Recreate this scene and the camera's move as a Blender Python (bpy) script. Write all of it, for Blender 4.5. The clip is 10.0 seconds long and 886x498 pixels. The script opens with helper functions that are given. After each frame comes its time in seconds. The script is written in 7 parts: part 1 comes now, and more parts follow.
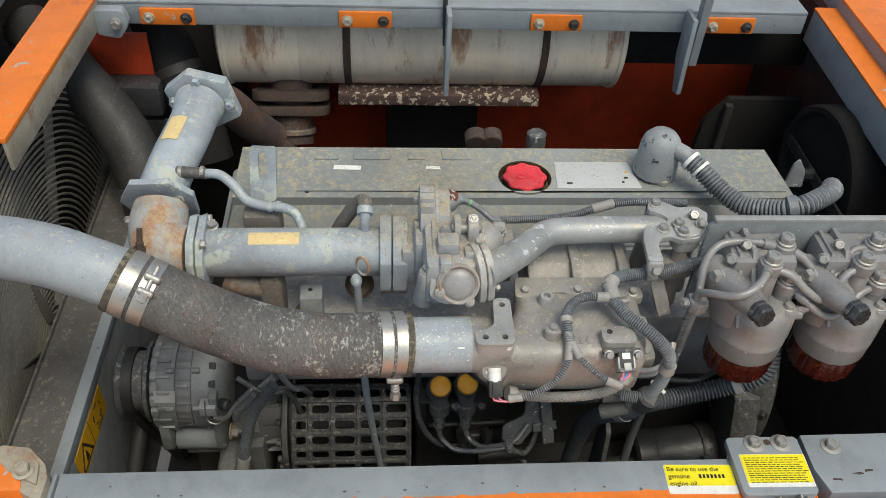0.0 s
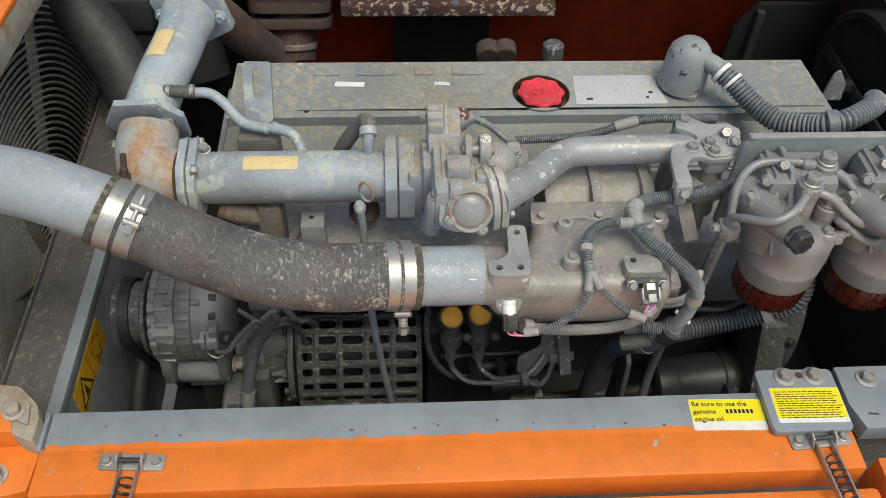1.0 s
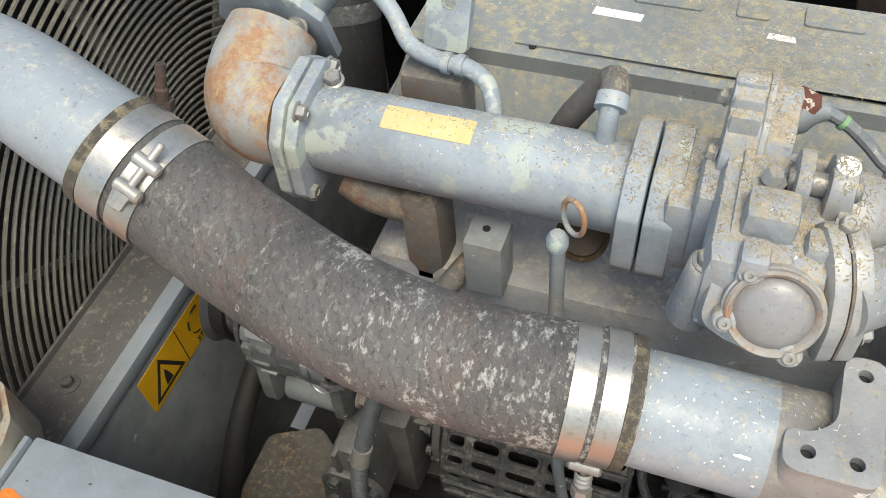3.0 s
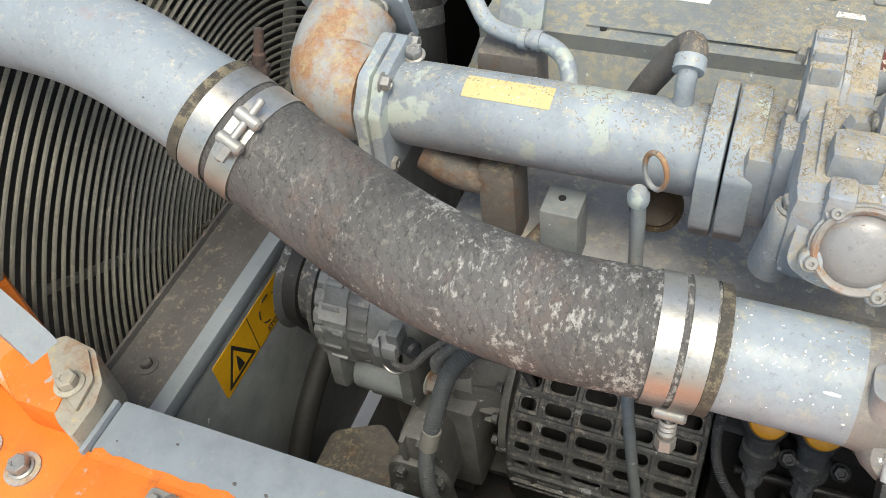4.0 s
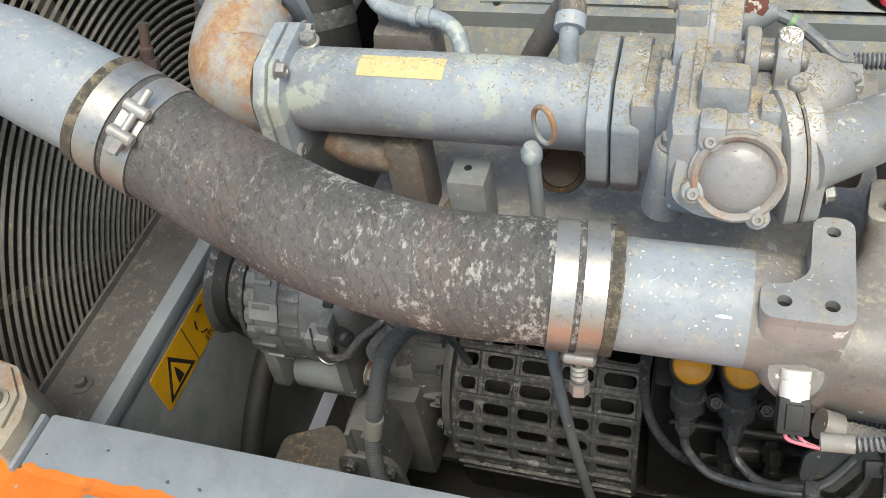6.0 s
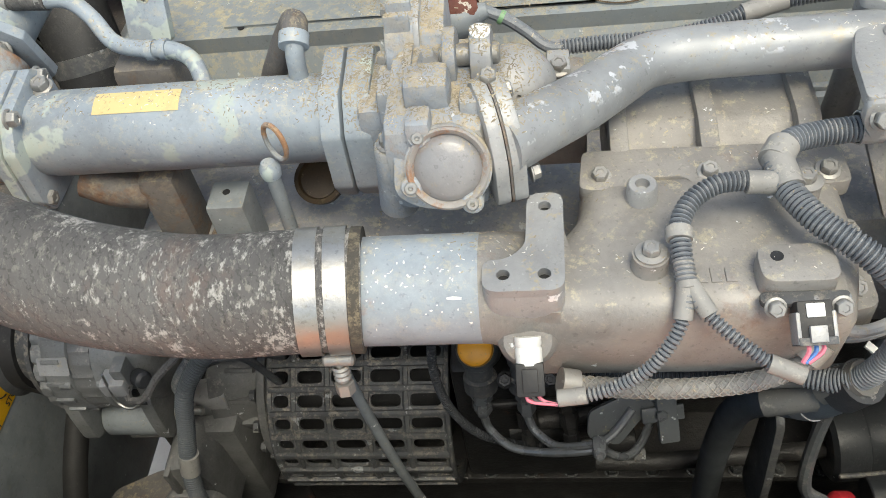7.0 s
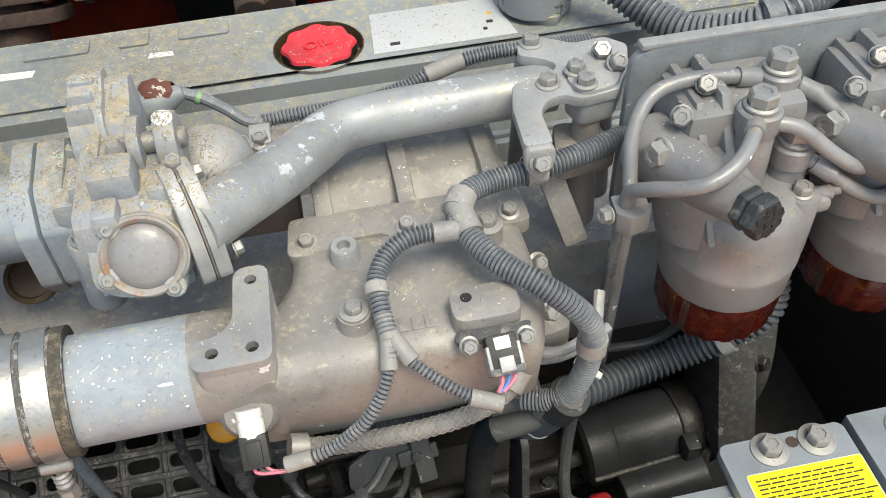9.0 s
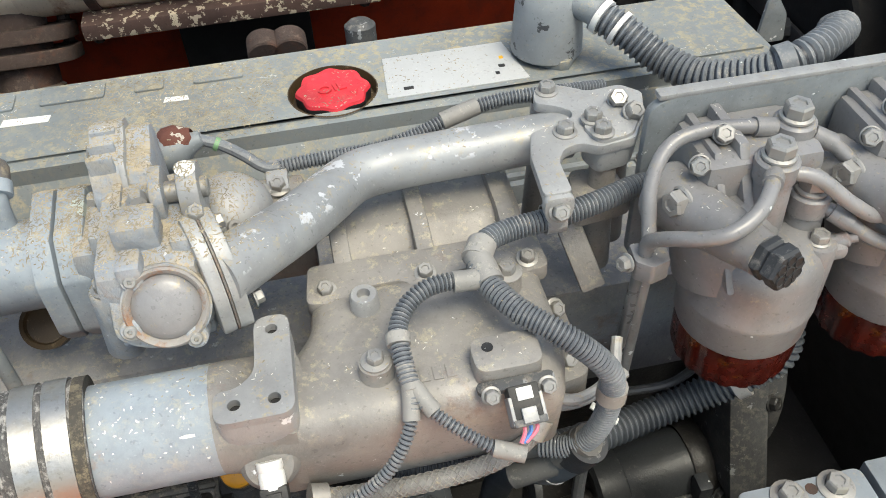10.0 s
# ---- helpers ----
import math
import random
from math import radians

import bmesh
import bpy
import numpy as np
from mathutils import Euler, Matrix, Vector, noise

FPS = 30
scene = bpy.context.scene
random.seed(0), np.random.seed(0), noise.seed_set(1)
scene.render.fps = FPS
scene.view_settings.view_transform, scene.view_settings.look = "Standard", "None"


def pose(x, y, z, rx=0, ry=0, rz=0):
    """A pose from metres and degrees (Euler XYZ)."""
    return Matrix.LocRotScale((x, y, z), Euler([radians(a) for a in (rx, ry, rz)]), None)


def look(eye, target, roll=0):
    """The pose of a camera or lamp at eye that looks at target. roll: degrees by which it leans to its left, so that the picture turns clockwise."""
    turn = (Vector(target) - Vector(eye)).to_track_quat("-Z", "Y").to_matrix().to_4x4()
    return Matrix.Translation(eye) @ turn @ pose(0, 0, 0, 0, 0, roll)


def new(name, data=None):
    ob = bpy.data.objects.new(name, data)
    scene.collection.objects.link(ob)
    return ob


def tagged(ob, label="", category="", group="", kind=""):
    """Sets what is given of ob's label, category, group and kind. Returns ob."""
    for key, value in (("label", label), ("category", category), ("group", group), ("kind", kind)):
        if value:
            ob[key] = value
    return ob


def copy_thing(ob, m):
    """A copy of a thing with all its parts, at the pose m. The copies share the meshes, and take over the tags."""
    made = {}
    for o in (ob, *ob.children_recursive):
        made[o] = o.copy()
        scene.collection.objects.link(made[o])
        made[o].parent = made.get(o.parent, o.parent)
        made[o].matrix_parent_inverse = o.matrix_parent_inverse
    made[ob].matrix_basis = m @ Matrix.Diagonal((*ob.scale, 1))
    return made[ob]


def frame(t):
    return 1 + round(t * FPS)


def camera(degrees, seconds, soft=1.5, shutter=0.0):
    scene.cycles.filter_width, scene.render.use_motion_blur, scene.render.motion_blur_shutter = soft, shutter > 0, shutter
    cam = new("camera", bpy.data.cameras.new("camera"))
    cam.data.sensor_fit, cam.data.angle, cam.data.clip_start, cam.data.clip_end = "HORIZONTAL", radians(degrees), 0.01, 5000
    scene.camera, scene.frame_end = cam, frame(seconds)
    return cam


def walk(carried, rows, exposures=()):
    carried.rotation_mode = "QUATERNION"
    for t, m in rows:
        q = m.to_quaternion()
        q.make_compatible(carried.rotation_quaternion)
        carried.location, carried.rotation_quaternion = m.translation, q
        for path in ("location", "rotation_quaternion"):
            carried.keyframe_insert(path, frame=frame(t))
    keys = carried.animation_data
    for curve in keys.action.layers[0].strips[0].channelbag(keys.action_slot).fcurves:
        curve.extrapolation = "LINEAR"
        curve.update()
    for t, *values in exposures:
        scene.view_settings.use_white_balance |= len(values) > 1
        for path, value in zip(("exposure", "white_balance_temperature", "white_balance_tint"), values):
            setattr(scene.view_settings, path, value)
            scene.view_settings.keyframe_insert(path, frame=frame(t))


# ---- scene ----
cam = camera(55.3, 10.0, soft=0.9)

PATH = [
    (0, (-0.157, -1.334, 3.033), (-0.009, 0.133, 1.682), 3.7),
    (0.5, (-0.158, -1.324, 3.026), (-0.015, 0.108, 1.637), 3.6),
    (1, (-0.145, -1.254, 2.971), (-0.03, 0.077, 1.483), 2.6),
    (1.2, (-0.128, -1.161, 2.918), (-0.063, 0.096, 1.365), 0.8),
    (1.4, (-0.123, -1.061, 2.865), (-0.148, 0.149, 1.273), -2.6),
    (1.5, (-0.124, -1.023, 2.832), (-0.191, 0.192, 1.244), -3.8),
    (1.7, (-0.110, -0.941, 2.790), (-0.297, 0.258, 1.200), -6.0),
    (1.8, (-0.102, -0.918, 2.761), (-0.353, 0.290, 1.187), -5.8),
    (2, (-0.106, -0.879, 2.7), (-0.483, 0.308, 1.135), -5.3),
    (2.2, (-0.115, -0.835, 2.658), (-0.56, 0.33, 1.094), -4.8),
    (3.3, (-0.101, -0.755, 2.561), (-0.65, 0.379, 1.007), -7.4),
    (3.5, (-0.106, -0.778, 2.553), (-0.681, 0.367, 1.018), -7.9),
    (4, (-0.116, -0.835, 2.552), (-0.748, 0.341, 1.063), -9.1),
    (4.5, (-0.121, -0.855, 2.55), (-0.76, 0.325, 1.067), -9.1),
    (5, (-0.116, -0.864, 2.54), (-0.748, 0.322, 1.058), -9.0),
    (5.2, (-0.111, -0.861, 2.537), (-0.737, 0.329, 1.056), -9.4),
    (6.3, (-0.03, -0.855, 2.527), (-0.538, 0.397, 1.053), -12.9),
    (6.5, (-0.009, -0.856, 2.527), (-0.449, 0.416, 1.047), -12.4),
    (7, (0.043, -0.86, 2.53), (-0.205, 0.447, 1.036), -10.3),
    (7.5, (0.085, -0.864, 2.536), (0.006, 0.458, 1.037), -8.0),
    (8, (0.11, -0.869, 2.544), (0.168, 0.485, 1.073), -6.0),
    (8.5, (0.119, -0.874, 2.55), (0.278, 0.49, 1.095), -4.0),
    (9, (0.122, -0.873, 2.553), (0.348, 0.483, 1.1), -3.2),
    (9.5, (0.118, -0.867, 2.558), (0.356, 0.505, 1.122), -3.2),
    (10, (0.105, -0.858, 2.568), (0.351, 0.541, 1.16), -2.9),
]
EXPOSURES = [(0, 0.2, 7000, 2), (1, 0.15, 7000, 2), (1.5, 0.12, 7000, 2), (2, 0.3, 7000, 2), (3.5, 0.7, 7000, 2), (5, 0.72, 7000, 2), (6.5, 0.65, 7000, 2), (10, 0.68, 7000, 2)]
walk(cam, [(t, look(eye, target, lean)) for t, eye, target, lean in PATH],
     exposures=EXPOSURES)

# ---- world and light ----
world = bpy.data.worlds.new("world")
scene.world = world
world.use_nodes = True
wn = world.node_tree.nodes
sky = wn.new("ShaderNodeTexSky")
sky.sky_type = "NISHITA"
sky.sun_disc = False
sky.sun_elevation, sky.sun_rotation = radians(66), radians(153)
sky.air_density, sky.dust_density = 1.0, 3.0
world.node_tree.links.new(sky.outputs[0], wn["Background"].inputs[0])
wn["Background"].inputs[1].default_value = 0.15
sun = new("sun", bpy.data.lights.new("sun", "SUN"))
sun.data.energy, sun.data.angle, sun.data.color = 1.5, radians(25), (1.0, 0.96, 0.9)
sun.matrix_world = look((0.8, -1.6, 5.9), (0, 0, 1.9))


# ---- materials ----
def shade(name, base, rough=0.5, metal=0.0, vary=0.27, scale=9.0, dust=0.0, dust_col=(0.42, 0.34, 0.2),
          chips=0.0, chip_col=(0.75, 0.76, 0.76), chip_scale=45.0, rust=0.0, rust_col=(0.16, 0.055, 0.02), rust_scale=9.0,
          grime=0.25, bump=0.25, grain=160.0, stretch=(1, 1, 1), dust_scale=85.0, specks=0.32, crease_shade=0.0, chip_up=False, chip_from=None, flecks=None):
    m = bpy.data.materials.new(name)
    m.use_nodes = True
    nt = m.node_tree
    nd, ln = nt.nodes, nt.links
    bsdf = nd["Principled BSDF"]
    tc = nd.new("ShaderNodeTexCoord")
    mp = nd.new("ShaderNodeMapping")
    mp.inputs["Scale"].default_value = stretch
    ln.new(tc.outputs["Object"], mp.inputs["Vector"])

    def fuzz(sc, detail=5.0, rough_=0.6, offset=0.0):
        n = nd.new("ShaderNodeTexNoise")
        n.noise_dimensions = "4D"
        n.inputs["W"].default_value = offset
        n.inputs["Scale"].default_value, n.inputs["Detail"].default_value, n.inputs["Roughness"].default_value = sc, detail, rough_
        ln.new(mp.outputs[0], n.inputs["Vector"])
        return n.outputs["Fac"]

    def ramp(v, lo, hi, a=0.0, b=1.0):
        r = nd.new("ShaderNodeMapRange")
        r.inputs[1].default_value, r.inputs[2].default_value, r.inputs[3].default_value, r.inputs[4].default_value = lo, hi, a, b
        ln.new(v, r.inputs[0])
        return r.outputs[0]

    def mul(a, b):
        x = nd.new("ShaderNodeMath")
        x.operation = "MULTIPLY"
        ln.new(a, x.inputs[0])
        if isinstance(b, float):
            x.inputs[1].default_value = b
        else:
            ln.new(b, x.inputs[1])
        return x.outputs[0]

    def mix(f, a, b):
        x = nd.new("ShaderNodeMix")
        x.data_type = "RGBA"
        ln.new(f, x.inputs["Factor"])
        for sock, v in ((x.inputs[6], a), (x.inputs[7], b)):
            if isinstance(v, tuple):
                sock.default_value = (*v, 1)
            else:
                ln.new(v, sock)
        return x.outputs[2]

    lo = tuple(c * (1 - vary) for c in base)
    hi = tuple(min(1, c * (1 + vary)) for c in base)
    col = mix(ramp(fuzz(scale), 0.3, 0.7), lo, hi)
    fine = fuzz(grain, 3.0, 0.7, 2.0)
    rgh = ramp(fuzz(scale * 3, 4.0, 0.6, 5.0), 0.3, 0.7, max(0.05, rough - 0.12), min(1, rough + 0.12))
    if grime:
        col = mix(mul(ramp(fuzz(scale * 2.3, 8.0, 0.7, 7.0), 0.48, 0.72), grime), col, tuple(c * 0.35 + 0.012 for c in base))
    if rust:
        edge = 0.5 + 0.22 * (1 - rust) - 0.08
        rf = ramp(fuzz(rust_scale, 9.0, 0.72, 11.0), edge, edge + 0.1)
        tone = mix(fine, rust_col, tuple(min(1, c * 2.4) for c in rust_col))
        col = mix(mul(rf, 0.9), col, tone)
    if chips:
        edge = 0.715 - 0.22 * chips
        cf = ramp(fuzz(chip_scale, 4.0, 0.65, 17.0), edge, edge + 0.025)
        if chip_up:
            geo = nd.new("ShaderNodeNewGeometry")
            sep = nd.new("ShaderNodeSeparateXYZ")
            ln.new(geo.outputs["Normal"], sep.inputs[0])
            cf = mul(cf, ramp(sep.outputs[2], 0.35, 0.5))
        if chip_from:
            sep = nd.new("ShaderNodeSeparateXYZ")
            ln.new(tc.outputs["Object"], sep.inputs[0])
            cf = mul(cf, ramp(sep.outputs[0], chip_from[0], chip_from[1], chip_from[2], 1.0))
        col = mix(cf, col, chip_col)
    if flecks:
        total = nd.new("ShaderNodeMath")
        total.operation = "ADD"
        ln.new(fuzz(flecks[0], 9.0, 0.72, 51.0), total.inputs[0])
        sep = nd.new("ShaderNodeSeparateXYZ")
        ln.new(tc.outputs["Object"], sep.inputs[0])
        wide = nd.new("ShaderNodeMath")
        wide.operation = "ADD"
        ln.new(ramp(fuzz(22.0, 6.0, 0.7, 57.0), 0.36, 0.66, -0.035, 0.12), wide.inputs[0])
        ln.new(ramp(sep.outputs[0], -0.2, 0.15, -0.04, 0.10), wide.inputs[1])
        near = nd.new("ShaderNodeVectorMath")
        near.operation = "DISTANCE"
        place = nd.new("ShaderNodeNewGeometry")
        ln.new(place.outputs["Position"], near.inputs[0])
        near.inputs[1].default_value = flecks[1]
        rubbed = nd.new("ShaderNodeMath")
        rubbed.operation = "ADD"
        ln.new(wide.outputs[0], rubbed.inputs[0])
        ln.new(ramp(near.outputs["Value"], 0.006, 0.036, 0.17, 0.0), rubbed.inputs[1])
        ln.new(rubbed.outputs[0], total.inputs[1])
        col = mix(mul(ramp(total.outputs[0], 0.665, 0.745), 0.85), col, chip_col)
    # Dark wavy lines put the shade of creases into the colour.
    if crease_shade:
        wave = nd.new("ShaderNodeTexWave")
        for key, v in (("Scale", 34.0), ("Distortion", 9.0), ("Detail", 4.0), ("Detail Scale", 2.2), ("Detail Roughness", 0.65)):
            wave.inputs[key].default_value = v
        slant = nd.new("ShaderNodeMapping")
        slant.inputs["Rotation"].default_value = (0.0, 0.25, -0.45)
        ln.new(tc.outputs["Object"], slant.inputs["Vector"])
        ln.new(slant.outputs[0], wave.inputs["Vector"])
        col = mix(mul(ramp(wave.outputs["Fac"], 0.12, 0.0), crease_shade), col, tuple(c * 0.25 for c in base))
    if dust:
        geo = nd.new("ShaderNodeNewGeometry")
        sep = nd.new("ShaderNodeSeparateXYZ")
        ln.new(geo.outputs["Normal"], sep.inputs[0])
        up = ramp(sep.outputs[2], -0.1, 0.8, 0.15, 1.0)
        big = ramp(fuzz(scale * 1.7, 4.0, 0.6, 23.0), 0.38, 0.62, 0.25, 1.0)
        edge = 0.63 - 0.19 * dust
        df = ramp(fuzz(dust_scale, 8.0, 0.75, 29.0), edge, edge + 0.09)
        f = mul(mul(df, up), big)
        col = mix(mul(f, min(1.0, 0.7 + 0.3 * dust)), col, mix(fine, tuple(c * 0.6 for c in dust_col), tuple(min(1, c * 1.5) for c in dust_col)))
    if specks:
        col = mix(mul(ramp(fuzz(230.0, 2.0, 0.5, 37.0), 0.62, 0.7), specks), col, tuple(c * 0.3 for c in base))
        col = mix(mul(ramp(fuzz(310.0, 2.0, 0.5, 41.0), 0.65, 0.72), specks * 0.6), col, tuple(min(1, c * 1.6 + 0.08) for c in base))
    ln.new(col, bsdf.inputs["Base Color"])
    ln.new(rgh, bsdf.inputs["Roughness"])
    bsdf.inputs["Metallic"].default_value = metal
    if bump:
        b = nd.new("ShaderNodeBump")
        b.inputs["Strength"].default_value, b.inputs["Distance"].default_value = bump, 0.0015
        ln.new(fine, b.inputs["Height"])
        ln.new(b.outputs[0], bsdf.inputs["Normal"])
    return m


GREY = shade("engine_grey_paint", (0.23, 0.25, 0.26), 0.5, dust=0.45, chips=0.25, grime=0.5)
COVER = shade("dusty_cover_paint", (0.23, 0.252, 0.256), 0.48, dust=0.8, dust_col=(0.42, 0.35, 0.21), chips=0.2, chip_col=(0.5, 0.52, 0.52), scale=4, grime=0.3, dust_scale=70)
BLUEGREY = shade("blue_grey_paint", (0.31, 0.35, 0.385), 0.45, dust=0.6, dust_col=(0.5, 0.45, 0.33), chips=0.68, chip_col=(0.43, 0.48, 0.44), chip_scale=13, rust=0.15, rust_col=(0.2, 0.13, 0.09), rust_scale=13, grime=0.45)
CAST = shade("bare_cast_aluminium", (0.29, 0.275, 0.255), 0.55, metal=0.2, dust=0.5, dust_col=(0.5, 0.44, 0.31), grime=0.5, bump=0.6, rust=0.25, rust_col=(0.14, 0.09, 0.07), chips=0.2)
CASTLIGHT = shade("light_cast_aluminium", (0.36, 0.36, 0.355), 0.5, metal=0.2, dust=0.45, grime=0.4, bump=0.5, chips=0.2)
PIPEPAINT = shade("scraped_silver_paint", (0.33, 0.34, 0.345), 0.47, metal=0.2, chips=0.66, chip_up=True, chip_col=(0.6, 0.61, 0.63), chip_scale=30, dust=0.5, grime=0.3)
BROWNCAST = shade("grimy_brown_casting", (0.13, 0.12, 0.11), 0.65, rust=0.5, rust_col=(0.1, 0.055, 0.03), rust_scale=14, dust=0.7, dust_col=(0.3, 0.25, 0.17), bump=0.8, grime=0.5)
ALLOY = shade("dull_alternator_alloy", (0.23, 0.235, 0.23), 0.5, metal=0.25, dust=0.5, dust_col=(0.3, 0.28, 0.25), grime=0.7, bump=0.7, chips=0.2)
EGRMAT = shade("debris_caked_casting", (0.31, 0.335, 0.365), 0.55, dust=0.95, dust_col=(0.42, 0.34, 0.22), chips=0.35, chip_col=(0.6, 0.62, 0.64), rust=0.2, rust_col=(0.2, 0.11, 0.05), bump=1.0, dust_scale=60, grime=0.55)
RUSTY = shade("rusty_grey_casting", (0.33, 0.34, 0.34), 0.65, rust=0.85, rust_col=(0.22, 0.11, 0.05), rust_scale=14, dust=0.75, bump=0.7)
RUST = shade("dark_rust", (0.055, 0.037, 0.03), 0.85, rust=0.6, rust_col=(0.07, 0.032, 0.02), dust=0.5, dust_col=(0.16, 0.12, 0.09), bump=1.0)
OILY = shade("oil_soaked_iron", (0.05, 0.048, 0.046), 0.45, dust=0.35, dust_col=(0.14, 0.125, 0.105), grime=0.6, bump=0.9, rust=0.2, rust_col=(0.06, 0.035, 0.02))
STARTER = shade("dark_grey_starter_paint", (0.042, 0.046, 0.05), 0.42, dust=0.3, dust_col=(0.16, 0.15, 0.13), grime=0.5, chips=0.1, bump=0.5)
LINES = shade("oily_steel_line", (0.19, 0.2, 0.21), 0.32, metal=0.4, dust=0.4, dust_col=(0.25, 0.23, 0.2), grime=0.6)
# Darker copy of BLACK, with the shade under the hood in its colour.
SHADEBLACK = shade("matt_shade_black", (0.015, 0.0145, 0.014), 0.8, dust=0.35, dust_col=(0.06, 0.052, 0.045), bump=0.4, specks=0.1)
# Its low specular stands in for the same shade.
for m in (SHADEBLACK,):
    m.node_tree.nodes["Principled BSDF"].inputs["Specular IOR Level"].default_value = 0.15
BLACK = shade("sooty_black", (0.022, 0.0215, 0.021), 0.6, dust=0.25, dust_col=(0.1, 0.09, 0.075))
DARK = shade("oily_dark_iron", (0.036, 0.035, 0.034), 0.42, dust=0.3, dust_col=(0.09, 0.08, 0.068), grime=0.5, bump=0.8, rust=0.1)
DARKGREY = shade("dirty_dark_grey_paint", (0.085, 0.088, 0.09), 0.5, dust=0.7, dust_col=(0.27, 0.24, 0.2), grime=0.6, chips=0.45, chip_col=(0.3, 0.31, 0.31), bump=0.6)
RUBBER = shade("dusty_black_rubber", (0.098, 0.094, 0.09), 0.75, dust=0.55, dust_col=(0.24, 0.225, 0.2), crease_shade=0.4, flecks=(150.0, (-0.345, -0.403, 2.064)), chip_col=(0.42, 0.405, 0.375), grime=0.0, stretch=(1.25, 0.6, 0.9), bump=1.0, rust=0.4, rust_col=(0.085, 0.06, 0.05), rust_scale=6, dust_scale=150, vary=0.35, scale=12, specks=0.6)
CONDUIT = shade("grey_plastic_conduit", (0.17, 0.185, 0.2), 0.5, dust=0.65, dust_col=(0.38, 0.365, 0.335), chips=0.2, grime=0.4)
# Darker plastic that paints the shade between a conduit's ribs.
GROOVESHADE = shade("shaded_groove_plastic", (0.035, 0.04, 0.05), 0.5, dust=0.3, dust_col=(0.14, 0.13, 0.12))
TAPE = shade("dusty_tape", (0.3, 0.29, 0.27), 0.6, dust=0.5, dust_col=(0.5, 0.46, 0.38))
STEEL = shade("bright_stainless_steel", (0.46, 0.45, 0.425), 0.4, metal=0.85, vary=0.2, dust=0.65, dust_col=(0.4, 0.37, 0.31), grime=0.5)
ZINC = shade("zinc_plated_bolt", (0.35, 0.34, 0.32), 0.48, metal=0.5, dust=0.5, dust_col=(0.4, 0.36, 0.28), rust=0.15, grime=0.3)
ORANGE = shade("orange_machine_paint", (0.75, 0.19, 0.025), 0.42, vary=0.1, chips=0.3, chip_col=(0.42, 0.36, 0.32), chip_scale=30, dust=0.3, grime=0.3, rust=0.08, specks=0.15)
BEAMGREY = shade("grey_beam_paint", (0.245, 0.275, 0.3), 0.42, vary=0.12, chips=0.1, chip_col=(0.08, 0.07, 0.065), dust=0.25, grime=0.35, specks=0.12)
RED = shade("red_orange_bulkhead", (0.42, 0.045, 0.012), 0.5, grime=0.8, dust=0.1)
REDCAP = shade("red_plastic_cap", (0.62, 0.035, 0.05), 0.4, dust=0.35, dust_col=(0.55, 0.3, 0.25), grime=0.1)
MUFF = shade("chalky_rusted_muffler", (0.8, 0.7, 0.56), 0.6, vary=0.12, rust=0.52, rust_col=(0.2, 0.095, 0.04), rust_scale=7, stretch=(1.9, 0.7, 0.5), grime=0.25, scale=5, dust=0.4, dust_col=(0.5, 0.4, 0.28))
LABEL = shade("silver_label", (0.5, 0.51, 0.51), 0.5, vary=0.05, dust=0.2, grime=0.1)
YELLOW = shade("warning_yellow", (0.78, 0.42, 0.015), 0.45, vary=0.1, dust=0.15, grime=0.2)
BRIGHTYELLOW = shade("sticker_yellow", (0.85, 0.72, 0.02), 0.4, vary=0.05, grime=0.05, bump=0.0)
PALEYELLOW = shade("faded_yellow_sticker", (0.7, 0.53, 0.25), 0.5, vary=0.08, dust=0.3, chips=0.1)
WHITE = shade("white_plastic", (0.78, 0.77, 0.73), 0.45, dust=0.3, vary=0.05)
INK = shade("black_ink", (0.02, 0.02, 0.02), 0.5, grime=0.0, bump=0.0)
OIL = shade("oily_brown_stain", (0.06, 0.038, 0.016), 0.5, grime=0.3, dust=0.3)
ORANGECAP = shade("orange_plastic_cap", (0.85, 0.36, 0.02), 0.4, dust=0.2)
FILTERMAT = shade("filter_head_paint", (0.255, 0.25, 0.25), 0.42, metal=0.2, dust=0.4, rust=0.3, rust_col=(0.15, 0.085, 0.065), grime=0.4, chips=0.15)
GROUNDMAT = shade("pale_sandy_ground", (0.5, 0.46, 0.39), 0.9, scale=2, grain=40, bump=0.8)
FANWIRE = shade("dusty_fan_wire", (0.2, 0.188, 0.155), 0.6, dust=0.6, dust_col=(0.36, 0.32, 0.24), grime=0.4)
RAILDARK = shade("brown_dusty_rail", (0.1, 0.095, 0.09), 0.6, dust=0.5, dust_col=(0.26, 0.22, 0.17), grime=0.5)
BLOCKMAT = shade("stained_block_casting", (0.27, 0.265, 0.268), 0.55, dust=0.7, dust_col=(0.42, 0.37, 0.28), rust=0.3, rust_col=(0.13, 0.075, 0.05), chips=0.25, chip_col=(0.5, 0.5, 0.48), grime=0.5, bump=0.7)
ALTMAT = shade("grimy_alternator_alloy", (0.19, 0.19, 0.185), 0.5, metal=0.2, dust=0.5, dust_col=(0.32, 0.3, 0.27), grime=0.6, chips=0.25, bump=0.6)
GUSSET = shade("beige_stained_steel", (0.34, 0.31, 0.25), 0.6, rust=0.45, rust_col=(0.17, 0.09, 0.05), rust_scale=16, dust=0.5, grime=0.4)
PEEL = shade("peeling_grey_paint", (0.27, 0.29, 0.3), 0.5, chips=0.6, chip_col=(0.06, 0.065, 0.07), chip_scale=32, dust=0.45, grime=0.3)
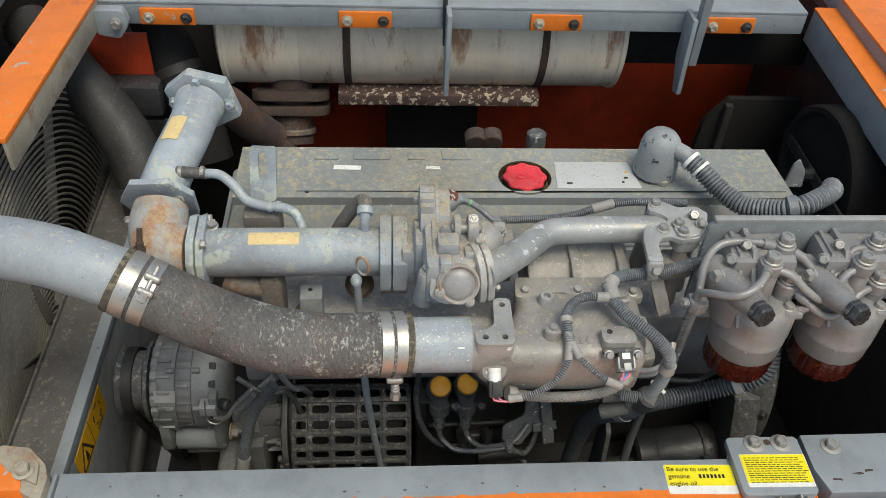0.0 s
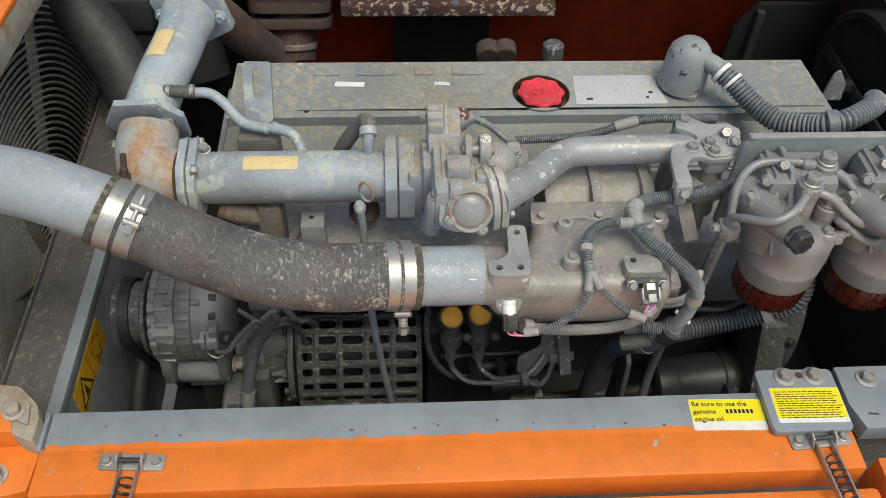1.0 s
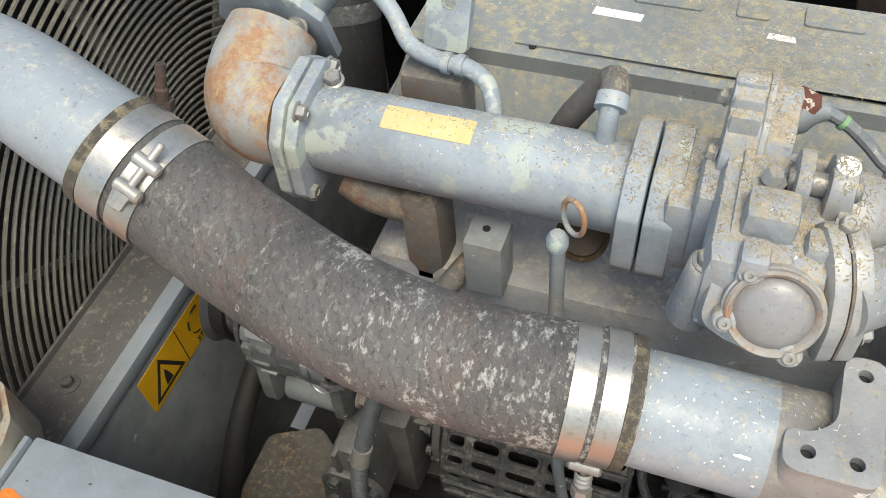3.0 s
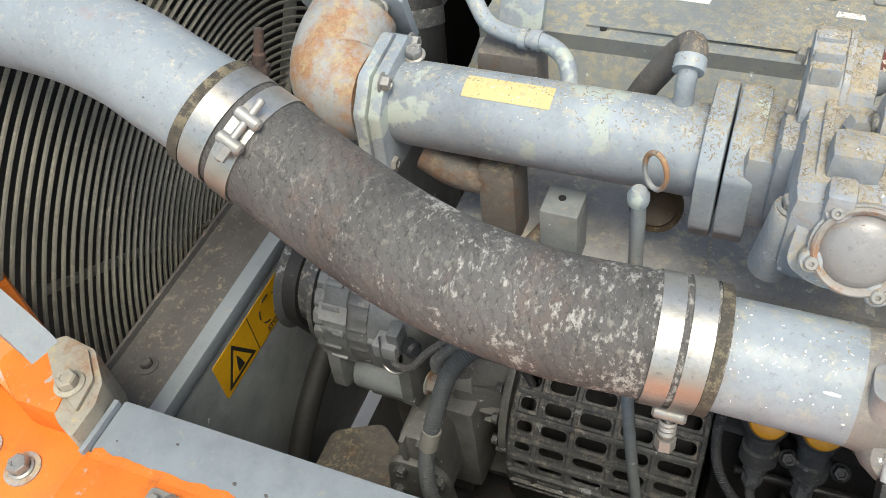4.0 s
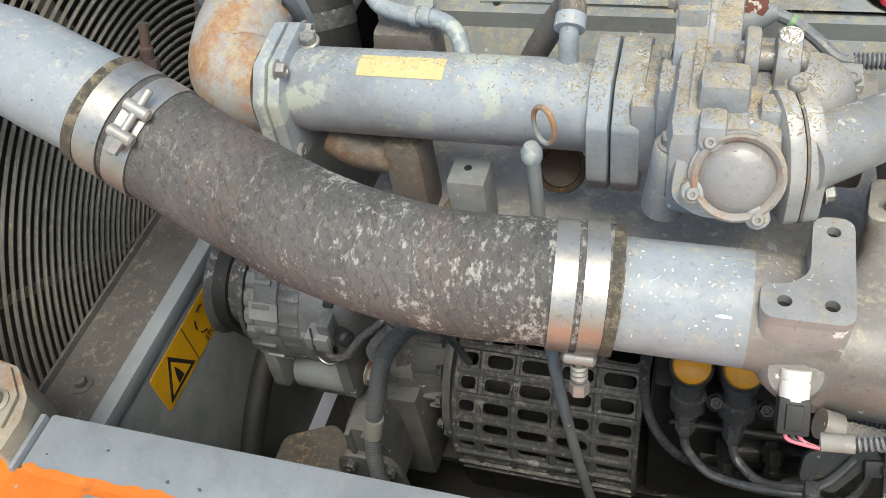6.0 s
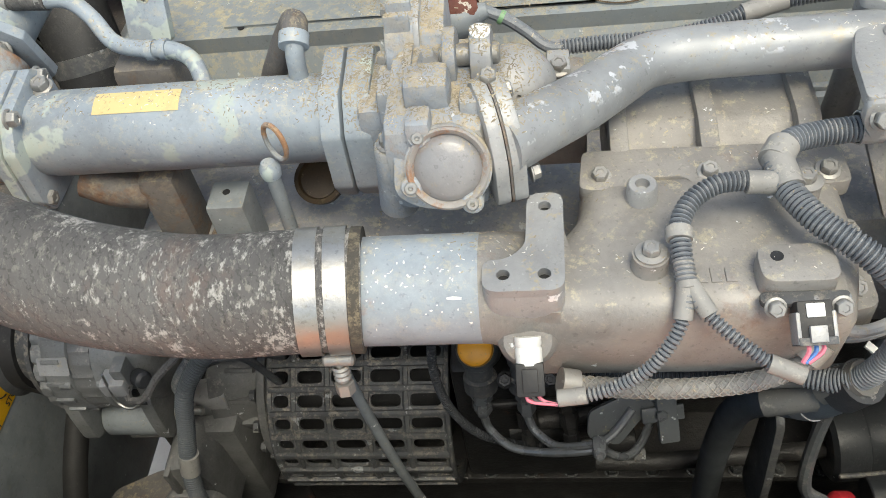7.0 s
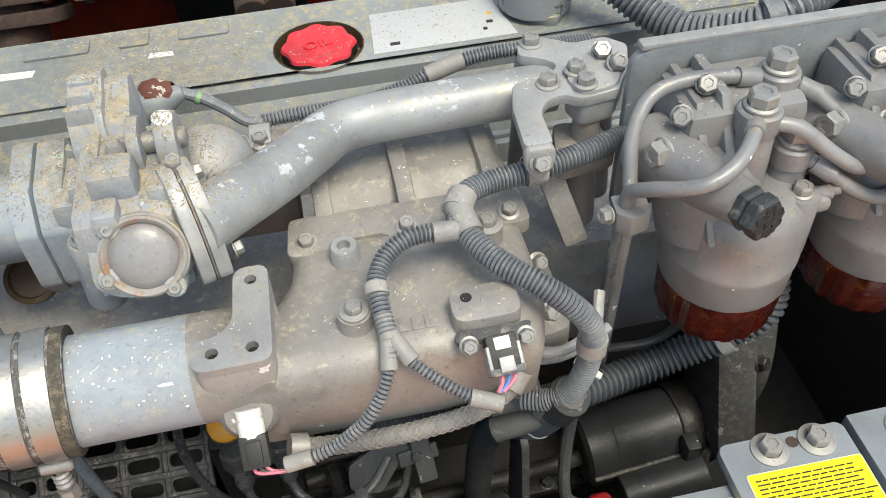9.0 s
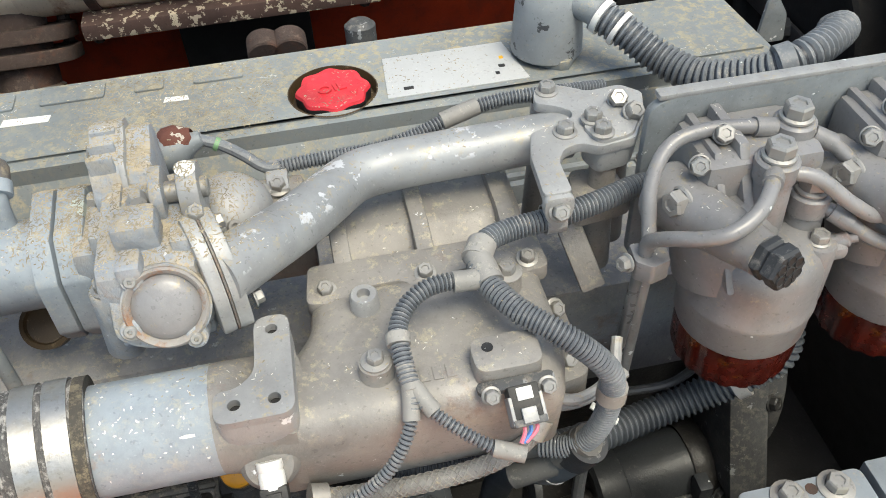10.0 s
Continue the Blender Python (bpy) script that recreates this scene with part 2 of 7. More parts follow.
PIPEBLUE = shade("pale_blue_grey_pipe_paint", (0.29, 0.325, 0.355), 0.45, vary=0.16, dust=0.5, dust_col=(0.5, 0.46, 0.38), chips=0.1, chip_col=(0.1, 0.1, 0.1), chip_scale=60, rust=0.2, rust_col=(0.22, 0.15, 0.12), rust_scale=7, grime=0.2)
DUSTYBLACK = shade("dust_coated_black_rubber", (0.026, 0.026, 0.026), 0.6, dust=0.5, dust_col=(0.1, 0.092, 0.08), dust_scale=110, bump=0.5)
BLACKSLEEVE = shade("black_plastic_sleeve", (0.035, 0.037, 0.04), 0.5, dust=0.4, dust_col=(0.25, 0.24, 0.22))
BRAIDLIGHT = shade("pale_woven_thread", (0.22, 0.215, 0.2), 0.6, dust=0.4, bump=0.0)
BRAID = shade("braided_sleeve", (0.2, 0.195, 0.185), 0.6, dust=0.4, grain=400, bump=0.8)
PINK = shade("pink_wire", (0.75, 0.2, 0.27), 0.5)
BLUE = shade("blue_wire", (0.08, 0.2, 0.5), 0.5)
AMBER = shade("amber_red_bowl", (0.1, 0.012, 0.007), 0.25, vary=0.6, scale=20, grime=0.9, dust=0.8, dust_col=(0.17, 0.075, 0.055), dust_scale=120, rust=0.3, rust_col=(0.16, 0.055, 0.01), rust_scale=18, bump=0.3)
AMBER.node_tree.nodes["Principled BSDF"].inputs["Transmission Weight"].default_value = 0.25
AMBER.node_tree.nodes["Principled BSDF"].inputs["Coat Weight"].default_value = 0.15


# ---- mesh helpers ----
LOC = {}


def V(*a):
    return Vector(a)


def thing(name, at, label, category, group="", kind=""):
    ob = new(name)
    ob.empty_display_size = 0.02
    ob.location = at
    LOC[ob] = Vector(at)
    return tagged(ob, label, category, group, kind)


def mesh_of(name, bm, material, smooth=35):
    bmesh.ops.recalc_face_normals(bm, faces=bm.faces)
    me = bpy.data.meshes.new(name)
    bm.to_mesh(me)
    bm.free()
    me.materials.append(material)
    me.shade_smooth()
    me.set_sharp_from_angle(angle=radians(smooth))
    return me


def part(name, bm, material, parent, label="", smooth=35, second=None):
    bm.transform(Matrix.Translation(-LOC[parent]))
    ob = new(name, mesh_of(name, bm, material, smooth))
    if second:
        ob.data.materials.append(second)
    ob.parent = parent
    LOC[ob] = LOC[parent]
    return tagged(ob, label)


def solo(name, bm, material, label, category, group="", kind="", smooth=35):
    return tagged(new(name, mesh_of(name, bm, material, smooth)), label, category, group, kind)


def bevelled(bm, width, segments=2, angle=30):
    if width:
        edges = [e for e in bm.edges if len(e.link_faces) == 2 and e.calc_face_angle(0) > radians(angle)]
        bmesh.ops.bevel(bm, geom=edges, offset=width, segments=segments, affect="EDGES", profile=0.6, clamp_overlap=True)
    return bm


def join(*bms):
    out = bmesh.new()
    for b in bms:
        me = bpy.data.meshes.new("tmp")
        b.to_mesh(me)
        b.free()
        out.from_mesh(me)
        bpy.data.meshes.remove(me)
    return out


def box(lo, hi, bevel=0.003, m=None):
    bm = bmesh.new()
    lo, hi = Vector(lo), Vector(hi)
    bmesh.ops.create_cube(bm, size=1, matrix=Matrix.LocRotScale((lo + hi) / 2, None, hi - lo))
    bevelled(bm, bevel)
    if m:
        bm.transform(m)
    return bm


def slab(outline, lo, hi, bevel=0.002, m=None, axis="z"):
    """A prism: an outline in a plane, pushed from lo to hi along the axis."""
    bm = bmesh.new()
    put = {"z": lambda a, b, h: (a, b, h), "y": lambda a, b, h: (a, h, b), "x": lambda a, b, h: (h, a, b)}[axis]
    low = [bm.verts.new(put(a, b, lo)) for a, b in outline]
    top = [bm.verts.new(put(a, b, hi)) for a, b in outline]
    n = len(outline)
    bm.faces.new(low)
    bm.faces.new(top)
    for i in range(n):
        bm.faces.new((low[i], low[(i + 1) % n], top[(i + 1) % n], top[i]))
    bmesh.ops.recalc_face_normals(bm, faces=bm.faces)
    bevelled(bm, bevel)
    if m:
        bm.transform(m)
    return bm


def pierced(outline, holes, lo, hi, m=None, axis="z"):
    """A plate from lo to hi along the axis, with openings cut through it."""
    bm = bmesh.new()
    put = {"z": lambda a, b, h: (a, b, h), "y": lambda a, b, h: (a, h, b), "x": lambda a, b, h: (h, a, b)}[axis]
    edges = []
    for loop in (outline, *holes):
        vs = [bm.verts.new(put(a, b, lo)) for a, b in loop]
        edges += [bm.edges.new((vs[i], vs[(i + 1) % len(vs)])) for i in range(len(vs))]
    bmesh.ops.triangle_fill(bm, edges=edges, use_beauty=True, use_dissolve=False)
    out = bmesh.ops.extrude_face_region(bm, geom=list(bm.faces))
    way = Vector(put(0, 0, hi - lo))
    bmesh.ops.translate(bm, vec=way, verts=[v for v in out["geom"] if isinstance(v, bmesh.types.BMVert)])
    bmesh.ops.recalc_face_normals(bm, faces=bm.faces)
    if m:
        bm.transform(m)
    return bm


def ring2d(x, y, r, n=24):
    return [(x + r * math.cos(math.tau * i / n), y + r * math.sin(math.tau * i / n)) for i in range(n)]


def rounded(x0, y0, x1, y1, r, n=5):
    out = []
    for cx, cy, a in ((x1 - r, y1 - r, 0), (x0 + r, y1 - r, 90), (x0 + r, y0 + r, 180), (x1 - r, y0 + r, 270)):
        out += [(cx + r * math.cos(radians(a + 90 * i / n)), cy + r * math.sin(radians(a + 90 * i / n))) for i in range(n + 1)]
    return out


def aim(at, way):
    """The pose that turns local z to the way."""
    return Matrix.Translation(at) @ Vector(way).to_track_quat("Z", "Y").to_matrix().to_4x4()


def lathe(profile, at=(0, 0, 0), way=(0, 0, 1), seg=32, wobble=None):
    """Turns (radius, height) pairs round an axis."""
    bm = bmesh.new()
    rings = []
    for r, h in profile:
        if r < 1e-6:
            rings.append([bm.verts.new((0, 0, h))])
        else:
            rings.append([bm.verts.new((r * (wobble(i / seg) if wobble else 1) * math.cos(math.tau * i / seg),
                                        r * (wobble(i / seg) if wobble else 1) * math.sin(math.tau * i / seg), h)) for i in range(seg)])
    for a, b in zip(rings, rings[1:]):
        for i in range(seg):
            j = (i + 1) % seg
            if len(a) == 1 and len(b) == 1:
                continue
            if len(a) == 1:
                bm.faces.new((a[0], b[i], b[j]))
            elif len(b) == 1:
                bm.faces.new((a[i], b[0], a[j]))
            else:
                bm.faces.new((a[i], b[i], b[j], a[j]))
    bm.transform(aim(at, way))
    return bm


def drum(at, way, r, length, bevel=0.002, seg=32):
    b = min(bevel, r / 2, length / 2)
    return lathe([(0, 0), (r - b, 0), (r, b), (r, length - b), (r - b, length), (0, length)], at, way, seg)


def spline(pts, step):
    """A smooth curve through the points, in even steps."""
    p = [Vector(q) for q in pts]
    p = [2 * p[0] - p[1]] + p + [2 * p[-1] - p[-2]]
    fine = []
    for a, b, c, d in zip(p, p[1:], p[2:], p[3:]):
        for i in range(24):
            t = i / 24
            fine.append(0.5 * (2 * b + (c - a) * t + (2 * a - 5 * b + 4 * c - d) * t * t + (3 * b - a - 3 * c + d) * t ** 3))
    fine.append(p[-2])
    run = [0.0]
    for a, b in zip(fine, fine[1:]):
        run.append(run[-1] + (b - a).length)
    n = max(2, int(run[-1] / step + 0.5))
    out, k = [], 0
    for i in range(n + 1):
        s = run[-1] * i / n
        while k < len(run) - 2 and run[k + 1] < s:
            k += 1
        f = (s - run[k]) / max(1e-9, run[k + 1] - run[k])
        out.append(fine[k].lerp(fine[k + 1], f))
    return out


def sweep(pts, r, seg=14, step=None, rib=0.0, depth=0.0, cap=True, squash=1.0):
    """A tube along a curve; r is a number or a function of the share of the way; rib: the pitch of its corrugation."""
    path = spline(pts, rib / 4 if rib else (step or 0.006))
    n = len(path) - 1
    bm = bmesh.new()
    way = (path[1] - path[0]).normalized()
    side = way.orthogonal().normalized()
    rings = []
    for i, q in enumerate(path):
        w = (path[min(i + 1, n)] - path[max(i - 1, 0)]).normalized()
        side = (side - w * side.dot(w)).normalized()
        up = w.cross(side)
        rad = r(i / n) if callable(r) else r
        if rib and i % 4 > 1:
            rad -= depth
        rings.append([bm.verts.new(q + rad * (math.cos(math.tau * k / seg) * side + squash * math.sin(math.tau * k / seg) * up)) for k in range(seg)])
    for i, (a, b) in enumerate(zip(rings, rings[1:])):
        # Floors of the grooves get material slot 1, the painted shade.
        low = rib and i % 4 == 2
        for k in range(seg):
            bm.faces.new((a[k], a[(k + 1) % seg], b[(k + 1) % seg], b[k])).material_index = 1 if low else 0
    if cap:
        bm.faces.new(list(reversed(rings[0])))
        bm.faces.new(rings[-1])
    return bm


BOLTS = {}


def bolt(parent, at, way, af=0.013, material=None, flange=1.35, label="", name="bolt"):
    """A hexagon bolt head with its washer face."""
    material = material or ZINC
    key = (af, material.name, flange)
    if key not in BOLTS:
        bm = lathe([(0, 0), (af * flange / 2 * 1.08, 0), (af * flange / 2 * 1.08, af * 0.1), (af * 0.56, af * 0.17)], seg=20)
        hexa = lathe([(af * 0.577, af * 0.12), (af * 0.577, af * 0.6), (af * 0.5, af * 0.7), (af * 0.3, af * 0.7), (af * 0.26, af * 0.62), (0, af * 0.62)], seg=6)
        BOLTS[key] = mesh_of("bolt", join(bm, hexa), material, 25)
    ob = new(name, BOLTS[key])
    ob.parent = parent
    ob.matrix_local = Matrix.Translation(-LOC[parent]) @ aim(at, way) @ pose(0, 0, 0, 0, 0, (at[0] * 7919 + at[1] * 4099) % 1 * 60)
    return tagged(ob, label)


# A raised black disc that paints the dark inside of a hole.
def hole(parent, at, way, r=0.005, name="dark_hole_disc"):
    return part(name, lathe([(r * 1.05, -0.001), (r, 0.0005), (r * 0.9, 0.0004), (0, 0.0003)], at, way, 16), INK, parent)


def roundpoly(pts, r, n=4):
    """An outline with its corners rounded."""
    out = []
    k = len(pts)
    for i in range(k):
        p, a, b = Vector(pts[i]), Vector(pts[i - 1]), Vector(pts[(i + 1) % k])
        d = min(r, (a - p).length * 0.45, (b - p).length * 0.45)
        p0, p1 = p + (a - p).normalized() * d, p + (b - p).normalized() * d
        for j in range(n + 1):
            t = j / n
            q = p0 * (1 - t) ** 2 + p * 2 * t * (1 - t) + p1 * t * t
            out.append((q.x, q.y))
    return out

# ---- ground and machine body ----
ground = box((-60, -60, -0.5), (60, 60, 0), 0)
solo("ground", ground, GROUNDMAT, "pale sandy open ground beneath the machine", "ground", kind="structure")

BEAM_Z = 1.828


def front_beam():
    t = thing("front_beam", (-0.06, -0.62, 1.7), "grey steel cross beam with an orange painted front strip", "beam", kind="structure")
    part("grey_strip", box((-0.668, -0.612, BEAM_Z - 0.06), (0.558, -0.551, BEAM_Z), 0.004), BEAMGREY, t, "weathered grey paint with rubbed-off marks")
    part("orange_strip", box((-0.672, -0.688, BEAM_Z - 0.06), (0.558, -0.612, BEAM_Z), 0.004), ORANGE, t, "bright orange paint with scratches")
    edge = random.Random(5)
    low, high = [], []
    for i in range(150):
        x = -0.664 + i * 1.216 / 149
        low.append((x, -0.6185))
        high.append((x, -0.6105 + 0.0022 * edge.random() + 0.0012 * math.sin(x * 9) + (0.003 if edge.random() > 0.93 else 0)))
    part("paint_edge", slab(low + high[::-1], BEAM_Z, BEAM_Z + 0.0006, 0), ORANGE, t, "uneven orange paint edge")
    for i in range(15):
        x, y = edge.uniform(-0.65, 0.5), edge.choice((edge.uniform(-0.606, -0.557), edge.uniform(-0.60, -0.59)))
        n = edge.randint(6, 9)
        w = edge.uniform(0.0008, 0.003)
        spot = [(x + w * edge.uniform(0.6, 1.6) * math.cos(k * math.tau / n), y + w * edge.uniform(0.5, 1.0) * math.sin(k * math.tau / n)) for k in range(n)]
        part("bare_spot", slab(spot, BEAM_Z, BEAM_Z + 0.0004, 0), RAILDARK, t, "dark rubbed-off paint spot")
    return t


front_beam()


def sticker(name, x0, y0, x1, y1, z, skew, lines, label, white=0.0):
    t = thing(name, ((x0 + x1) / 2, (y0 + y1) / 2, z), label, "sticker")
    m = pose((x0 + x1) / 2, (y0 + y1) / 2, z, 0, 0, skew)
    w, h = x1 - x0, y1 - y0
    part("sheet", slab(rounded(-w / 2, -h / 2, w / 2, h / 2, 0.003), 0, 0.0012, 0, m), WHITE if white else BRIGHTYELLOW, t)
    if white:
        part("yellow_field", slab(rounded(-w / 2 + 0.001, -h / 2 + h * white, w / 2 - 0.001, h / 2 - 0.001, 0.002), 0.0012, 0.0018, 0, m), BRIGHTYELLOW, t)
    for i, text in enumerate(lines):
        if text is None:
            bm = bmesh.new()
            rnd = random.Random(i * 31 + int(x0 * 1000))
            x = -w / 2 + 0.006
            y = h / 2 - 0.008 - i * (h - 0.016) / max(1, len(lines) - 1)
            while x < w / 2 - 0.012:
                ln = rnd.uniform(0.004, 0.012)
                bmesh.ops.create_cube(bm, size=1, matrix=m @ Matrix.LocRotScale((x + ln / 2, y, 0.0022), None, (ln, 0.0011, 0.0006)))
                x += ln + 0.002
            part("print_line", bm, INK, t)
        else:
            cu = bpy.data.curves.new("words", "FONT")
            cu.body, cu.size, cu.extrude = text, 0.0118, 0.0003
            tmp = bpy.data.objects.new("words", cu)
            scene.collection.objects.link(tmp)
            me = bpy.data.meshes.new_from_object(tmp.evaluated_get(bpy.context.evaluated_depsgraph_get()))
            bpy.data.objects.remove(tmp)
            bm = bmesh.new()
            bm.from_mesh(me)
            bm.transform(m @ Matrix.Translation((-w / 2 + 0.004, h / 2 - 0.013 - i * 0.0135, 0.0022)))
            part("print_line", bm, INK, t)
            if text == "genuine":
                bm = bmesh.new()
                for k in range(7):
                    bmesh.ops.create_cube(bm, size=1, matrix=m @ Matrix.LocRotScale((-w / 2 + 0.058 + k * 0.0065, h / 2 - 0.009 - i * 0.0135, 0.0022), None, (0.004, 0.007, 0.0006)))
                part("print_line", bm, INK, t)
    return t


sticker("oil_notice", 0.312, -0.618, 0.428, -0.563, BEAM_Z, -1.5, ["Be sure to use the", "genuine", "engine oil"],
        "yellow and white oil notice sticker on the beam", 0.28)


def corner_plate():
    t = thing("latch_plate", (0.5, -0.56, BEAM_Z), "grey steel corner plate with two bolts on the beam", "plate")
    out = rounded(0.428, -0.632, 0.554, -0.52, 0.009)
    part("plate", slab(out, BEAM_Z + 0.002, BEAM_Z + 0.016, 0.003), BEAMGREY, t)
    for x in (0.474, 0.521):
        bolt(t, (x, -0.535, BEAM_Z + 0.016), (0, 0, 1), 0.019, flange=1.7)
    part("rust_spot", lathe([(0, 0.0003), (0.006, 0.0002), (0.006, 0)], (0.498, -0.532, BEAM_Z + 0.0165), (0, 0, 1), 9), RUST, t)
    t2 = thing("side_plate", (0.66, -0.56, BEAM_Z), "grey folded steel plate with a bolt beside the beam", "plate")
    part("plate", slab([(0.567, -0.511), (0.80, -0.51), (0.80, -0.625), (0.58, -0.625), (0.567, -0.58)], BEAM_Z - 0.03, BEAM_Z + 0.006, 0.003), BEAMGREY, t2)
    bolt(t2, (0.613, -0.536, BEAM_Z + 0.006), (0, 0, 1), 0.019, flange=1.7)
    wear = random.Random(9)
    for x, y in ((0.64, -0.59), (0.66, -0.585), (0.70, -0.60), (0.60, -0.60), (0.72, -0.55)):
        n = 8
        spot = [(x + wear.uniform(0.006, 0.014) * math.cos(k * math.tau / n), y + wear.uniform(0.001, 0.004) * math.sin(k * math.tau / n)) for k in range(n)]
        part("rust_mark", slab(spot, BEAM_Z + 0.006, BEAM_Z + 0.0064, 0), RUST, t2)
    t3 = thing("right_panel", (0.7, -0.75, 1.7), "orange painted body panel beside the beam", "panel", kind="structure")
    part("panel", box((0.585, -0.95, 1.68), (1.0, -0.665, BEAM_Z - 0.01), 0.006), ORANGE, t3)


corner_plate()
sticker("fuel_notice", 0.44, -0.618, 0.552, -0.556, BEAM_Z + 0.016, -1.0, [None] * 12, "yellow notice sticker with small print on the corner plate", 0.12)


def hinge(x, turn):
    t = thing("spring_latch", (x, -0.66, BEAM_Z), "steel spring latch bolted to the orange strip", "latch", "latches on the beam")
    m = pose(x, -0.64, BEAM_Z + 0.0, 0, 0, turn)
    part("base", slab(rounded(-0.048, -0.013, 0.048, 0.013, 0.005), 0, 0.004, 0.001, m), ZINC, t)
    for s in (-1, 1):
        part("ear", slab([(-0.016, 0.003), (0.012, 0.003), (0.012, 0.012), (0.002, 0.022), (-0.008, 0.02)], s * 0.018 - 0.0015, s * 0.018 + 0.0015, 0.0005, m, axis="x"), ZINC, t)
        bolt(t, tuple(m @ V(s * 0.036, 0, 0.004)), (0, 0, 1), 0.011)
        part("side_bar", box((s * 0.013 - 0.0015, -0.16, 0.0), (s * 0.013 + 0.0015, -0.004, 0.012), 0.0005, m), STEEL, t)
    part("pin", drum(m @ V(-0.02, -0.002, 0.012), m.to_3x3() @ V(1, 0, 0), 0.004, 0.04), DARK, t)
    coil = [m @ V(0.009 * math.cos(a * 0.6), -0.03 - a * 0.0011, 0.01 + 0.009 * math.sin(a * 0.6)) for a in range(105)]
    part("spring", sweep(coil, 0.0016, 6, 0.003), DARK, t)
    return t


hinge(-0.533, -3)
hinge(0.50, 4)
solo("front_door_panel", box((-0.75, -1.0, 1.60), (0.575, -0.708, BEAM_Z - 0.02), 0.01), ORANGE, "orange painted access door below the beam", "panel", kind="structure")


# side rails, bracket and back beam
def left_bracket():
    t = thing("corner_bracket", (-0.75, -0.6, 1.75), "orange cast corner bracket with a dirty grey boss", "bracket")
    part("foot", slab([(-0.95, -0.56), (-0.745, -0.578), (-0.676, -0.606), (-0.68, -0.672), (-0.76, -0.69), (-0.95, -0.66)], BEAM_Z - 0.07, BEAM_Z - 0.013, 0.006), ORANGE, t)
    part("upright", slab([(-0.96, -0.48), (-0.94, -0.44), (-0.72, -0.548), (-0.705, -0.60), (-0.76, -0.60)], BEAM_Z - 0.03, BEAM_Z + 0.03, 0.01), ORANGE, t)
    part("boss", slab(roundpoly([(-0.785, -0.535), (-0.762, -0.513), (-0.718, -0.519), (-0.684, -0.551), (-0.675, -0.575), (-0.675, -0.615), (-0.70, -0.605), (-0.745, -0.572)], 0.005), BEAM_Z - 0.06, BEAM_Z + 0.026, 0.003), GUSSET, t, "rust-stained beige steel gusset")
    part("gusset_plate", slab(roundpoly([(-0.775, -0.53), (-0.757, -0.517), (-0.722, -0.523), (-0.692, -0.553), (-0.686, -0.59), (-0.735, -0.565)], 0.004), BEAM_Z + 0.026, BEAM_Z + 0.031, 0.0015), GUSSET, t, "worn welded top plate")
    part("side_web", slab([(-0.675, -0.556), (-0.669, -0.556), (-0.669, -0.618), (-0.675, -0.618)], BEAM_Z - 0.05, BEAM_Z + 0.006, 0.001), BEAMGREY, t, "grey painted side web")
    bolt(t, (-0.712, -0.566, BEAM_Z + 0.031), (0, 0, 1), 0.02, GUSSET, flange=1.5)
    for x, y in ((-0.731, -0.648), (-0.788, -0.642)):
        part("washer", lathe([(0.019, 0), (0.019, 0.0025), (0.009, 0.003), (0, 0.003)], (x, y, BEAM_Z - 0.013), (0, 0, 1), 24), RUSTY, t, "rubbed flat washer")
        bolt(t, (x, y, BEAM_Z - 0.010), (0, 0, 1), 0.019, flange=1.3)


left_bracket()


def rail(name, a, b, w, h, mat_top, label):
    a, b = Vector(a), Vector(b)
    t = thing(name, a, label, "rail", kind="structure")
    way = b - a
    m = Matrix.Translation(a) @ way.to_track_quat("Y", "Z").to_matrix().to_4x4()
    part("side", box((-w / 2, 0, -h), (w / 2, way.length, -0.006), 0.003, m), BEAMGREY, t)
    part("top", box((-w / 2 - 0.002, 0, -0.006), (w / 2 + 0.002, way.length, 0), 0.002, m), mat_top, t)
    return t


def left_rail():
    t = thing("left_rail", (-0.78, -0.5, 1.84), "orange steel side rail bent down to the corner bracket", "rail", kind="structure")
    pts = [(-0.752, -0.566, 1.808), (-0.80, -0.548, 1.848), (-0.875, -0.53, 1.905), (-0.96, -0.50, 1.985), (-0.985, -0.40, 2.06), (-0.94, -0.2, 2.11), (-0.88, -0.04, 2.11)]
    part("bent_bar", sweep([(x - 0.012, y - 0.012, z - 0.010) for x, y, z in pts], 0.026, 4, 0.02), ORANGE, t)
    part("inner_flange", sweep([(x + 0.012, y + 0.014, z + 0.008) for x, y, z in pts], 0.024, 4, 0.02), BEAMGREY, t, "grey painted inner flange")
    m = Matrix.Translation((-0.865, -0.06, 2.13)) @ pose(0, 0, 0, 0, 0, -2.5)
    part("flat_bar", box((-0.047, 0, -0.012), (0.047, 0.58, 0), 0.003, m), ORANGE, t)
    part("web", box((0.038, 0, -0.07), (0.046, 0.56, -0.012), 0.002, m), GUSSET, t)
    part("end_lug", slab(roundpoly([(-0.80, 2.05), (-0.80, 2.11), (-0.735, 2.11), (-0.725, 2.075), (-0.75, 2.04)], 0.01), 0.46, 0.49, 0.003, axis="y"), BEAMGREY, t)
    bolt(t, (-0.752, 0.459, 2.08), (0, -1, 0), 0.02)


left_rail()
rail("right_rail", (0.945, -0.5, 2.06), (0.935, 0.52, 2.12), 0.07, 0.09, ORANGE, "grey and orange steel side rail of the engine bay")
rail("right_body_edge", (1.06, -0.6, 2.10), (1.04, 0.7, 2.16), 0.18, 0.05, ORANGE, "orange body panel along the engine bay")
rail("left_body_edge", (-1.12, -0.4, 2.10), (-1.08, 0.7, 2.16), 0.16, 0.05, ORANGE, "orange body panel along the engine bay")


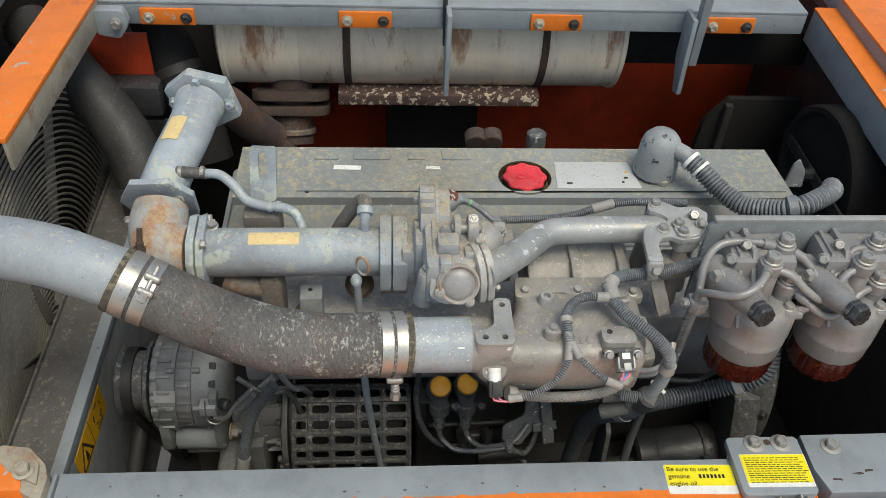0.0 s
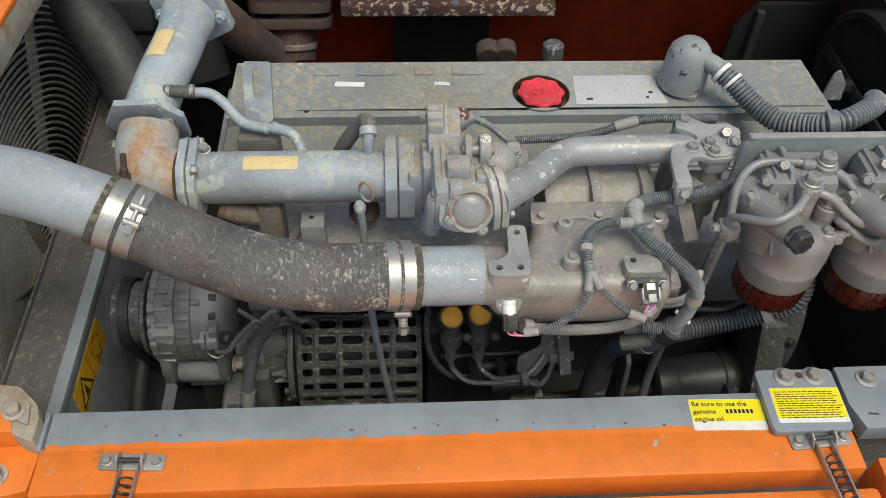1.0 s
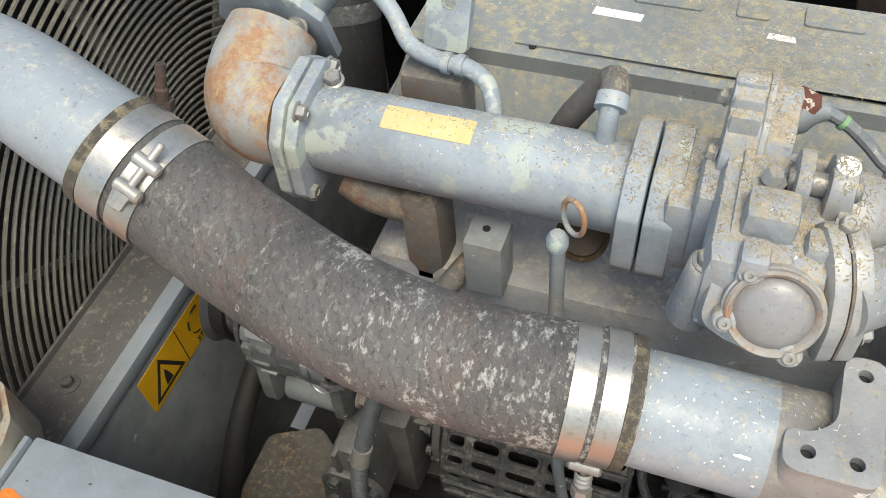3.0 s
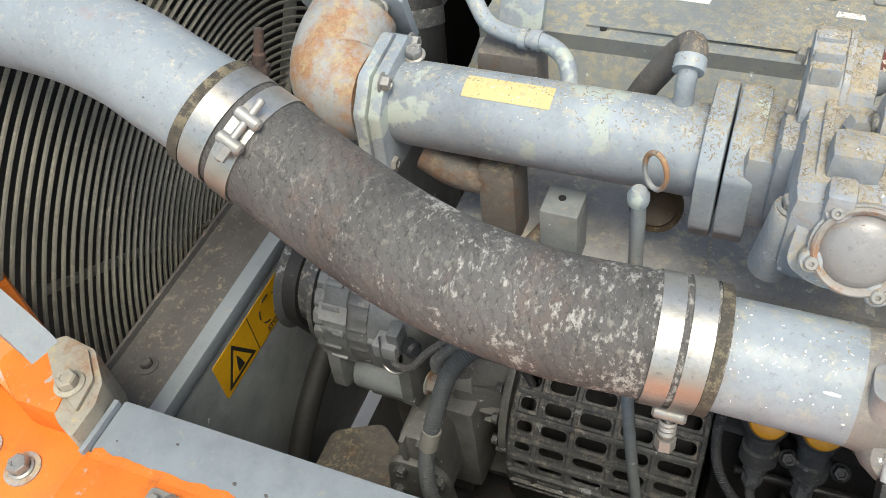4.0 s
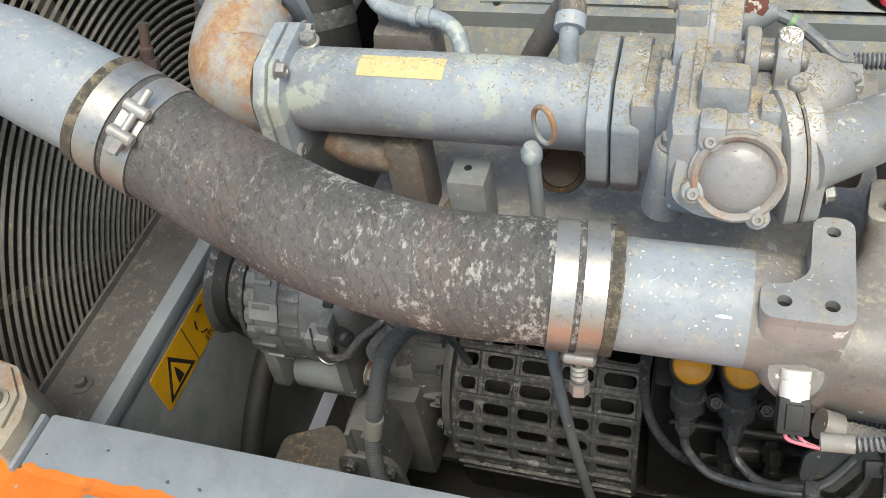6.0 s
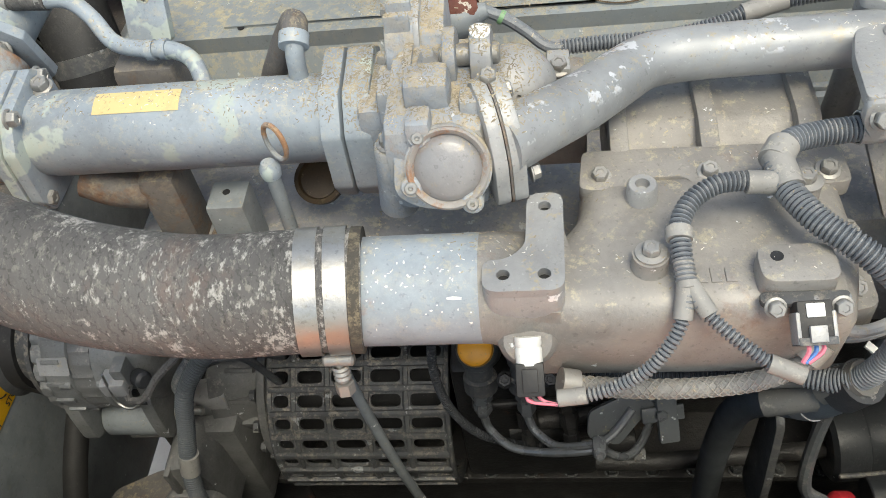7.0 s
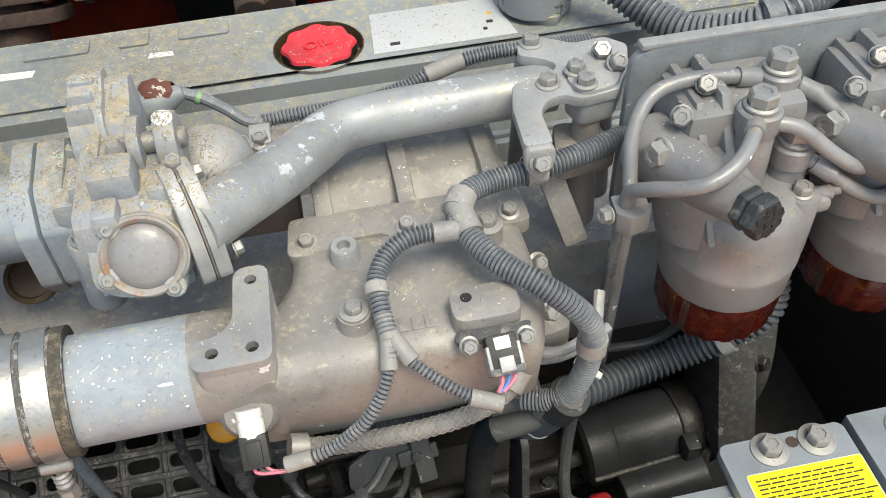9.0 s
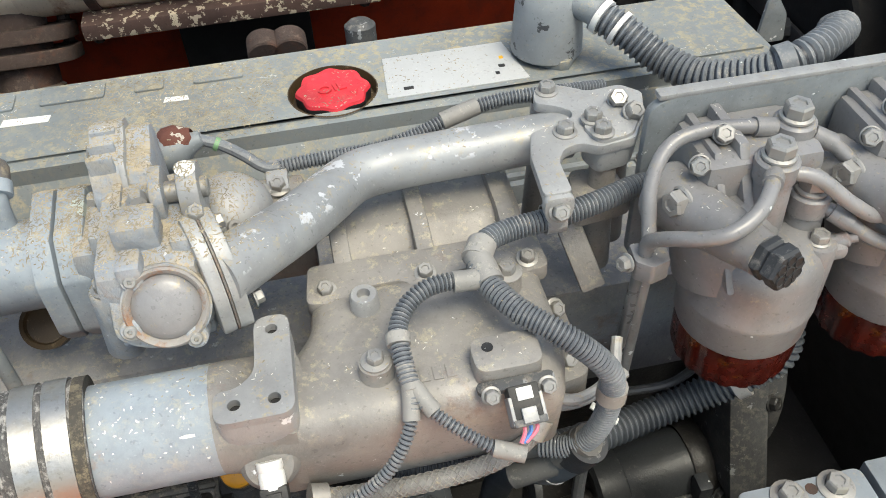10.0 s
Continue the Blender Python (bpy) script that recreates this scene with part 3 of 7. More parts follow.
def back_beam():
    t = thing("back_beam", (0, 0.52, 2.0), "grey steel back cross beam with bolted orange plates", "beam", kind="structure")
    part("web", box((-0.80, 0.505, 2.055), (0.88, 0.53, 2.105), 0.003), BEAMGREY, t)
    part("lip", box((-0.80, 0.505, 2.105), (0.88, 0.60, 2.112), 0.002), BEAMGREY, t)
    for x in (-0.645, -0.19, 0.265, 0.69):
        p = part("orange_plate", box((x - 0.062, 0.497, 2.058), (x + 0.062, 0.505, 2.098), 0.002), ORANGE, t)
        for s in (-1, 1):
            bolt(t, (x + s * 0.042, 0.497, 2.076), (0, -1, 0), 0.018, DARK if s > 0 else GUSSET)
    for x, dz in ((-0.002, 0.14), (0.575, 0.11)):
        part("hanger", slab([(0.44, 2.12), (0.50, 2.12), (0.50, 2.0), (0.46, 1.96 - dz * 0.4), (0.43, 1.97 - dz * 0.4)], x, x + 0.012, 0.003, axis="x"), BEAMGREY, t, "grey steel hanger plate")
    hood = thing("engine_hood", (0, 0.6, 2.12), "grey underside of the raised engine hood", "hood", kind="structure")
    part("panel", slab([(0.96, 2.125), (1.0, 2.125), (1.4, 3.4), (1.36, 3.4)], -0.85, 0.95, 0.004, axis="x"), BEAMGREY, hood)
    part("stay_rod", sweep([(0.0, 0.49, 2.02), (-0.005, 0.52, 2.2), (-0.02, 0.75, 3.0)], 0.006, 10, 0.05), BLACK, hood, "black gas strut rod")
    part("prop_bar", box((0.59, 0.44, 2.0), (0.61, 0.47, 2.5), 0.003), BEAMGREY, hood)


back_beam()


RUSTFLAKE = shade("flaking_rust", (0.1, 0.06, 0.05), 0.8, chips=0.75, chip_col=(0.55, 0.48, 0.36), chip_scale=60, bump=0.8)


def muffler():
    t = thing("muffler", (-0.03, 0.6, 1.9), "chalky white rust-streaked exhaust muffler drum", "muffler")
    y, z, r = 0.715, 1.958, 0.158
    part("drum", lathe([(0, 0), (r - 0.03, 0.0), (r - 0.006, 0.008), (r + 0.004, 0.012), (r + 0.004, 0.022), (r, 0.026), (r, 0.20), (r - 0.002, 0.205), (r, 0.21), (r, 1.02), (r + 0.004, 1.024), (r + 0.004, 1.034), (r - 0.006, 1.038), (0, 1.04)], (-0.565, y, z), (1, 0, 0), 56), MUFF, t)
    for x in (-0.248, 0.252):
        part("strap", lathe([(r + 0.001, 0), (r + 0.005, 0.001), (r + 0.005, 0.018), (r + 0.001, 0.019)], (x, y, z), (1, 0, 0), 48), RUST, t, "dark rusty clamp strap")
    part("saddle", box((-0.265, 0.562, 1.80), (0.265, 0.62, 1.832), 0.006), RUSTFLAKE, t, "rust-flaked saddle bar")
    for x in (-0.245, 0.235):
        bolt(t, (x, 0.585, 1.80), (0, 0, -1), 0.018, RUST)
    part("outlet_pipe", sweep([(-0.39, 0.66, 1.87), (-0.39, 0.62, 1.78), (-0.39, 0.56, 1.68)], 0.055, 20, 0.02), RUST, t, "rusted exhaust outlet pipe")
    for q, h in (((-0.39, 0.62, 1.80), 0.013), ((-0.39, 0.604, 1.765), 0.012)):
        part("flange", slab(rounded(-0.10, -0.07, 0.10, 0.07, 0.04), -h, h, 0.003, aim(q, (0, -0.4, -0.9))), RUST, t)
        for a in (-1, 1):
            bolt(t, tuple(aim(q, (0, -0.4, -0.9)) @ V(a * 0.076, -0.045, -h)), (0, 0.4, 0.9), 0.02, RUST)
    part("collar", lathe([(0.056, 0), (0.062, 0.004), (0.062, 0.014), (0.056, 0.018)], (-0.39, 0.58, 1.72), (0, -0.4, -0.9), 24), BROWNCAST, t, "pale ash-dusted collar")


muffler()

# bay walls
solo("wall_back", box((-1.3, 0.88, 0.0), (1.3, 0.92, 2.2), 0.004), RED, "dull red painted back bulkhead", "wall", kind="structure")
# Added sheet, no known part: keeps the bulkhead's left side dark.
solo("wall_back_dark", box((-1.3, 0.83, 0.9), (-0.55, 0.876, 1.98), 0.004), SHADEBLACK, "black sheet added to darken the left of the bulkhead", "wall", kind="structure")
solo("bulkhead_post", box((-0.135, 0.78, 0.9), (0.135, 0.88, 2.05), 0.006), BLACK, "black painted steel post on the bulkhead", "post", kind="structure")
solo("wall_right", box((0.98, -0.7, 0.0), (1.02, 0.88, 2.06), 0.004), BLACK, "sooty black right side panel of the bay", "wall", kind="structure")
solo("wall_left", box((-1.30, -0.9, 0.9), (-1.18, 0.88, 2.12), 0.004), BLACK, "sooty black radiator core behind the fan guard", "wall", kind="structure")
solo("wall_front", box((-0.9, -0.60, 0.9), (0.98, -0.57, 1.76), 0.004), DARKGREY, "dirty grey inner front panel", "wall", kind="structure")
solo("bay_floor", box((-0.708, -0.57, 1.06), (0.98, 0.82, 1.10), 0.004), DARK, "oily dark steel belly plate", "floor", kind="structure")
solo("bay_floor_edge", box((-1.18, -0.57, 1.06), (-0.79, 0.82, 1.10), 0.004), DARK, "oily dark steel belly plate", "floor", kind="structure")
solo("bay_floor_end", box((-0.79, 0.06, 1.06), (-0.708, 0.82, 1.10), 0.004), DARK, "oily dark steel belly plate", "floor", kind="structure")
solo("bay_floor_strip", box((-0.79, -0.57, 1.06), (-0.708, -0.178, 1.10), 0.004), DARK, "oily dark steel belly plate", "floor", kind="structure")


FAN_Y, FAN_Z = 0.05, 1.48


def fan_guard():
    t = thing("fan_guard", (-0.9, 0.05, 1.48), "black wire radiator fan guard with many rings", "fan guard")
    cy, cz, x = FAN_Y, FAN_Z, -0.9
    for i in range(47):
        r = 0.05 + i * 0.0145
        runs = [[]]
        for a in range(-36, 109):
            y, z = cy + r * math.cos(a * math.tau / 144), cz + r * math.sin(a * math.tau / 144)
            if 1.11 < z < 2.07 and y > -0.55:
                runs[-1].append((x - 0.02 * math.cos(i * 0.1), y, z))
            elif runs[-1]:
                runs.append([])
        for run in runs:
            if len(run) > 4:
                part("ring", sweep(run[::2] if len(run) > 9 else run, 0.0031, 6, 0.02, cap=False), FANWIRE, t)
    for k in range(8):
        a = k * math.tau / 8 + 0.23
        part("spoke", sweep([(x - 0.012, cy + 0.08 * math.cos(a), cz + 0.08 * math.sin(a)), (x - 0.006, cy + 0.56 * math.cos(a), cz + 0.56 * math.sin(a))], 0.012, 8, 0.1, squash=0.5), FANWIRE, t)


fan_guard()


def shroud_rail():
    t = thing("shroud_rail", (-0.78, -0.2, 1.5), "dusty dark steel rail along the radiator shroud", "rail")
    part("top_face", slab([(-0.845, -0.56), (-0.845, 0.7), (-0.757, 0.7), (-0.757, -0.56)], 1.648, 1.658, 0.002), RAILDARK, t)
    part("outer_lip", box((-0.85, -0.56, 1.60), (-0.845, 0.7, 1.668), 0.001), RAILDARK, t)
    part("edge", box((-0.757, -0.56, 1.638), (-0.733, 0.7, 1.662), 0.002), BEAMGREY, t, "grey painted edge strip")
    part("panel", box((-0.742, -0.56, 1.10), (-0.736, 0.45, 1.638), 0.002), GREY, t)
    bolt(t, (-0.80, -0.43, 1.658), (0, 0, 1), 0.015, RAILDARK, 1.9)
    s = thing("warning_sticker", (-0.73, -0.3, 1.55), "yellow fan warning sticker on the grey panel", "sticker")
    x = -0.7358
    part("sheet", slab(rounded(-0.392, 1.545, -0.208, 1.622, 0.004), x, x + 0.0008, 0, axis="x"), YELLOW, s)
    part("divider", slab([(-0.3015, 1.546), (-0.3, 1.546), (-0.3, 1.621), (-0.3015, 1.621)], x + 0.0008, x + 0.0012, 0, axis="x"), INK, s)
    tri = [(-0.383, 1.553), (-0.309, 1.553), (-0.346, 1.616)]
    part("triangle", slab(tri, x + 0.0008, x + 0.0014, 0, axis="x"), INK, s)
    mid = V(-0.346, 1.574)
    part("triangle_field", slab([(mid.x + (a - mid.x) * 0.72, mid.y + (b - mid.y) * 0.72) for a, b in tri], x + 0.0014, x + 0.0018, 0, axis="x"), YELLOW, s)
    part("symbol", slab([(-0.354, 1.562), (-0.338, 1.562), (-0.341, 1.578), (-0.346, 1.592), (-0.351, 1.578)], x + 0.0018, x + 0.0022, 0, axis="x"), INK, s)
    for k in range(5):
        arc = [V(x + 0.0012, -0.254 + 0.023 * math.cos(a * 0.14 + k * 1.257), 1.588 + 0.023 * math.sin(a * 0.14 + k * 1.257)) for a in range(6)]
        part("arrow", sweep(arc, 0.0014, 4, 0.004), INK, s)
    cu = bpy.data.curves.new("words", "FONT")
    cu.body, cu.size, cu.extrude, cu.align_x = "STOP", 0.014, 0.0003, "CENTER"
    tmp = bpy.data.objects.new("words", cu)
    scene.collection.objects.link(tmp)
    me = bpy.data.meshes.new_from_object(tmp.evaluated_get(bpy.context.evaluated_depsgraph_get()))
    bpy.data.objects.remove(tmp)
    bm = bmesh.new()
    bm.from_mesh(me)
    bm.transform(Matrix.Translation((x + 0.0013, -0.254, 1.549)) @ pose(0, 0, 0, 90, 0, 90))
    part("print_line", bm, INK, s)


shroud_rail()

# ---- engine ----
def engine_block():
    t = thing("engine_block", (0.1, 0, 1.2), "grey painted diesel engine block and cylinder head", "engine")
    part("block", box((-0.42, -0.15, 1.2), (0.62, 0.25, 1.72), 0.01), OILY, t, "oily dark crankcase")
    part("head", box((-0.43, -0.115, 1.70), (0.64, 0.16, 1.905), 0.006), GREY, t)
    part("cooler_cover", slab([(-0.42, 1.70), (-0.42, 1.86), (-0.40, 1.875), (0.60, 1.875), (0.62, 1.85), (0.62, 1.70)], -0.27, -0.10, 0.012, axis="y"), BLOCKMAT, t, "stained grey side cover")
    for i in range(6):
        bolt(t, (0.01 + i * 0.12, -0.108, 1.907), (0, 0, 1), 0.013)


engine_block()


def valve_cover():
    t = thing("valve_cover", (0.1, 0.02, 1.9), "dusty grey valve cover caked with tan debris", "valve cover")
    bm = bmesh.new()
    lo, hi = 1.907, 1.984
    a = [(-0.462, -0.10, lo), (0.70, -0.10, lo), (0.70, 0.135, lo), (-0.462, 0.135, lo)]
    b = [(-0.438, -0.058, hi), (0.672, -0.058, hi), (0.664, 0.10, hi), (-0.436, 0.10, hi)]
    va, vb = [bm.verts.new(p) for p in a], [bm.verts.new(p) for p in b]
    bm.faces.new(va), bm.faces.new(vb)
    for i in range(4):
        bm.faces.new((va[i], va[(i + 1) % 4], vb[(i + 1) % 4], vb[i]))
    bmesh.ops.recalc_face_normals(bm, faces=bm.faces)
    bevelled(bm, 0.006)
    part("shell", bm, COVER, t)
    part("rim", slab(rounded(-0.47, -0.106, 0.706, 0.142, 0.012), 1.903, 1.911, 0.002), GREY, t)
    part("deck", pierced([(-0.439, -0.0615), (0.673, -0.0615), (0.665, 0.102), (-0.437, 0.102)], [ring2d(0.133, 0.0, 0.0535, 40)], 1.968, 1.997), COVER, t)
    part("top_pad", pierced([(-0.318, -0.044), (0.66, -0.044), (0.652, 0.092), (-0.31, 0.092)], [ring2d(0.133, 0.0, 0.0537, 40)], 1.9905, 2.0), COVER, t)
    for x0, w in ((-0.29, 0.05), (-0.21, 0.075), (-0.10, 0.035), (-0.03, 0.06)):
        part("raised_pad", slab(rounded(x0, 0.055, x0 + w, 0.088, 0.004), 2.0, 2.003, 0.001), COVER, t)
    part("paint_patch", slab([(-0.25, 0.024), (-0.196, 0.022), (-0.194, 0.035), (-0.248, 0.038)], 2.0, 2.0006, 0), WHITE, t, "white paint mark")
    part("paint_patch", slab([(-0.065, 0.026), (-0.035, 0.025), (-0.037, 0.034), (-0.063, 0.036)], 2.0, 2.0006, 0), WHITE, t, "white paint mark")
    part("label_plate", slab([(0.194, -0.036), (0.3655, -0.036), (0.352, 0.05), (0.20, 0.05)], 2.0, 2.0012, 0.0003), LABEL, t, "faded silver label plate")
    part("filler_rim", lathe([(0.0545, 0.0148), (0.0525, 0.0155), (0.0515, 0.012), (0.049, 0.001), (0, 0.001)], (0.133, 0.0, 1.985), (0, 0, 1), 40), OIL, t, "oil-stained filler recess")
    cap = thing("oil_filler_cap", (0.133, 0.0, 1.984), "red lobed plastic oil filler cap on the valve cover", "filler cap")
    lobe = lambda u: 1 + 0.055 * math.cos(math.tau * u * 8)
    part("skirt", lathe([(0.036, 0), (0.0425, 0.002), (0.043, 0.014), (0.0425, 0.016)], (0.133, 0.0, 1.984), (0, 0, 1), 96, lobe), INK, cap, "grimy black cap edge")
    part("top", lathe([(0.0428, 0.0155), (0.041, 0.019), (0.034, 0.020), (0.031, 0.0185), (0, 0.0185)], (0.133, 0.0, 1.984), (0, 0, 1), 96, lobe), REDCAP, cap)
    cu = bpy.data.curves.new("words", "FONT")
    cu.body, cu.size, cu.extrude, cu.align_x = "OIL", 0.022, 0.0012, "CENTER"
    tmp = bpy.data.objects.new("words", cu)
    scene.collection.objects.link(tmp)
    me = bpy.data.meshes.new_from_object(tmp.evaluated_get(bpy.context.evaluated_depsgraph_get()))
    bpy.data.objects.remove(tmp)
    bm = bmesh.new()
    bm.from_mesh(me)
    bm.transform(Matrix.Translation((0.133, -0.008, 2.0032)) @ pose(0, 0, 0, 0, 0, 12))
    part("raised_letters", bm, REDCAP, cap)
    for x, y, w, mat in ((0.335, -0.006, 0.008, INK), (0.34, 0.012, 0.005, YELLOW), (0.328, -0.02, 0.005, INK), (0.215, -0.024, 0.012, INK)):
        part("print_mark", slab(rounded(x, y, x + w, y + 0.006, 0.001), 2.0012, 2.0016, 0), mat, t)
    hole(t, (-0.298, -0.045, 1.9985), (0, 0, 1), 0.004)


valve_cover()


def breather():
    t = thing("breather", (0.40, 0.012, 2.0), "grey crankcase breather elbow with peeling paint", "breather")
    part("base", slab([(0.365, 0.045), (0.44, 0.045), (0.43, -0.012), (0.415, -0.032), (0.405, -0.032), (0.375, -0.012)], 1.999, 2.012, 0.003), COVER, t)
    part("body", lathe([(0.044, 0), (0.043, 0.02), (0.041, 0.045), (0.040, 0.062), (0.036, 0.078), (0.026, 0.09), (0.012, 0.096), (0, 0.097)], (0.40, 0.014, 2.008), (0, 0, 1), 36), PEEL, t)
    part("nozzle", sweep([(0.405, 0.01, 2.075), (0.435, -0.015, 2.072), (0.452, -0.03, 2.065)], 0.017, 16), GREY, t)
    bolt(t, (0.41, -0.022, 2.012), (0, 0, 1), 0.01)
    h = thing("breather_hose", (0.55, -0.1, 2.0), "grey corrugated breather hose", "hose")
    part("hose", sweep([(0.445, -0.025, 2.067), (0.47, -0.05, 2.055), (0.502, -0.085, 2.035), (0.535, -0.125, 2.03), (0.575, -0.155, 2.045), (0.604, -0.172, 2.062), (0.64, -0.165, 2.07), (0.70, -0.12, 2.06), (0.76, -0.03, 2.0)], 0.0198, 18, rib=0.0078, depth=0.0034), CONDUIT, h, second=GROOVESHADE)
    for a, b in (((0.448, -0.028, 2.066), (0.458, -0.04, 2.061)), ((0.464, -0.046, 2.058), (0.472, -0.055, 2.053))):
        part("spring_clip", sweep([a, Vector(a).lerp(Vector(b), 0.45)], 0.0214, 20, 0.004), WHITE, h, "white spring hose clip")
    part("clamp", sweep([(0.596, -0.170, 2.06), (0.612, -0.172, 2.065)], 0.0225, 20, 0.008), CONDUIT, h)


breather()


FLECK = shade("whitish_scuff", (0.5, 0.48, 0.44), 0.8, vary=0.4, scale=150, grime=0.5)
CUFF = shade("crusted_hose_end", (0.07, 0.062, 0.05), 0.85, dust=0.8, dust_col=(0.3, 0.25, 0.16), bump=0.8)


def charge_pipe():
    mid = [(-0.112, -0.43, 1.992), (-0.164, -0.436, 1.999), (-0.25, -0.442, 2.005), (-0.345, -0.436, 2.022), (-0.43, -0.42, 2.05), (-0.518, -0.399, 2.088), (-0.558, -0.391, 2.105)]
    h = thing("charge_air_hose", (-0.34, -0.43, 1.95), "dusty black rubber charge air hose with scuffs", "hose")
    part("hose", sweep([(-0.111, -0.4304, 1.9919), *mid[1:]], 0.0515, 40, 0.008), RUBBER, h)
    for a, b in (((-0.119, -0.4312, 1.9928), (-0.110, -0.4305, 1.9918)), ((-0.551, -0.3925, 2.1015), (-0.56, -0.3905, 2.106))):
        part("end_cuff", sweep([a, (Vector(a) + Vector(b)) / 2, b], 0.0528, 40, 0.004), CUFF, h, "dirt-crusted hose end")
    t = thing("charge_air_pipe", (-0.7, -0.36, 2.05), "blue-grey painted steel charge air pipe", "pipe")
    part("pipe", sweep([(-0.54, -0.393, 2.098), (-0.6, -0.38, 2.117), (-0.66, -0.362, 2.127), (-0.74, -0.345, 2.13), (-0.84, -0.335, 2.128), (-0.95, -0.33, 2.125), (-1.12, -0.33, 2.12)], 0.0485, 36, 0.012), PIPEBLUE, t)
    def clamp(a, b, d, w, screw, label, shift=0.0, hang=False):
        c = thing("hose_clamp", a, label, "hose clamp", "clamps on the charge air hose")
        a, b = Vector(a), Vector(b)
        way = (b - a).normalized()
        for s in (-d, d):
            o = (a + b) / 2 + way * s
            part("band", lathe([(0.0518, -w), (0.0535, -w), (0.0535, w), (0.0518, w)], o, way, 48), STEEL, c)
        o = (a + b) / 2
        sd = Vector(screw).normalized()
        sd = (sd - way * sd.dot(way)).normalized()
        tang = way.cross(sd)
        q = o + sd * 0.058 + way * shift
        if hang:
            down = V(0.03, -0.3, -0.95).normalized()
            part("tee_bolt", drum(q - down * 0.006, down, 0.0038, 0.046), ZINC, c, "hanging threaded tee bolt")
            part("spring", lathe([(0.0062, 0.0), (0.0075, 0.0025), (0.0062, 0.005), (0.0075, 0.0075), (0.0062, 0.010), (0.0075, 0.0125), (0.0062, 0.016)], q + down * 0.006, down, 14), ZINC, c)
            part("lock_nut", lathe([(0, 0), (0.0085, 0), (0.0085, 0.011), (0.006, 0.013), (0, 0.013)], q + down * 0.024, down, 6), ZINC, c)
            part("bridge", drum(q - V(0.0135, 0, 0), (1, 0, 0), 0.0058, 0.027), ZINC, c)
            return
        for s in (-1, 1):
            part("trunnion", drum(q + tang * s * 0.012 - way * 0.012, way, 0.0055, 0.024), ZINC, c)
        part("screw", drum(q - tang * 0.032, tang, 0.0035, 0.062), ZINC, c)
        part("nut", lathe([(0, 0), (0.0065, 0), (0.0065, 0.012), (0, 0.012)], q + tang * 0.016, tang, 6), ZINC, c)
    clamp((-0.148, -0.4345, 1.9965), (-0.136, -0.4330, 1.9950), 0.0115, 0.0088, (0, -0.7, -0.72), "bright steel hose clamp pair with a screw below", 0.008, True)
    clamp((-0.534, -0.396, 2.0945), (-0.518, -0.3995, 2.0875), 0.0145, 0.0112, (0.3, -0.55, 0.8), "bright steel hose clamp pair with a rusty stud", 0.0165)
    stud = thing("clamp_stud", (-0.53, -0.34, 2.13), "rusty upright clamp stud with its nut", "stud")
    part("stud", lathe([(0.006, 0), (0.006, 0.018), (0.0045, 0.02), (0.0045, 0.04), (0, 0.041)], (-0.5285, -0.351, 2.122), (0.1, 0.35, 0.95), 12), RUST, stud)
    part("nut", lathe([(0, 0), (0.0105, 0), (0.0105, 0.009), (0, 0.009)], (-0.5285, -0.351, 2.122), (0.1, 0.35, 0.95), 6), RUST, stud)


charge_pipe()


def egr_cooler():
    t = thing("egr_cooler", (-0.3, -0.235, 1.98), "blue-grey painted cylindrical cooler with a yellow sticker", "cooler")
    y, z = -0.238, 2.018
    part("shell", lathe([(0, 0), (0.041, 0), (0.0415, 0.01), (0.0425, 0.012), (0.0425, 0.30), (0, 0.30)], (-0.455, y, z), (1, 0, 0), 40), BLUEGREY, t)
    for x, w, dz in ((-0.483, 0.014, 0.01), (-0.467, 0.014, 0.01), (-0.158, 0.02, 0.0), (-0.136, 0.026, 0.0)):
        out = [(y - 0.045, z - 0.062), (y + 0.03, z - 0.062), (y + 0.055, z - 0.02), (y + 0.055, z + 0.04), (y + 0.03, z + 0.058), (y - 0.03, z + 0.05), (y - 0.055, z + 0.02), (y - 0.058, z - 0.04)]
        part("flange", slab(out, x, x + w, 0.004, axis="x"), BLUEGREY, t)
    for q in ((y - 0.03, z + 0.045), (y + 0.04, z + 0.042), (y - 0.045, z - 0.045)):
        bolt(t, (-0.458, q[0], q[1]), (1, 0, 0), 0.014)
    bolt(t, (-0.446, -0.215, 2.058), (0, -0.2, 1), 0.015)
    bm = bmesh.new()
    rows = []
    for i in range(7):
        a = radians(60 + i * 5.6)
        rows.append([bm.verts.new((x, y - 0.0431 * math.cos(a), z + 0.0431 * math.sin(a))) for x in (-0.381, -0.295)])
    for p, q in zip(rows, rows[1:]):
        bm.faces.new((p[0], p[1], q[1], q[0]))
    part("yellow_sticker", bm, PALEYELLOW, t, "faded yellow sticker")
    part("nipple", sweep([(-0.183, -0.226, 2.05), (-0.183, -0.222, 2.075), (-0.183, -0.21, 2.09), (-0.185, -0.18, 2.094)], 0.009, 14), BLUEGREY, t)
    h = thing("bleed_hose", (-0.19, -0.15, 2.0), "debris-covered rubber bleed hose", "hose")
    part("hose", sweep([(-0.183, -0.214, 2.089), (-0.183, -0.198, 2.096), (-0.19, -0.183, 2.088), (-0.21, -0.173, 2.055), (-0.235, -0.17, 2.005), (-0.25, -0.168, 1.94)], 0.0128, 14), BROWNCAST, h)
    part("end_band", sweep([(-0.183, -0.217, 2.086), (-0.183, -0.206, 2.0925)], 0.0142, 16, 0.006), BLUEGREY, h)


egr_cooler()


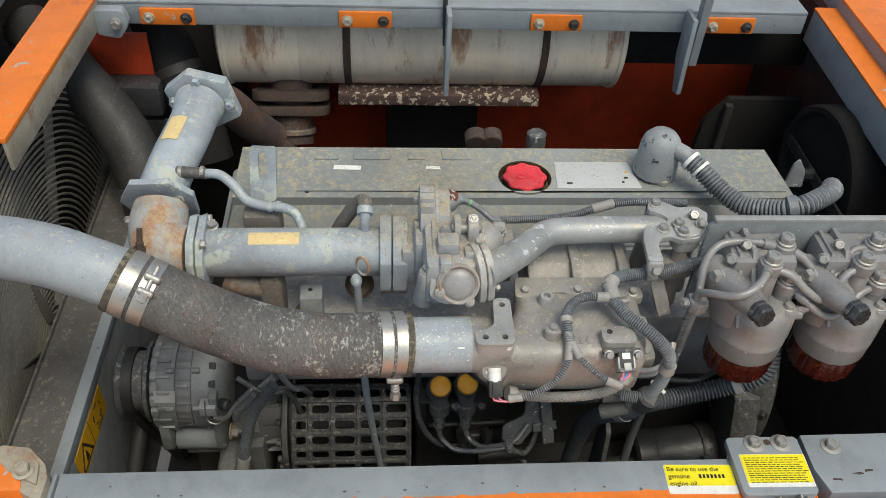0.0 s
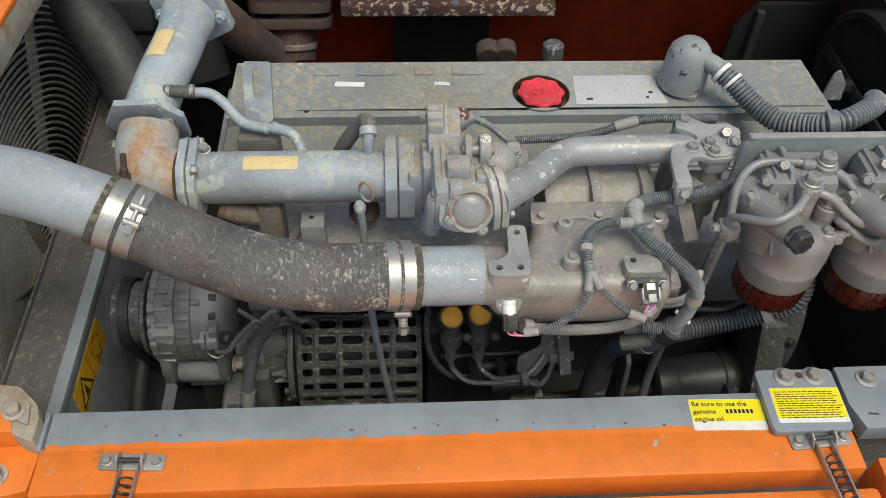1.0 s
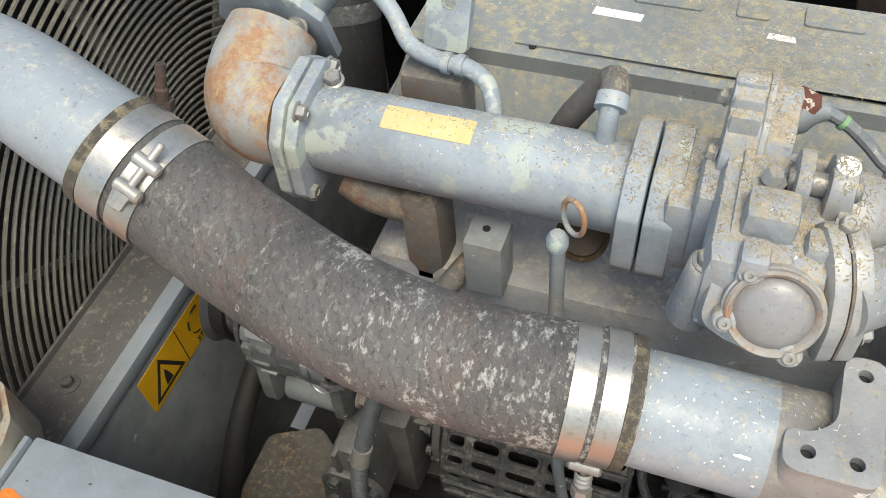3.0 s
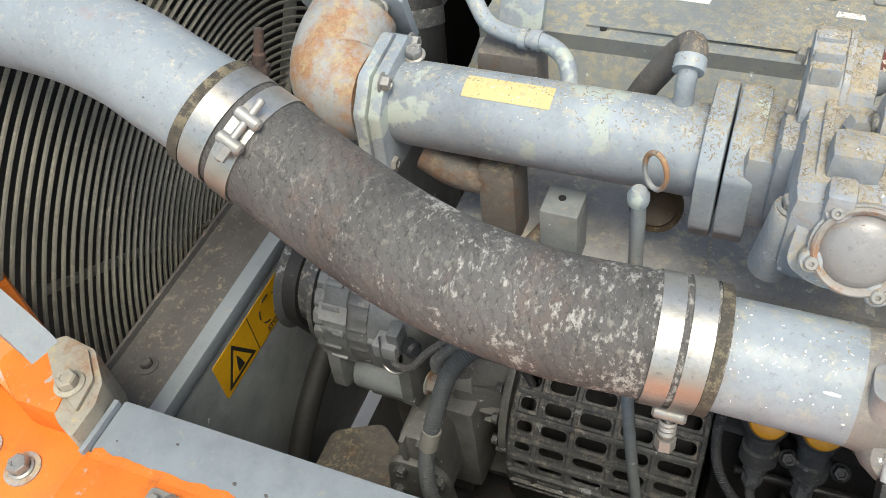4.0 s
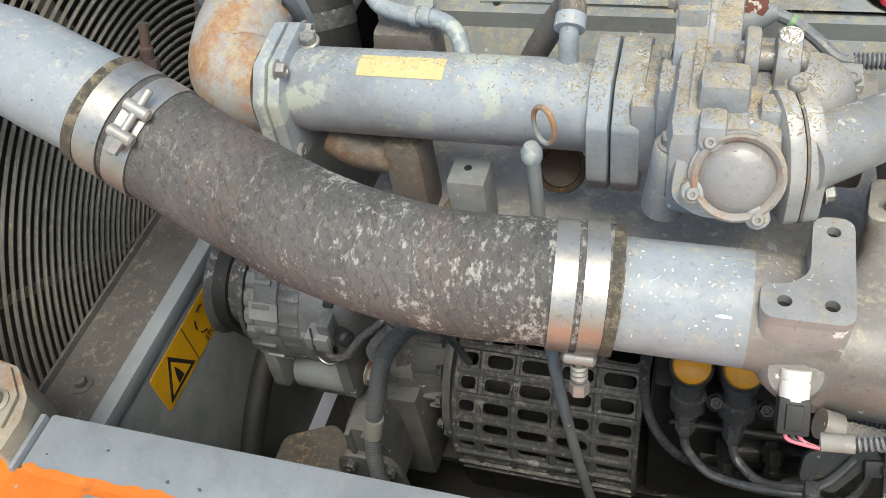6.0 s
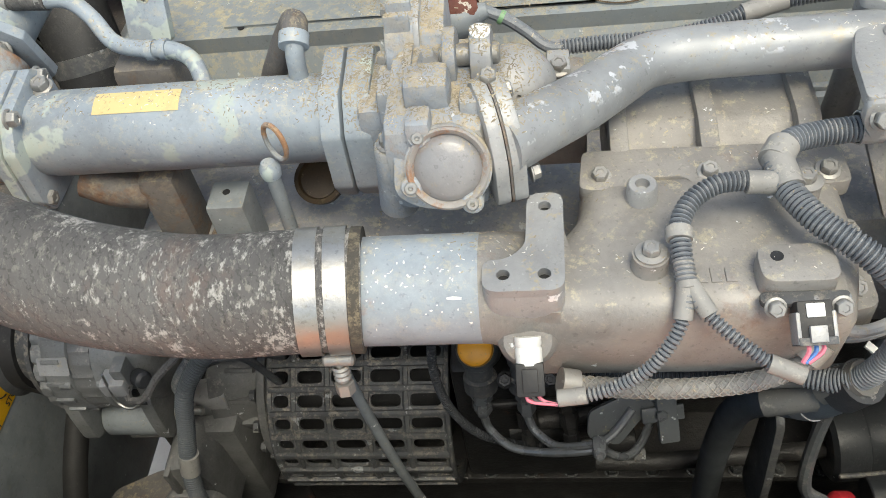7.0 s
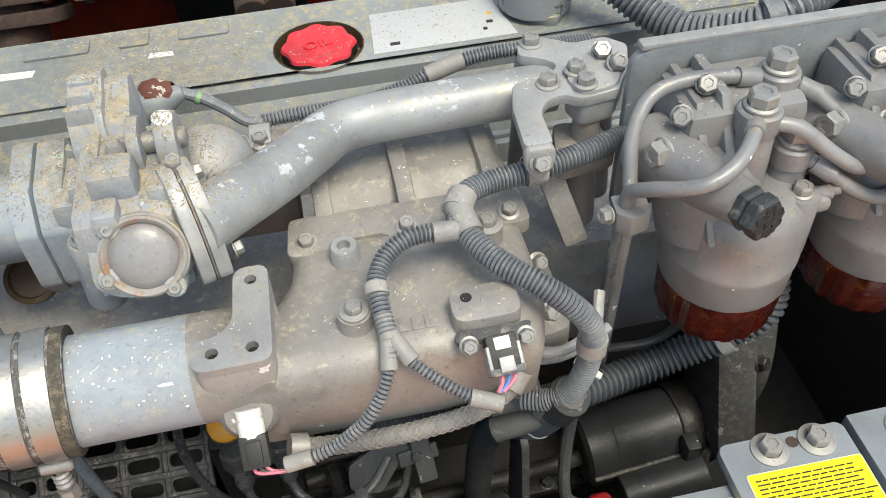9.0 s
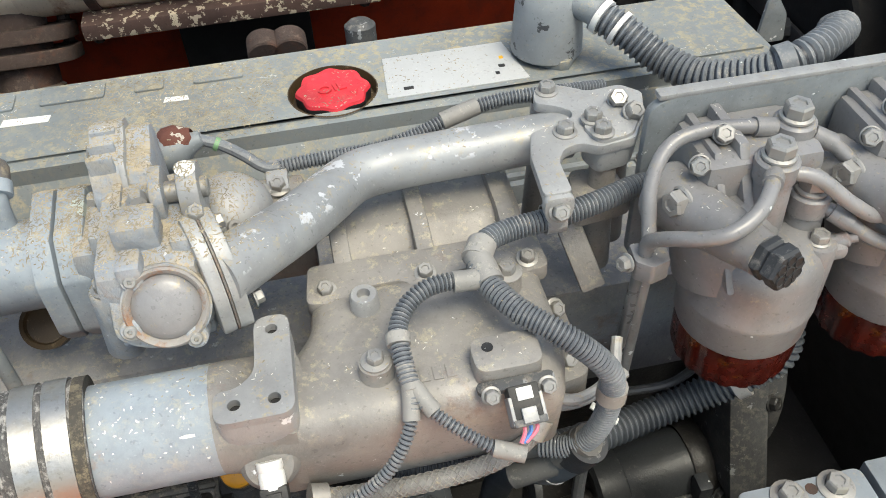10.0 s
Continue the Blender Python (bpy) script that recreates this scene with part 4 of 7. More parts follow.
def elbow():
    t = thing("exhaust_elbow", (-0.55, -0.2, 2.0), "rust-stained cast elbow between two flanges", "elbow")
    part("bend", sweep([(-0.487, -0.238, 2.018), (-0.515, -0.235, 2.018), (-0.536, -0.218, 2.02), (-0.545, -0.185, 2.032), (-0.545, -0.15, 2.048)], lambda u: 0.047 + 0.006 * math.sin(u * 3.14), 28), RUSTY, t)
    m = aim((-0.55, -0.135, 2.055), (0.05, 0.85, 0.3))
    part("flange", slab([(-0.062, -0.045), (-0.03, -0.07), (0.05, -0.06), (0.072, -0.01), (0.04, 0.05), (-0.03, 0.06), (-0.065, 0.02)], -0.006, 0.006, 0.002, m), BLUEGREY, t)
    bolt(t, (-0.605, -0.152, 2.017), (-0.05, -0.85, -0.1), 0.016)
    bolt(t, (-0.514, -0.15, 2.062), (-0.05, -0.85, 0.3), 0.016)
    u = thing("exhaust_riser", (-0.53, 0.0, 2.05), "grey painted riser pipe with a flanged top", "pipe")
    part("pipe", sweep([(-0.55, -0.13, 2.055), (-0.535, -0.05, 2.075), (-0.52, 0.03, 2.085), (-0.51, 0.11, 2.095)], lambda s: 0.043 + 0.006 * max(0, s - 0.8) * 5, 28), BLUEGREY, u)
    m = aim((-0.508, 0.125, 2.098), (0.12, 0.95, 0.1))
    part("flange", slab([(-0.075, -0.03), (-0.02, -0.065), (0.05, -0.045), (0.07, 0.02), (0.02, 0.065), (-0.055, 0.05)], -0.012, 0.012, 0.004, m), BLUEGREY, u)
    for a, b in ((-0.058, 0.0), (0.0, 0.05), (0.052, -0.005)):
        bolt(u, tuple(m @ V(a, b, -0.012)), (-0.12, -0.95, -0.1), 0.016, BLUEGREY)
    bm = bmesh.new()
    rows = []
    for i in range(7):
        a = radians(-30 + i * 7)
        rows.append([bm.verts.new((cx + 0.0445 * math.sin(a), y - 0.008 * math.sin(a), cz + 0.0445 * math.cos(a))) for cx, y, cz in ((-0.534, -0.045, 2.0765), (-0.5225, 0.017, 2.0845))])
    for p, q in zip(rows, rows[1:]):
        bm.faces.new((p[0], p[1], q[1], q[0]))
    part("yellow_sticker", bm, PALEYELLOW, u, "faded yellow sticker")


elbow()


def coolant_line():
    t = thing("coolant_line", (-0.42, -0.12, 2.05), "thin grey steel coolant line with a rubber joint", "pipe")
    part("stub", sweep([(-0.53, -0.07, 2.09), (-0.525, -0.095, 2.092), (-0.505, -0.104, 2.09)], 0.008, 12), BLUEGREY, t)
    part("rubber_joint", sweep([(-0.52, -0.103, 2.09), (-0.468, -0.106, 2.088)], 0.0105, 16, 0.01), RUBBER, t, "black rubber joint hose")
    for x in (-0.513, -0.475):
        part("clip", sweep([(x - 0.003, -0.104, 2.0895), (x + 0.003, -0.104, 2.0892)], 0.0118, 16, 0.003), ZINC, t)
    part("line", sweep([(-0.475, -0.106, 2.088), (-0.445, -0.108, 2.087), (-0.42, -0.122, 2.075), (-0.395, -0.145, 2.058), (-0.365, -0.155, 2.054), (-0.33, -0.158, 2.052), (-0.305, -0.172, 2.045), (-0.293, -0.195, 2.02), (-0.29, -0.2, 1.98)], 0.0088, 14), BLUEGREY, t)
    for x in (-0.352, -0.338):
        part("band", sweep([(x - 0.004, -0.1565, 2.053), (x + 0.004, -0.157, 2.0528)], 0.0108, 16, 0.004), BLUEGREY, t)
    b = thing("lifting_bracket", (-0.37, -0.1, 1.95), "grey steel lifting bracket plate with a slot", "bracket")
    m = Matrix.Translation((-0.368, -0.093, 2.085)) @ pose(0, 0, 0, 66, 0, -3)
    part("plate", pierced(rounded(-0.0235, -0.055, 0.0235, 0.045, 0.006), [rounded(-0.008, -0.015, 0.008, 0.034, 0.0075)], -0.005, 0.005, m), BLUEGREY, b)
    part("foot", box((-0.405, -0.165, 1.93), (-0.335, -0.12, 2.035), 0.012), BROWNCAST, b, "rusty bracket foot")


coolant_line()


def loft(a, b, steps=8, cap=True):
    """A skin between two rings of equally many points."""
    bm = bmesh.new()
    rings = []
    for i in range(steps + 1):
        t = i / steps
        s = t * t * (3 - 2 * t)
        rings.append([bm.verts.new((p[0] + (q[0] - p[0]) * t, p[1] + (q[1] - p[1]) * s, p[2] + (q[2] - p[2]) * s)) for p, q in zip(a, b)])
    for u, v in zip(rings, rings[1:]):
        for k in range(len(u)):
            bm.faces.new((u[k], u[(k + 1) % len(u)], v[(k + 1) % len(u)], v[k]))
    if cap:
        bm.faces.new(rings[0]), bm.faces.new(rings[-1])
    return bm


# ---- intake side ----
def intake_manifold():
    t = thing("intake_manifold", (0.15, -0.4, 1.9), "bare cast aluminium intake manifold stained by dust and oil", "manifold")
    plan = roundpoly([(0.02, -0.476), (0.268, -0.478), (0.285, -0.42), (0.285, -0.325), (0.072, -0.325), (0.068, -0.365), (0.05, -0.392), (0.02, -0.405)], 0.012)
    bm = bmesh.new()
    levels = ((1.915, 0.010), (1.925, 0.003), (1.985, 0.0), (2.002, 0.004), (2.010, 0.012), (2.013, 0.022))
    cx, cy = 0.16, -0.40
    rings = []
    for z, inset in levels:
        rings.append([bm.verts.new((x - inset * (1 if x > cx else -1), y - inset * (1 if y > cy else -1), z)) for x, y in plan])
    for u, v in zip(rings, rings[1:]):
        for k in range(len(u)):
            bm.faces.new((u[k], u[(k + 1) % len(u)], v[(k + 1) % len(u)], v[k]))
    bm.faces.new(rings[0]), bm.faces.new(rings[-1])
    part("plenum", bm, CAST, t, smooth=50)
    circle = [(-0.115, -0.431 + 0.0455 * math.cos(a * math.tau / 32), 1.990 + 0.0455 * math.sin(a * math.tau / 32)) for a in range(32)]
    neck = [(-0.012, y, z) for _, y, z in circle]
    rect = []
    for a in range(32):
        c, s = math.cos(a * math.tau / 32), math.sin(a * math.tau / 32)
        k = 1 / max(abs(c), abs(s)) ** 0.75
        rect.append((0.05, -0.43 + 0.046 * c * k, 1.965 + 0.046 * s * k))
    part("inlet_neck", loft(circle, neck, 2), BLUEGREY, t, "blue-grey painted inlet neck")
    rnd = random.Random(3)
    for k in range(60):
        x, a = rnd.uniform(-0.108, -0.016), radians(rnd.gauss(62, 26))
        w, h, n = rnd.uniform(0.0003, 0.0009), rnd.uniform(0.0005, 0.0017), 7
        if k == 0:
            x, a, w, h = -0.03, radians(42), 0.0013, 0.008
        m = aim((x, -0.431 - 0.0456 * math.cos(a), 1.990 + 0.0456 * math.sin(a)), (0, -math.cos(a), math.sin(a)))
        fleck = [(h * rnd.uniform(0.6, 1.2) * math.cos(i * math.tau / n), w * rnd.uniform(0.6, 1.3) * math.sin(i * math.tau / n)) for i in range(n)]
        part("paint_fleck", slab([(q, p) for p, q in fleck] if k % 2 else fleck, 0, 0.0004, 0, m), WHITE, t, "white paint fleck")
    part("shoulder", loft(neck, rect, 8), CAST, t, smooth=60)
    pad = roundpoly([(-0.008, -0.472), (0.054, -0.472), (0.056, -0.371), (0.027, -0.371), (0.025, -0.428), (0.010, -0.441), (-0.008, -0.441)], 0.012)
    part("bolt_pad", slab(pad, 1.965, 2.028, 0.0015), CASTLIGHT, t)
    part("bolt_pad_top", pierced(pad, [ring2d(x, y, 0.0052, 16) for x, y in ((0.041, -0.386), (0.039, -0.456), (0.008, -0.456))], 2.028, 2.036), CASTLIGHT, t, "flat machined pad with three threaded holes")
    for x, y in ((0.041, -0.386), (0.039, -0.456), (0.008, -0.456)):
        # Flat ink disc on the hole's floor, its shade painted in.
        part("thread", lathe([(0.0053, 0.0), (0, 0.0003)], (x, y, 2.0285), (0, 0, 1), 16), INK, t)
    # upper half with its flange, ribs and bolts
    prof = roundpoly([(-0.322, 1.93), (-0.322, 1.995), (-0.285, 1.996), (-0.262, 2.012), (-0.195, 2.015), (-0.185, 2.0), (-0.185, 1.93)], 0.008)
    part("upper_chamber", slab(prof, 0.10, 0.288, 0.004, axis="x"), CAST, t)
    rim = roundpoly([(0.07, -0.345), (0.105, -0.35), (0.12, -0.335), (0.16, -0.335), (0.168, -0.352), (0.195, -0.352), (0.205, -0.335), (0.25, -0.335), (0.262, -0.352), (0.292, -0.35), (0.292, -0.30), (0.075, -0.298)], 0.008)
    part("flange", slab(rim, 1.995, 2.012, 0.002), CAST, t)
    for x in (0.1, 0.178, 0.262):
        part("rib", slab(roundpoly([(-0.325, 1.99), (-0.325, 2.008), (-0.30, 2.012), (-0.27, 2.022), (-0.20, 2.024), (-0.20, 1.99)], 0.006), x, x + 0.017, 0.003, axis="x"), CAST, t)
    for p in ((0.089, -0.331, 2.011), (0.18, -0.332, 2.012), (0.274, -0.338, 2.014)):
        bolt(t, p, (0, -0.25, 1), 0.0125, flange=1.5)
    part("boss", lathe([(0.017, -0.02), (0.0135, 0.0), (0.0125, 0.026), (0.011, 0.028), (0.006, 0.028), (0.005, 0.02), (0, 0.02)], (0.121, -0.36, 2.002), (0, 0, 1), 24), CASTLIGHT, t, "threaded cast boss")
    part("boss", lathe([(0.02, -0.01), (0.015, 0.004), (0.014, 0.024), (0, 0.025)], (0.12, -0.434, 2.004), (0, 0, 1), 24), CAST, t)
    bolt(t, (0.12, -0.434, 2.029), (0, 0, 1), 0.0125, flange=1.8)
    part("boss", lathe([(0.02, -0.01), (0.016, 0.004), (0.015, 0.026), (0, 0.027)], (0.245, -0.365, 2.004), (0, 0, 1), 24), CAST, t)
    bolt(t, (0.247, -0.366, 2.031), (0, 0, 1), 0.0135, flange=1.9)
    part("sensor_pad", slab(roundpoly([(0.196, -0.467), (0.252, -0.467), (0.252, -0.431), (0.196, -0.431)], 0.012), 1.99, 2.031, 0.002), CAST, t)
    hole(t, (0.210, -0.443, 2.031), (0, 0, 1), 0.0048)
    for k in range(3):
        part("cast_mark", box((0.153 + k * 0.011, -0.452, 2.012), (0.161 + k * 0.011, -0.438, 2.0142), 0.0006), CAST, t)
    part("sensor_collar", lathe([(0.028, -0.02), (0.024, 0.0), (0.019, 0.006), (0.014, 0.007), (0, 0.007)], (0.024, -0.474, 1.978), (0, -0.8, 0.6), 24), CAST, t)
    for p in ((0.297, -0.40, 1.935), (0.30, -0.35, 1.95)):
        bolt(t, p, (0.3, -0.6, 0.6), 0.0135, flange=1.5)
    part("side_lug", slab(roundpoly([(0.265, -0.43), (0.315, -0.42), (0.315, -0.33), (0.265, -0.33)], 0.012), 1.90, 1.935, 0.004), CAST, t)


intake_manifold()


def sensors():
    t = thing("temperature_sensor", (0.025, -0.48, 1.97), "white and black plastic sensor plug with pink wires", "sensor")
    d = V(0.02, -0.62, -0.55).normalized()
    o = V(0.024, -0.477, 1.985)
    part("white_body", lathe([(0, 0), (0.0105, 0), (0.0105, 0.006), (0.0095, 0.008), (0.0105, 0.010), (0.0105, 0.022), (0, 0.022)], o, d, 20), WHITE, t)
    m = aim(o + d * 0.02, d)
    part("plug", box((-0.011, -0.010, 0), (0.011, 0.010, 0.026), 0.002, m), BLACK, t, "dusty black plug")
    part("catch", box((-0.006, 0.008, 0.004), (0.006, 0.013, 0.022), 0.001, m), BLACK, t)
    for k, mat in ((-1, PINK), (0, RUBBER), (1, PINK)):
        part("wire", sweep([m @ V(k * 0.004, 0, 0.024), m @ V(k * 0.005 + 0.004, 0, 0.031), m @ V(0.02, 0.002, 0.034)], 0.0016, 6, 0.003), mat, t)
    s = thing("pressure_sensor", (0.228, -0.48, 2.0), "black pressure sensor with a white tagged plug", "sensor")
    d = V(0.03, -0.66, -0.45).normalized()
    part("body", slab(roundpoly([(0.194, -0.486), (0.258, -0.486), (0.258, -0.474), (0.194, -0.474)], 0.006), 2.014, 2.020, 0.002), DARKGREY, s)
    for x in (0.204, 0.25):
        bolt(s, (x, -0.487, 2.017), (0, -0.8, 0.6), 0.011)
    m = aim((0.228, -0.484, 2.020), d)
    part("plug", box((-0.0125, -0.009, 0), (0.0125, 0.009, 0.03), 0.002, m), BLACK, s)
    part("white_tag", box((-0.0065, 0.0085, 0.002), (0.0065, 0.0105, 0.012), 0.0008, m), WHITE, s)
    for sx in (-1, 1):
        part("side_latch", box((sx * 0.0125 - 0.0015, -0.008, 0.008), (sx * 0.0125 + 0.0015, 0.0095, 0.031), 0.001, m), CASTLIGHT, s)
    part("collar", box((-0.0135, -0.010, 0.026), (0.0135, 0.0105, 0.032), 0.0012, m), DARKGREY, s)
    part("grey_catch", box((-0.006, 0.0085, 0.018), (0.006, 0.013, 0.03), 0.001, m), CASTLIGHT, s)
    for k, mat in ((-1, PINK), (0, BLUE), (1, PINK)):
        part("wire", sweep([m @ V(k * 0.005, 0, 0.028), m @ V(k * 0.005, 0.001, 0.036), m @ V(k * 0.002 - 0.008, 0.0, 0.044)], 0.0018, 6, 0.003), mat, s)
    s.location += V(0, 0.007, 0)


sensors()


DARKSLEEVE = shade("dark_grey_sleeve", (0.09, 0.1, 0.108), 0.5, dust=0.4, dust_col=(0.2, 0.195, 0.18))


def conduit(name, pts, r, label, mat=None, pitch=0.0038, depth=0.0017, tapes=()):
    t = thing(name, pts[0], label, "wiring harness" if "harness" in name else "hose")
    part("sleeve", sweep(pts, r, 16, rib=pitch, depth=depth), mat or CONDUIT, t, second=GROOVESHADE)
    for a, b, extra in tapes:
        part("tape", sweep([a, (Vector(a) + Vector(b)) / 2, b], r + extra, 16, 0.003), TAPE, t, "dusty tape wrap")
    return t


h = conduit("main_harness", [(0.44, -0.315, 2.02), (0.412, -0.308, 2.045), (0.388, -0.31, 2.055), (0.344, -0.324, 2.056), (0.299, -0.3325, 2.054), (0.258, -0.337, 2.053), (0.234, -0.347, 2.055), (0.222, -0.362, 2.055)], 0.0108,
            "blue-grey corrugated wiring sleeve over the manifold", tapes=(((0.229, -0.35, 2.0555), (0.219, -0.367, 2.054), 0.0022),))
conduit("branch_harness", [(0.221, -0.36, 2.055), (0.222, -0.385, 2.05), (0.24, -0.42, 2.045), (0.268, -0.447, 2.038), (0.292, -0.462, 2.022), (0.309, -0.467, 1.998), (0.316, -0.462, 1.965), (0.314, -0.46, 1.92), (0.303, -0.457, 1.885), (0.285, -0.45, 1.868), (0.262, -0.44, 1.862)], 0.0110,
        "thick grey corrugated wiring sleeve curving downwards", tapes=(((0.221, -0.362, 2.055), (0.226, -0.392, 2.049), 0.0012), ((0.317, -0.4605, 1.968), (0.3165, -0.461, 1.952), 0.0025)))
conduit("sensor_harness", [(0.222, -0.388, 2.05), (0.20, -0.385, 2.052), (0.175, -0.388, 2.054), (0.155, -0.398, 2.05), (0.144, -0.413, 2.045), (0.141, -0.43, 2.04), (0.143, -0.462, 2.026)], 0.0081,
        "thin grey corrugated wiring sleeve on the manifold", tapes=(((0.222, -0.386, 2.05), (0.195, -0.386, 2.0525), 0.001), ((0.141, -0.422, 2.0425), (0.1405, -0.431, 2.0395), 0.002), ((0.1415, -0.445, 2.033), (0.1435, -0.466, 2.024), -0.001)))
conduit("sensor_harness", [(0.143, -0.46, 2.026), (0.142, -0.475, 2.017), (0.133, -0.492, 2.0), (0.115, -0.505, 1.98), (0.09, -0.51, 1.962), (0.065, -0.512, 1.953), (0.045, -0.512, 1.95)], 0.0057,
        "thin grey wiring sleeve to the temperature sensor", tapes=(((0.143, -0.46, 2.026), (0.139, -0.483, 2.009), 0.0015), ((0.068, -0.512, 1.954), (0.046, -0.512, 1.95), 0.0012)))
conduit("sensor_harness", [(0.144, -0.46, 2.026), (0.15, -0.474, 2.018), (0.165, -0.488, 2.008), (0.185, -0.502, 1.997), (0.205, -0.513, 1.988), (0.22, -0.517, 1.985)], 0.0057,
        "thin grey wiring sleeve to the pressure sensor", tapes=(((0.144, -0.46, 2.026), (0.158, -0.482, 2.013), 0.0015), ((0.198, -0.51, 1.9905), (0.222, -0.518, 1.985), 0.0015)))
conduit("lower_harness", [(0.0, -0.38, 1.865), (0.03, -0.395, 1.85), (0.06, -0.405, 1.842), (0.12, -0.415, 1.835), (0.2, -0.425, 1.835), (0.255, -0.42, 1.84)], 0.0105,
        "black corrugated wiring sleeve under the manifold", BLACKSLEEVE, tapes=(((0.25, -0.42, 1.84), (0.285, -0.425, 1.85), 0.003),))
conduit("cover_harness", [(0.062, -0.168, 2.03), (0.10, -0.165, 2.03), (0.16, -0.16, 2.028), (0.21, -0.155, 2.035), (0.255, -0.145, 2.045), (0.30, -0.14, 2.05), (0.35, -0.14, 2.05), (0.42, -0.13, 2.04)], 0.0078,
        "thin wiring sleeve along the valve cover", tapes=(((0.235, -0.149, 2.041), (0.275, -0.142, 2.0485), 0.0016),))
braid = thing("braided_hose", (0.15, -0.48, 1.9), "grey braided sleeve under the intake manifold", "hose")
part("sleeve", sweep([(0.05, -0.488, 1.935), (0.08, -0.487, 1.925), (0.14, -0.487, 1.92), (0.20, -0.485, 1.925), (0.235, -0.48, 1.94), (0.25, -0.47, 1.955)], 0.0078, 16), BRAID, braid)
BRAIDPATH = spline([(0.05, -0.488, 1.935), (0.08, -0.487, 1.925), (0.14, -0.487, 1.92), (0.20, -0.485, 1.925), (0.235, -0.48, 1.94), (0.25, -0.47, 1.955)], 0.0022)
for hand in (-1, 1):
    for k in range(6):
        thread = []
        for i, q in enumerate(BRAIDPATH):
            a = hand * i * 0.33 + k * math.tau / 6
            thread.append(q + V(0, 0.0079 * math.cos(a), 0.0079 * math.sin(a)))
        part("thread", sweep(thread, 0.0009, 4, 0.0025), BRAIDLIGHT, braid, "pale woven thread")
for a, b in (((0.048, -0.488, 1.936), (0.062, -0.4875, 1.931)), ((0.24, -0.477, 1.944), (0.251, -0.469, 1.956))):
    part("ferrule", sweep([a, (Vector(a) + Vector(b)) / 2, b], 0.0118, 16, 0.004), ZINC, braid)
conduit("return_hose", [(0.255, -0.41, 1.80), (0.33, -0.395, 1.778), (0.406, -0.378, 1.772), (0.465, -0.375, 1.788), (0.515, -0.382, 1.82), (0.545, -0.382, 1.848), (0.553, -0.362, 1.885), (0.553, -0.32, 1.93)], 0.0185,
        "thick black corrugated hose beneath the fuel filters", DARKSLEEVE, 0.0072, 0.003, tapes=(((0.5, -0.3795, 1.809), (0.511, -0.3815, 1.817), 0.003),))
dh = thing("drain_hose", (0.26, -0.36, 1.7), "dusty smooth rubber hose hanging down", "hose")
part("hose", sweep([(0.305, -0.455, 1.875), (0.285, -0.43, 1.80), (0.262, -0.385, 1.73), (0.245, -0.355, 1.65), (0.24, -0.34, 1.52), (0.245, -0.33, 1.35)], 0.0175, 18), DARKSLEEVE, dh)
part("band", sweep([(0.285, -0.43, 1.80), (0.2775, -0.418, 1.782)], 0.0188, 18, 0.006), ZINC, dh, "narrow steel band")
part("end_boot", sweep([(0.305, -0.455, 1.875), (0.297, -0.446, 1.845)], 0.0205, 18, 0.01), BLACKSLEEVE, dh)
DARKTAPE = shade("grimy_tape", (0.12, 0.115, 0.105), 0.65, dust=0.5, dust_col=(0.25, 0.23, 0.19))
st = thing("plug_cluster", (0.27, -0.42, 1.84), "dusty taped wiring plugs under the manifold", "connector")
for a, b, r in (((0.235, -0.425, 1.838), (0.285, -0.428, 1.845), 0.014), ((0.24, -0.43, 1.80), (0.29, -0.44, 1.83), 0.017), ((0.285, -0.44, 1.84), (0.305, -0.455, 1.88), 0.019)):
    part("plug", sweep([a, (Vector(a) + Vector(b)) / 2, b], r * 0.85, 12, 0.006), DARKTAPE, st)


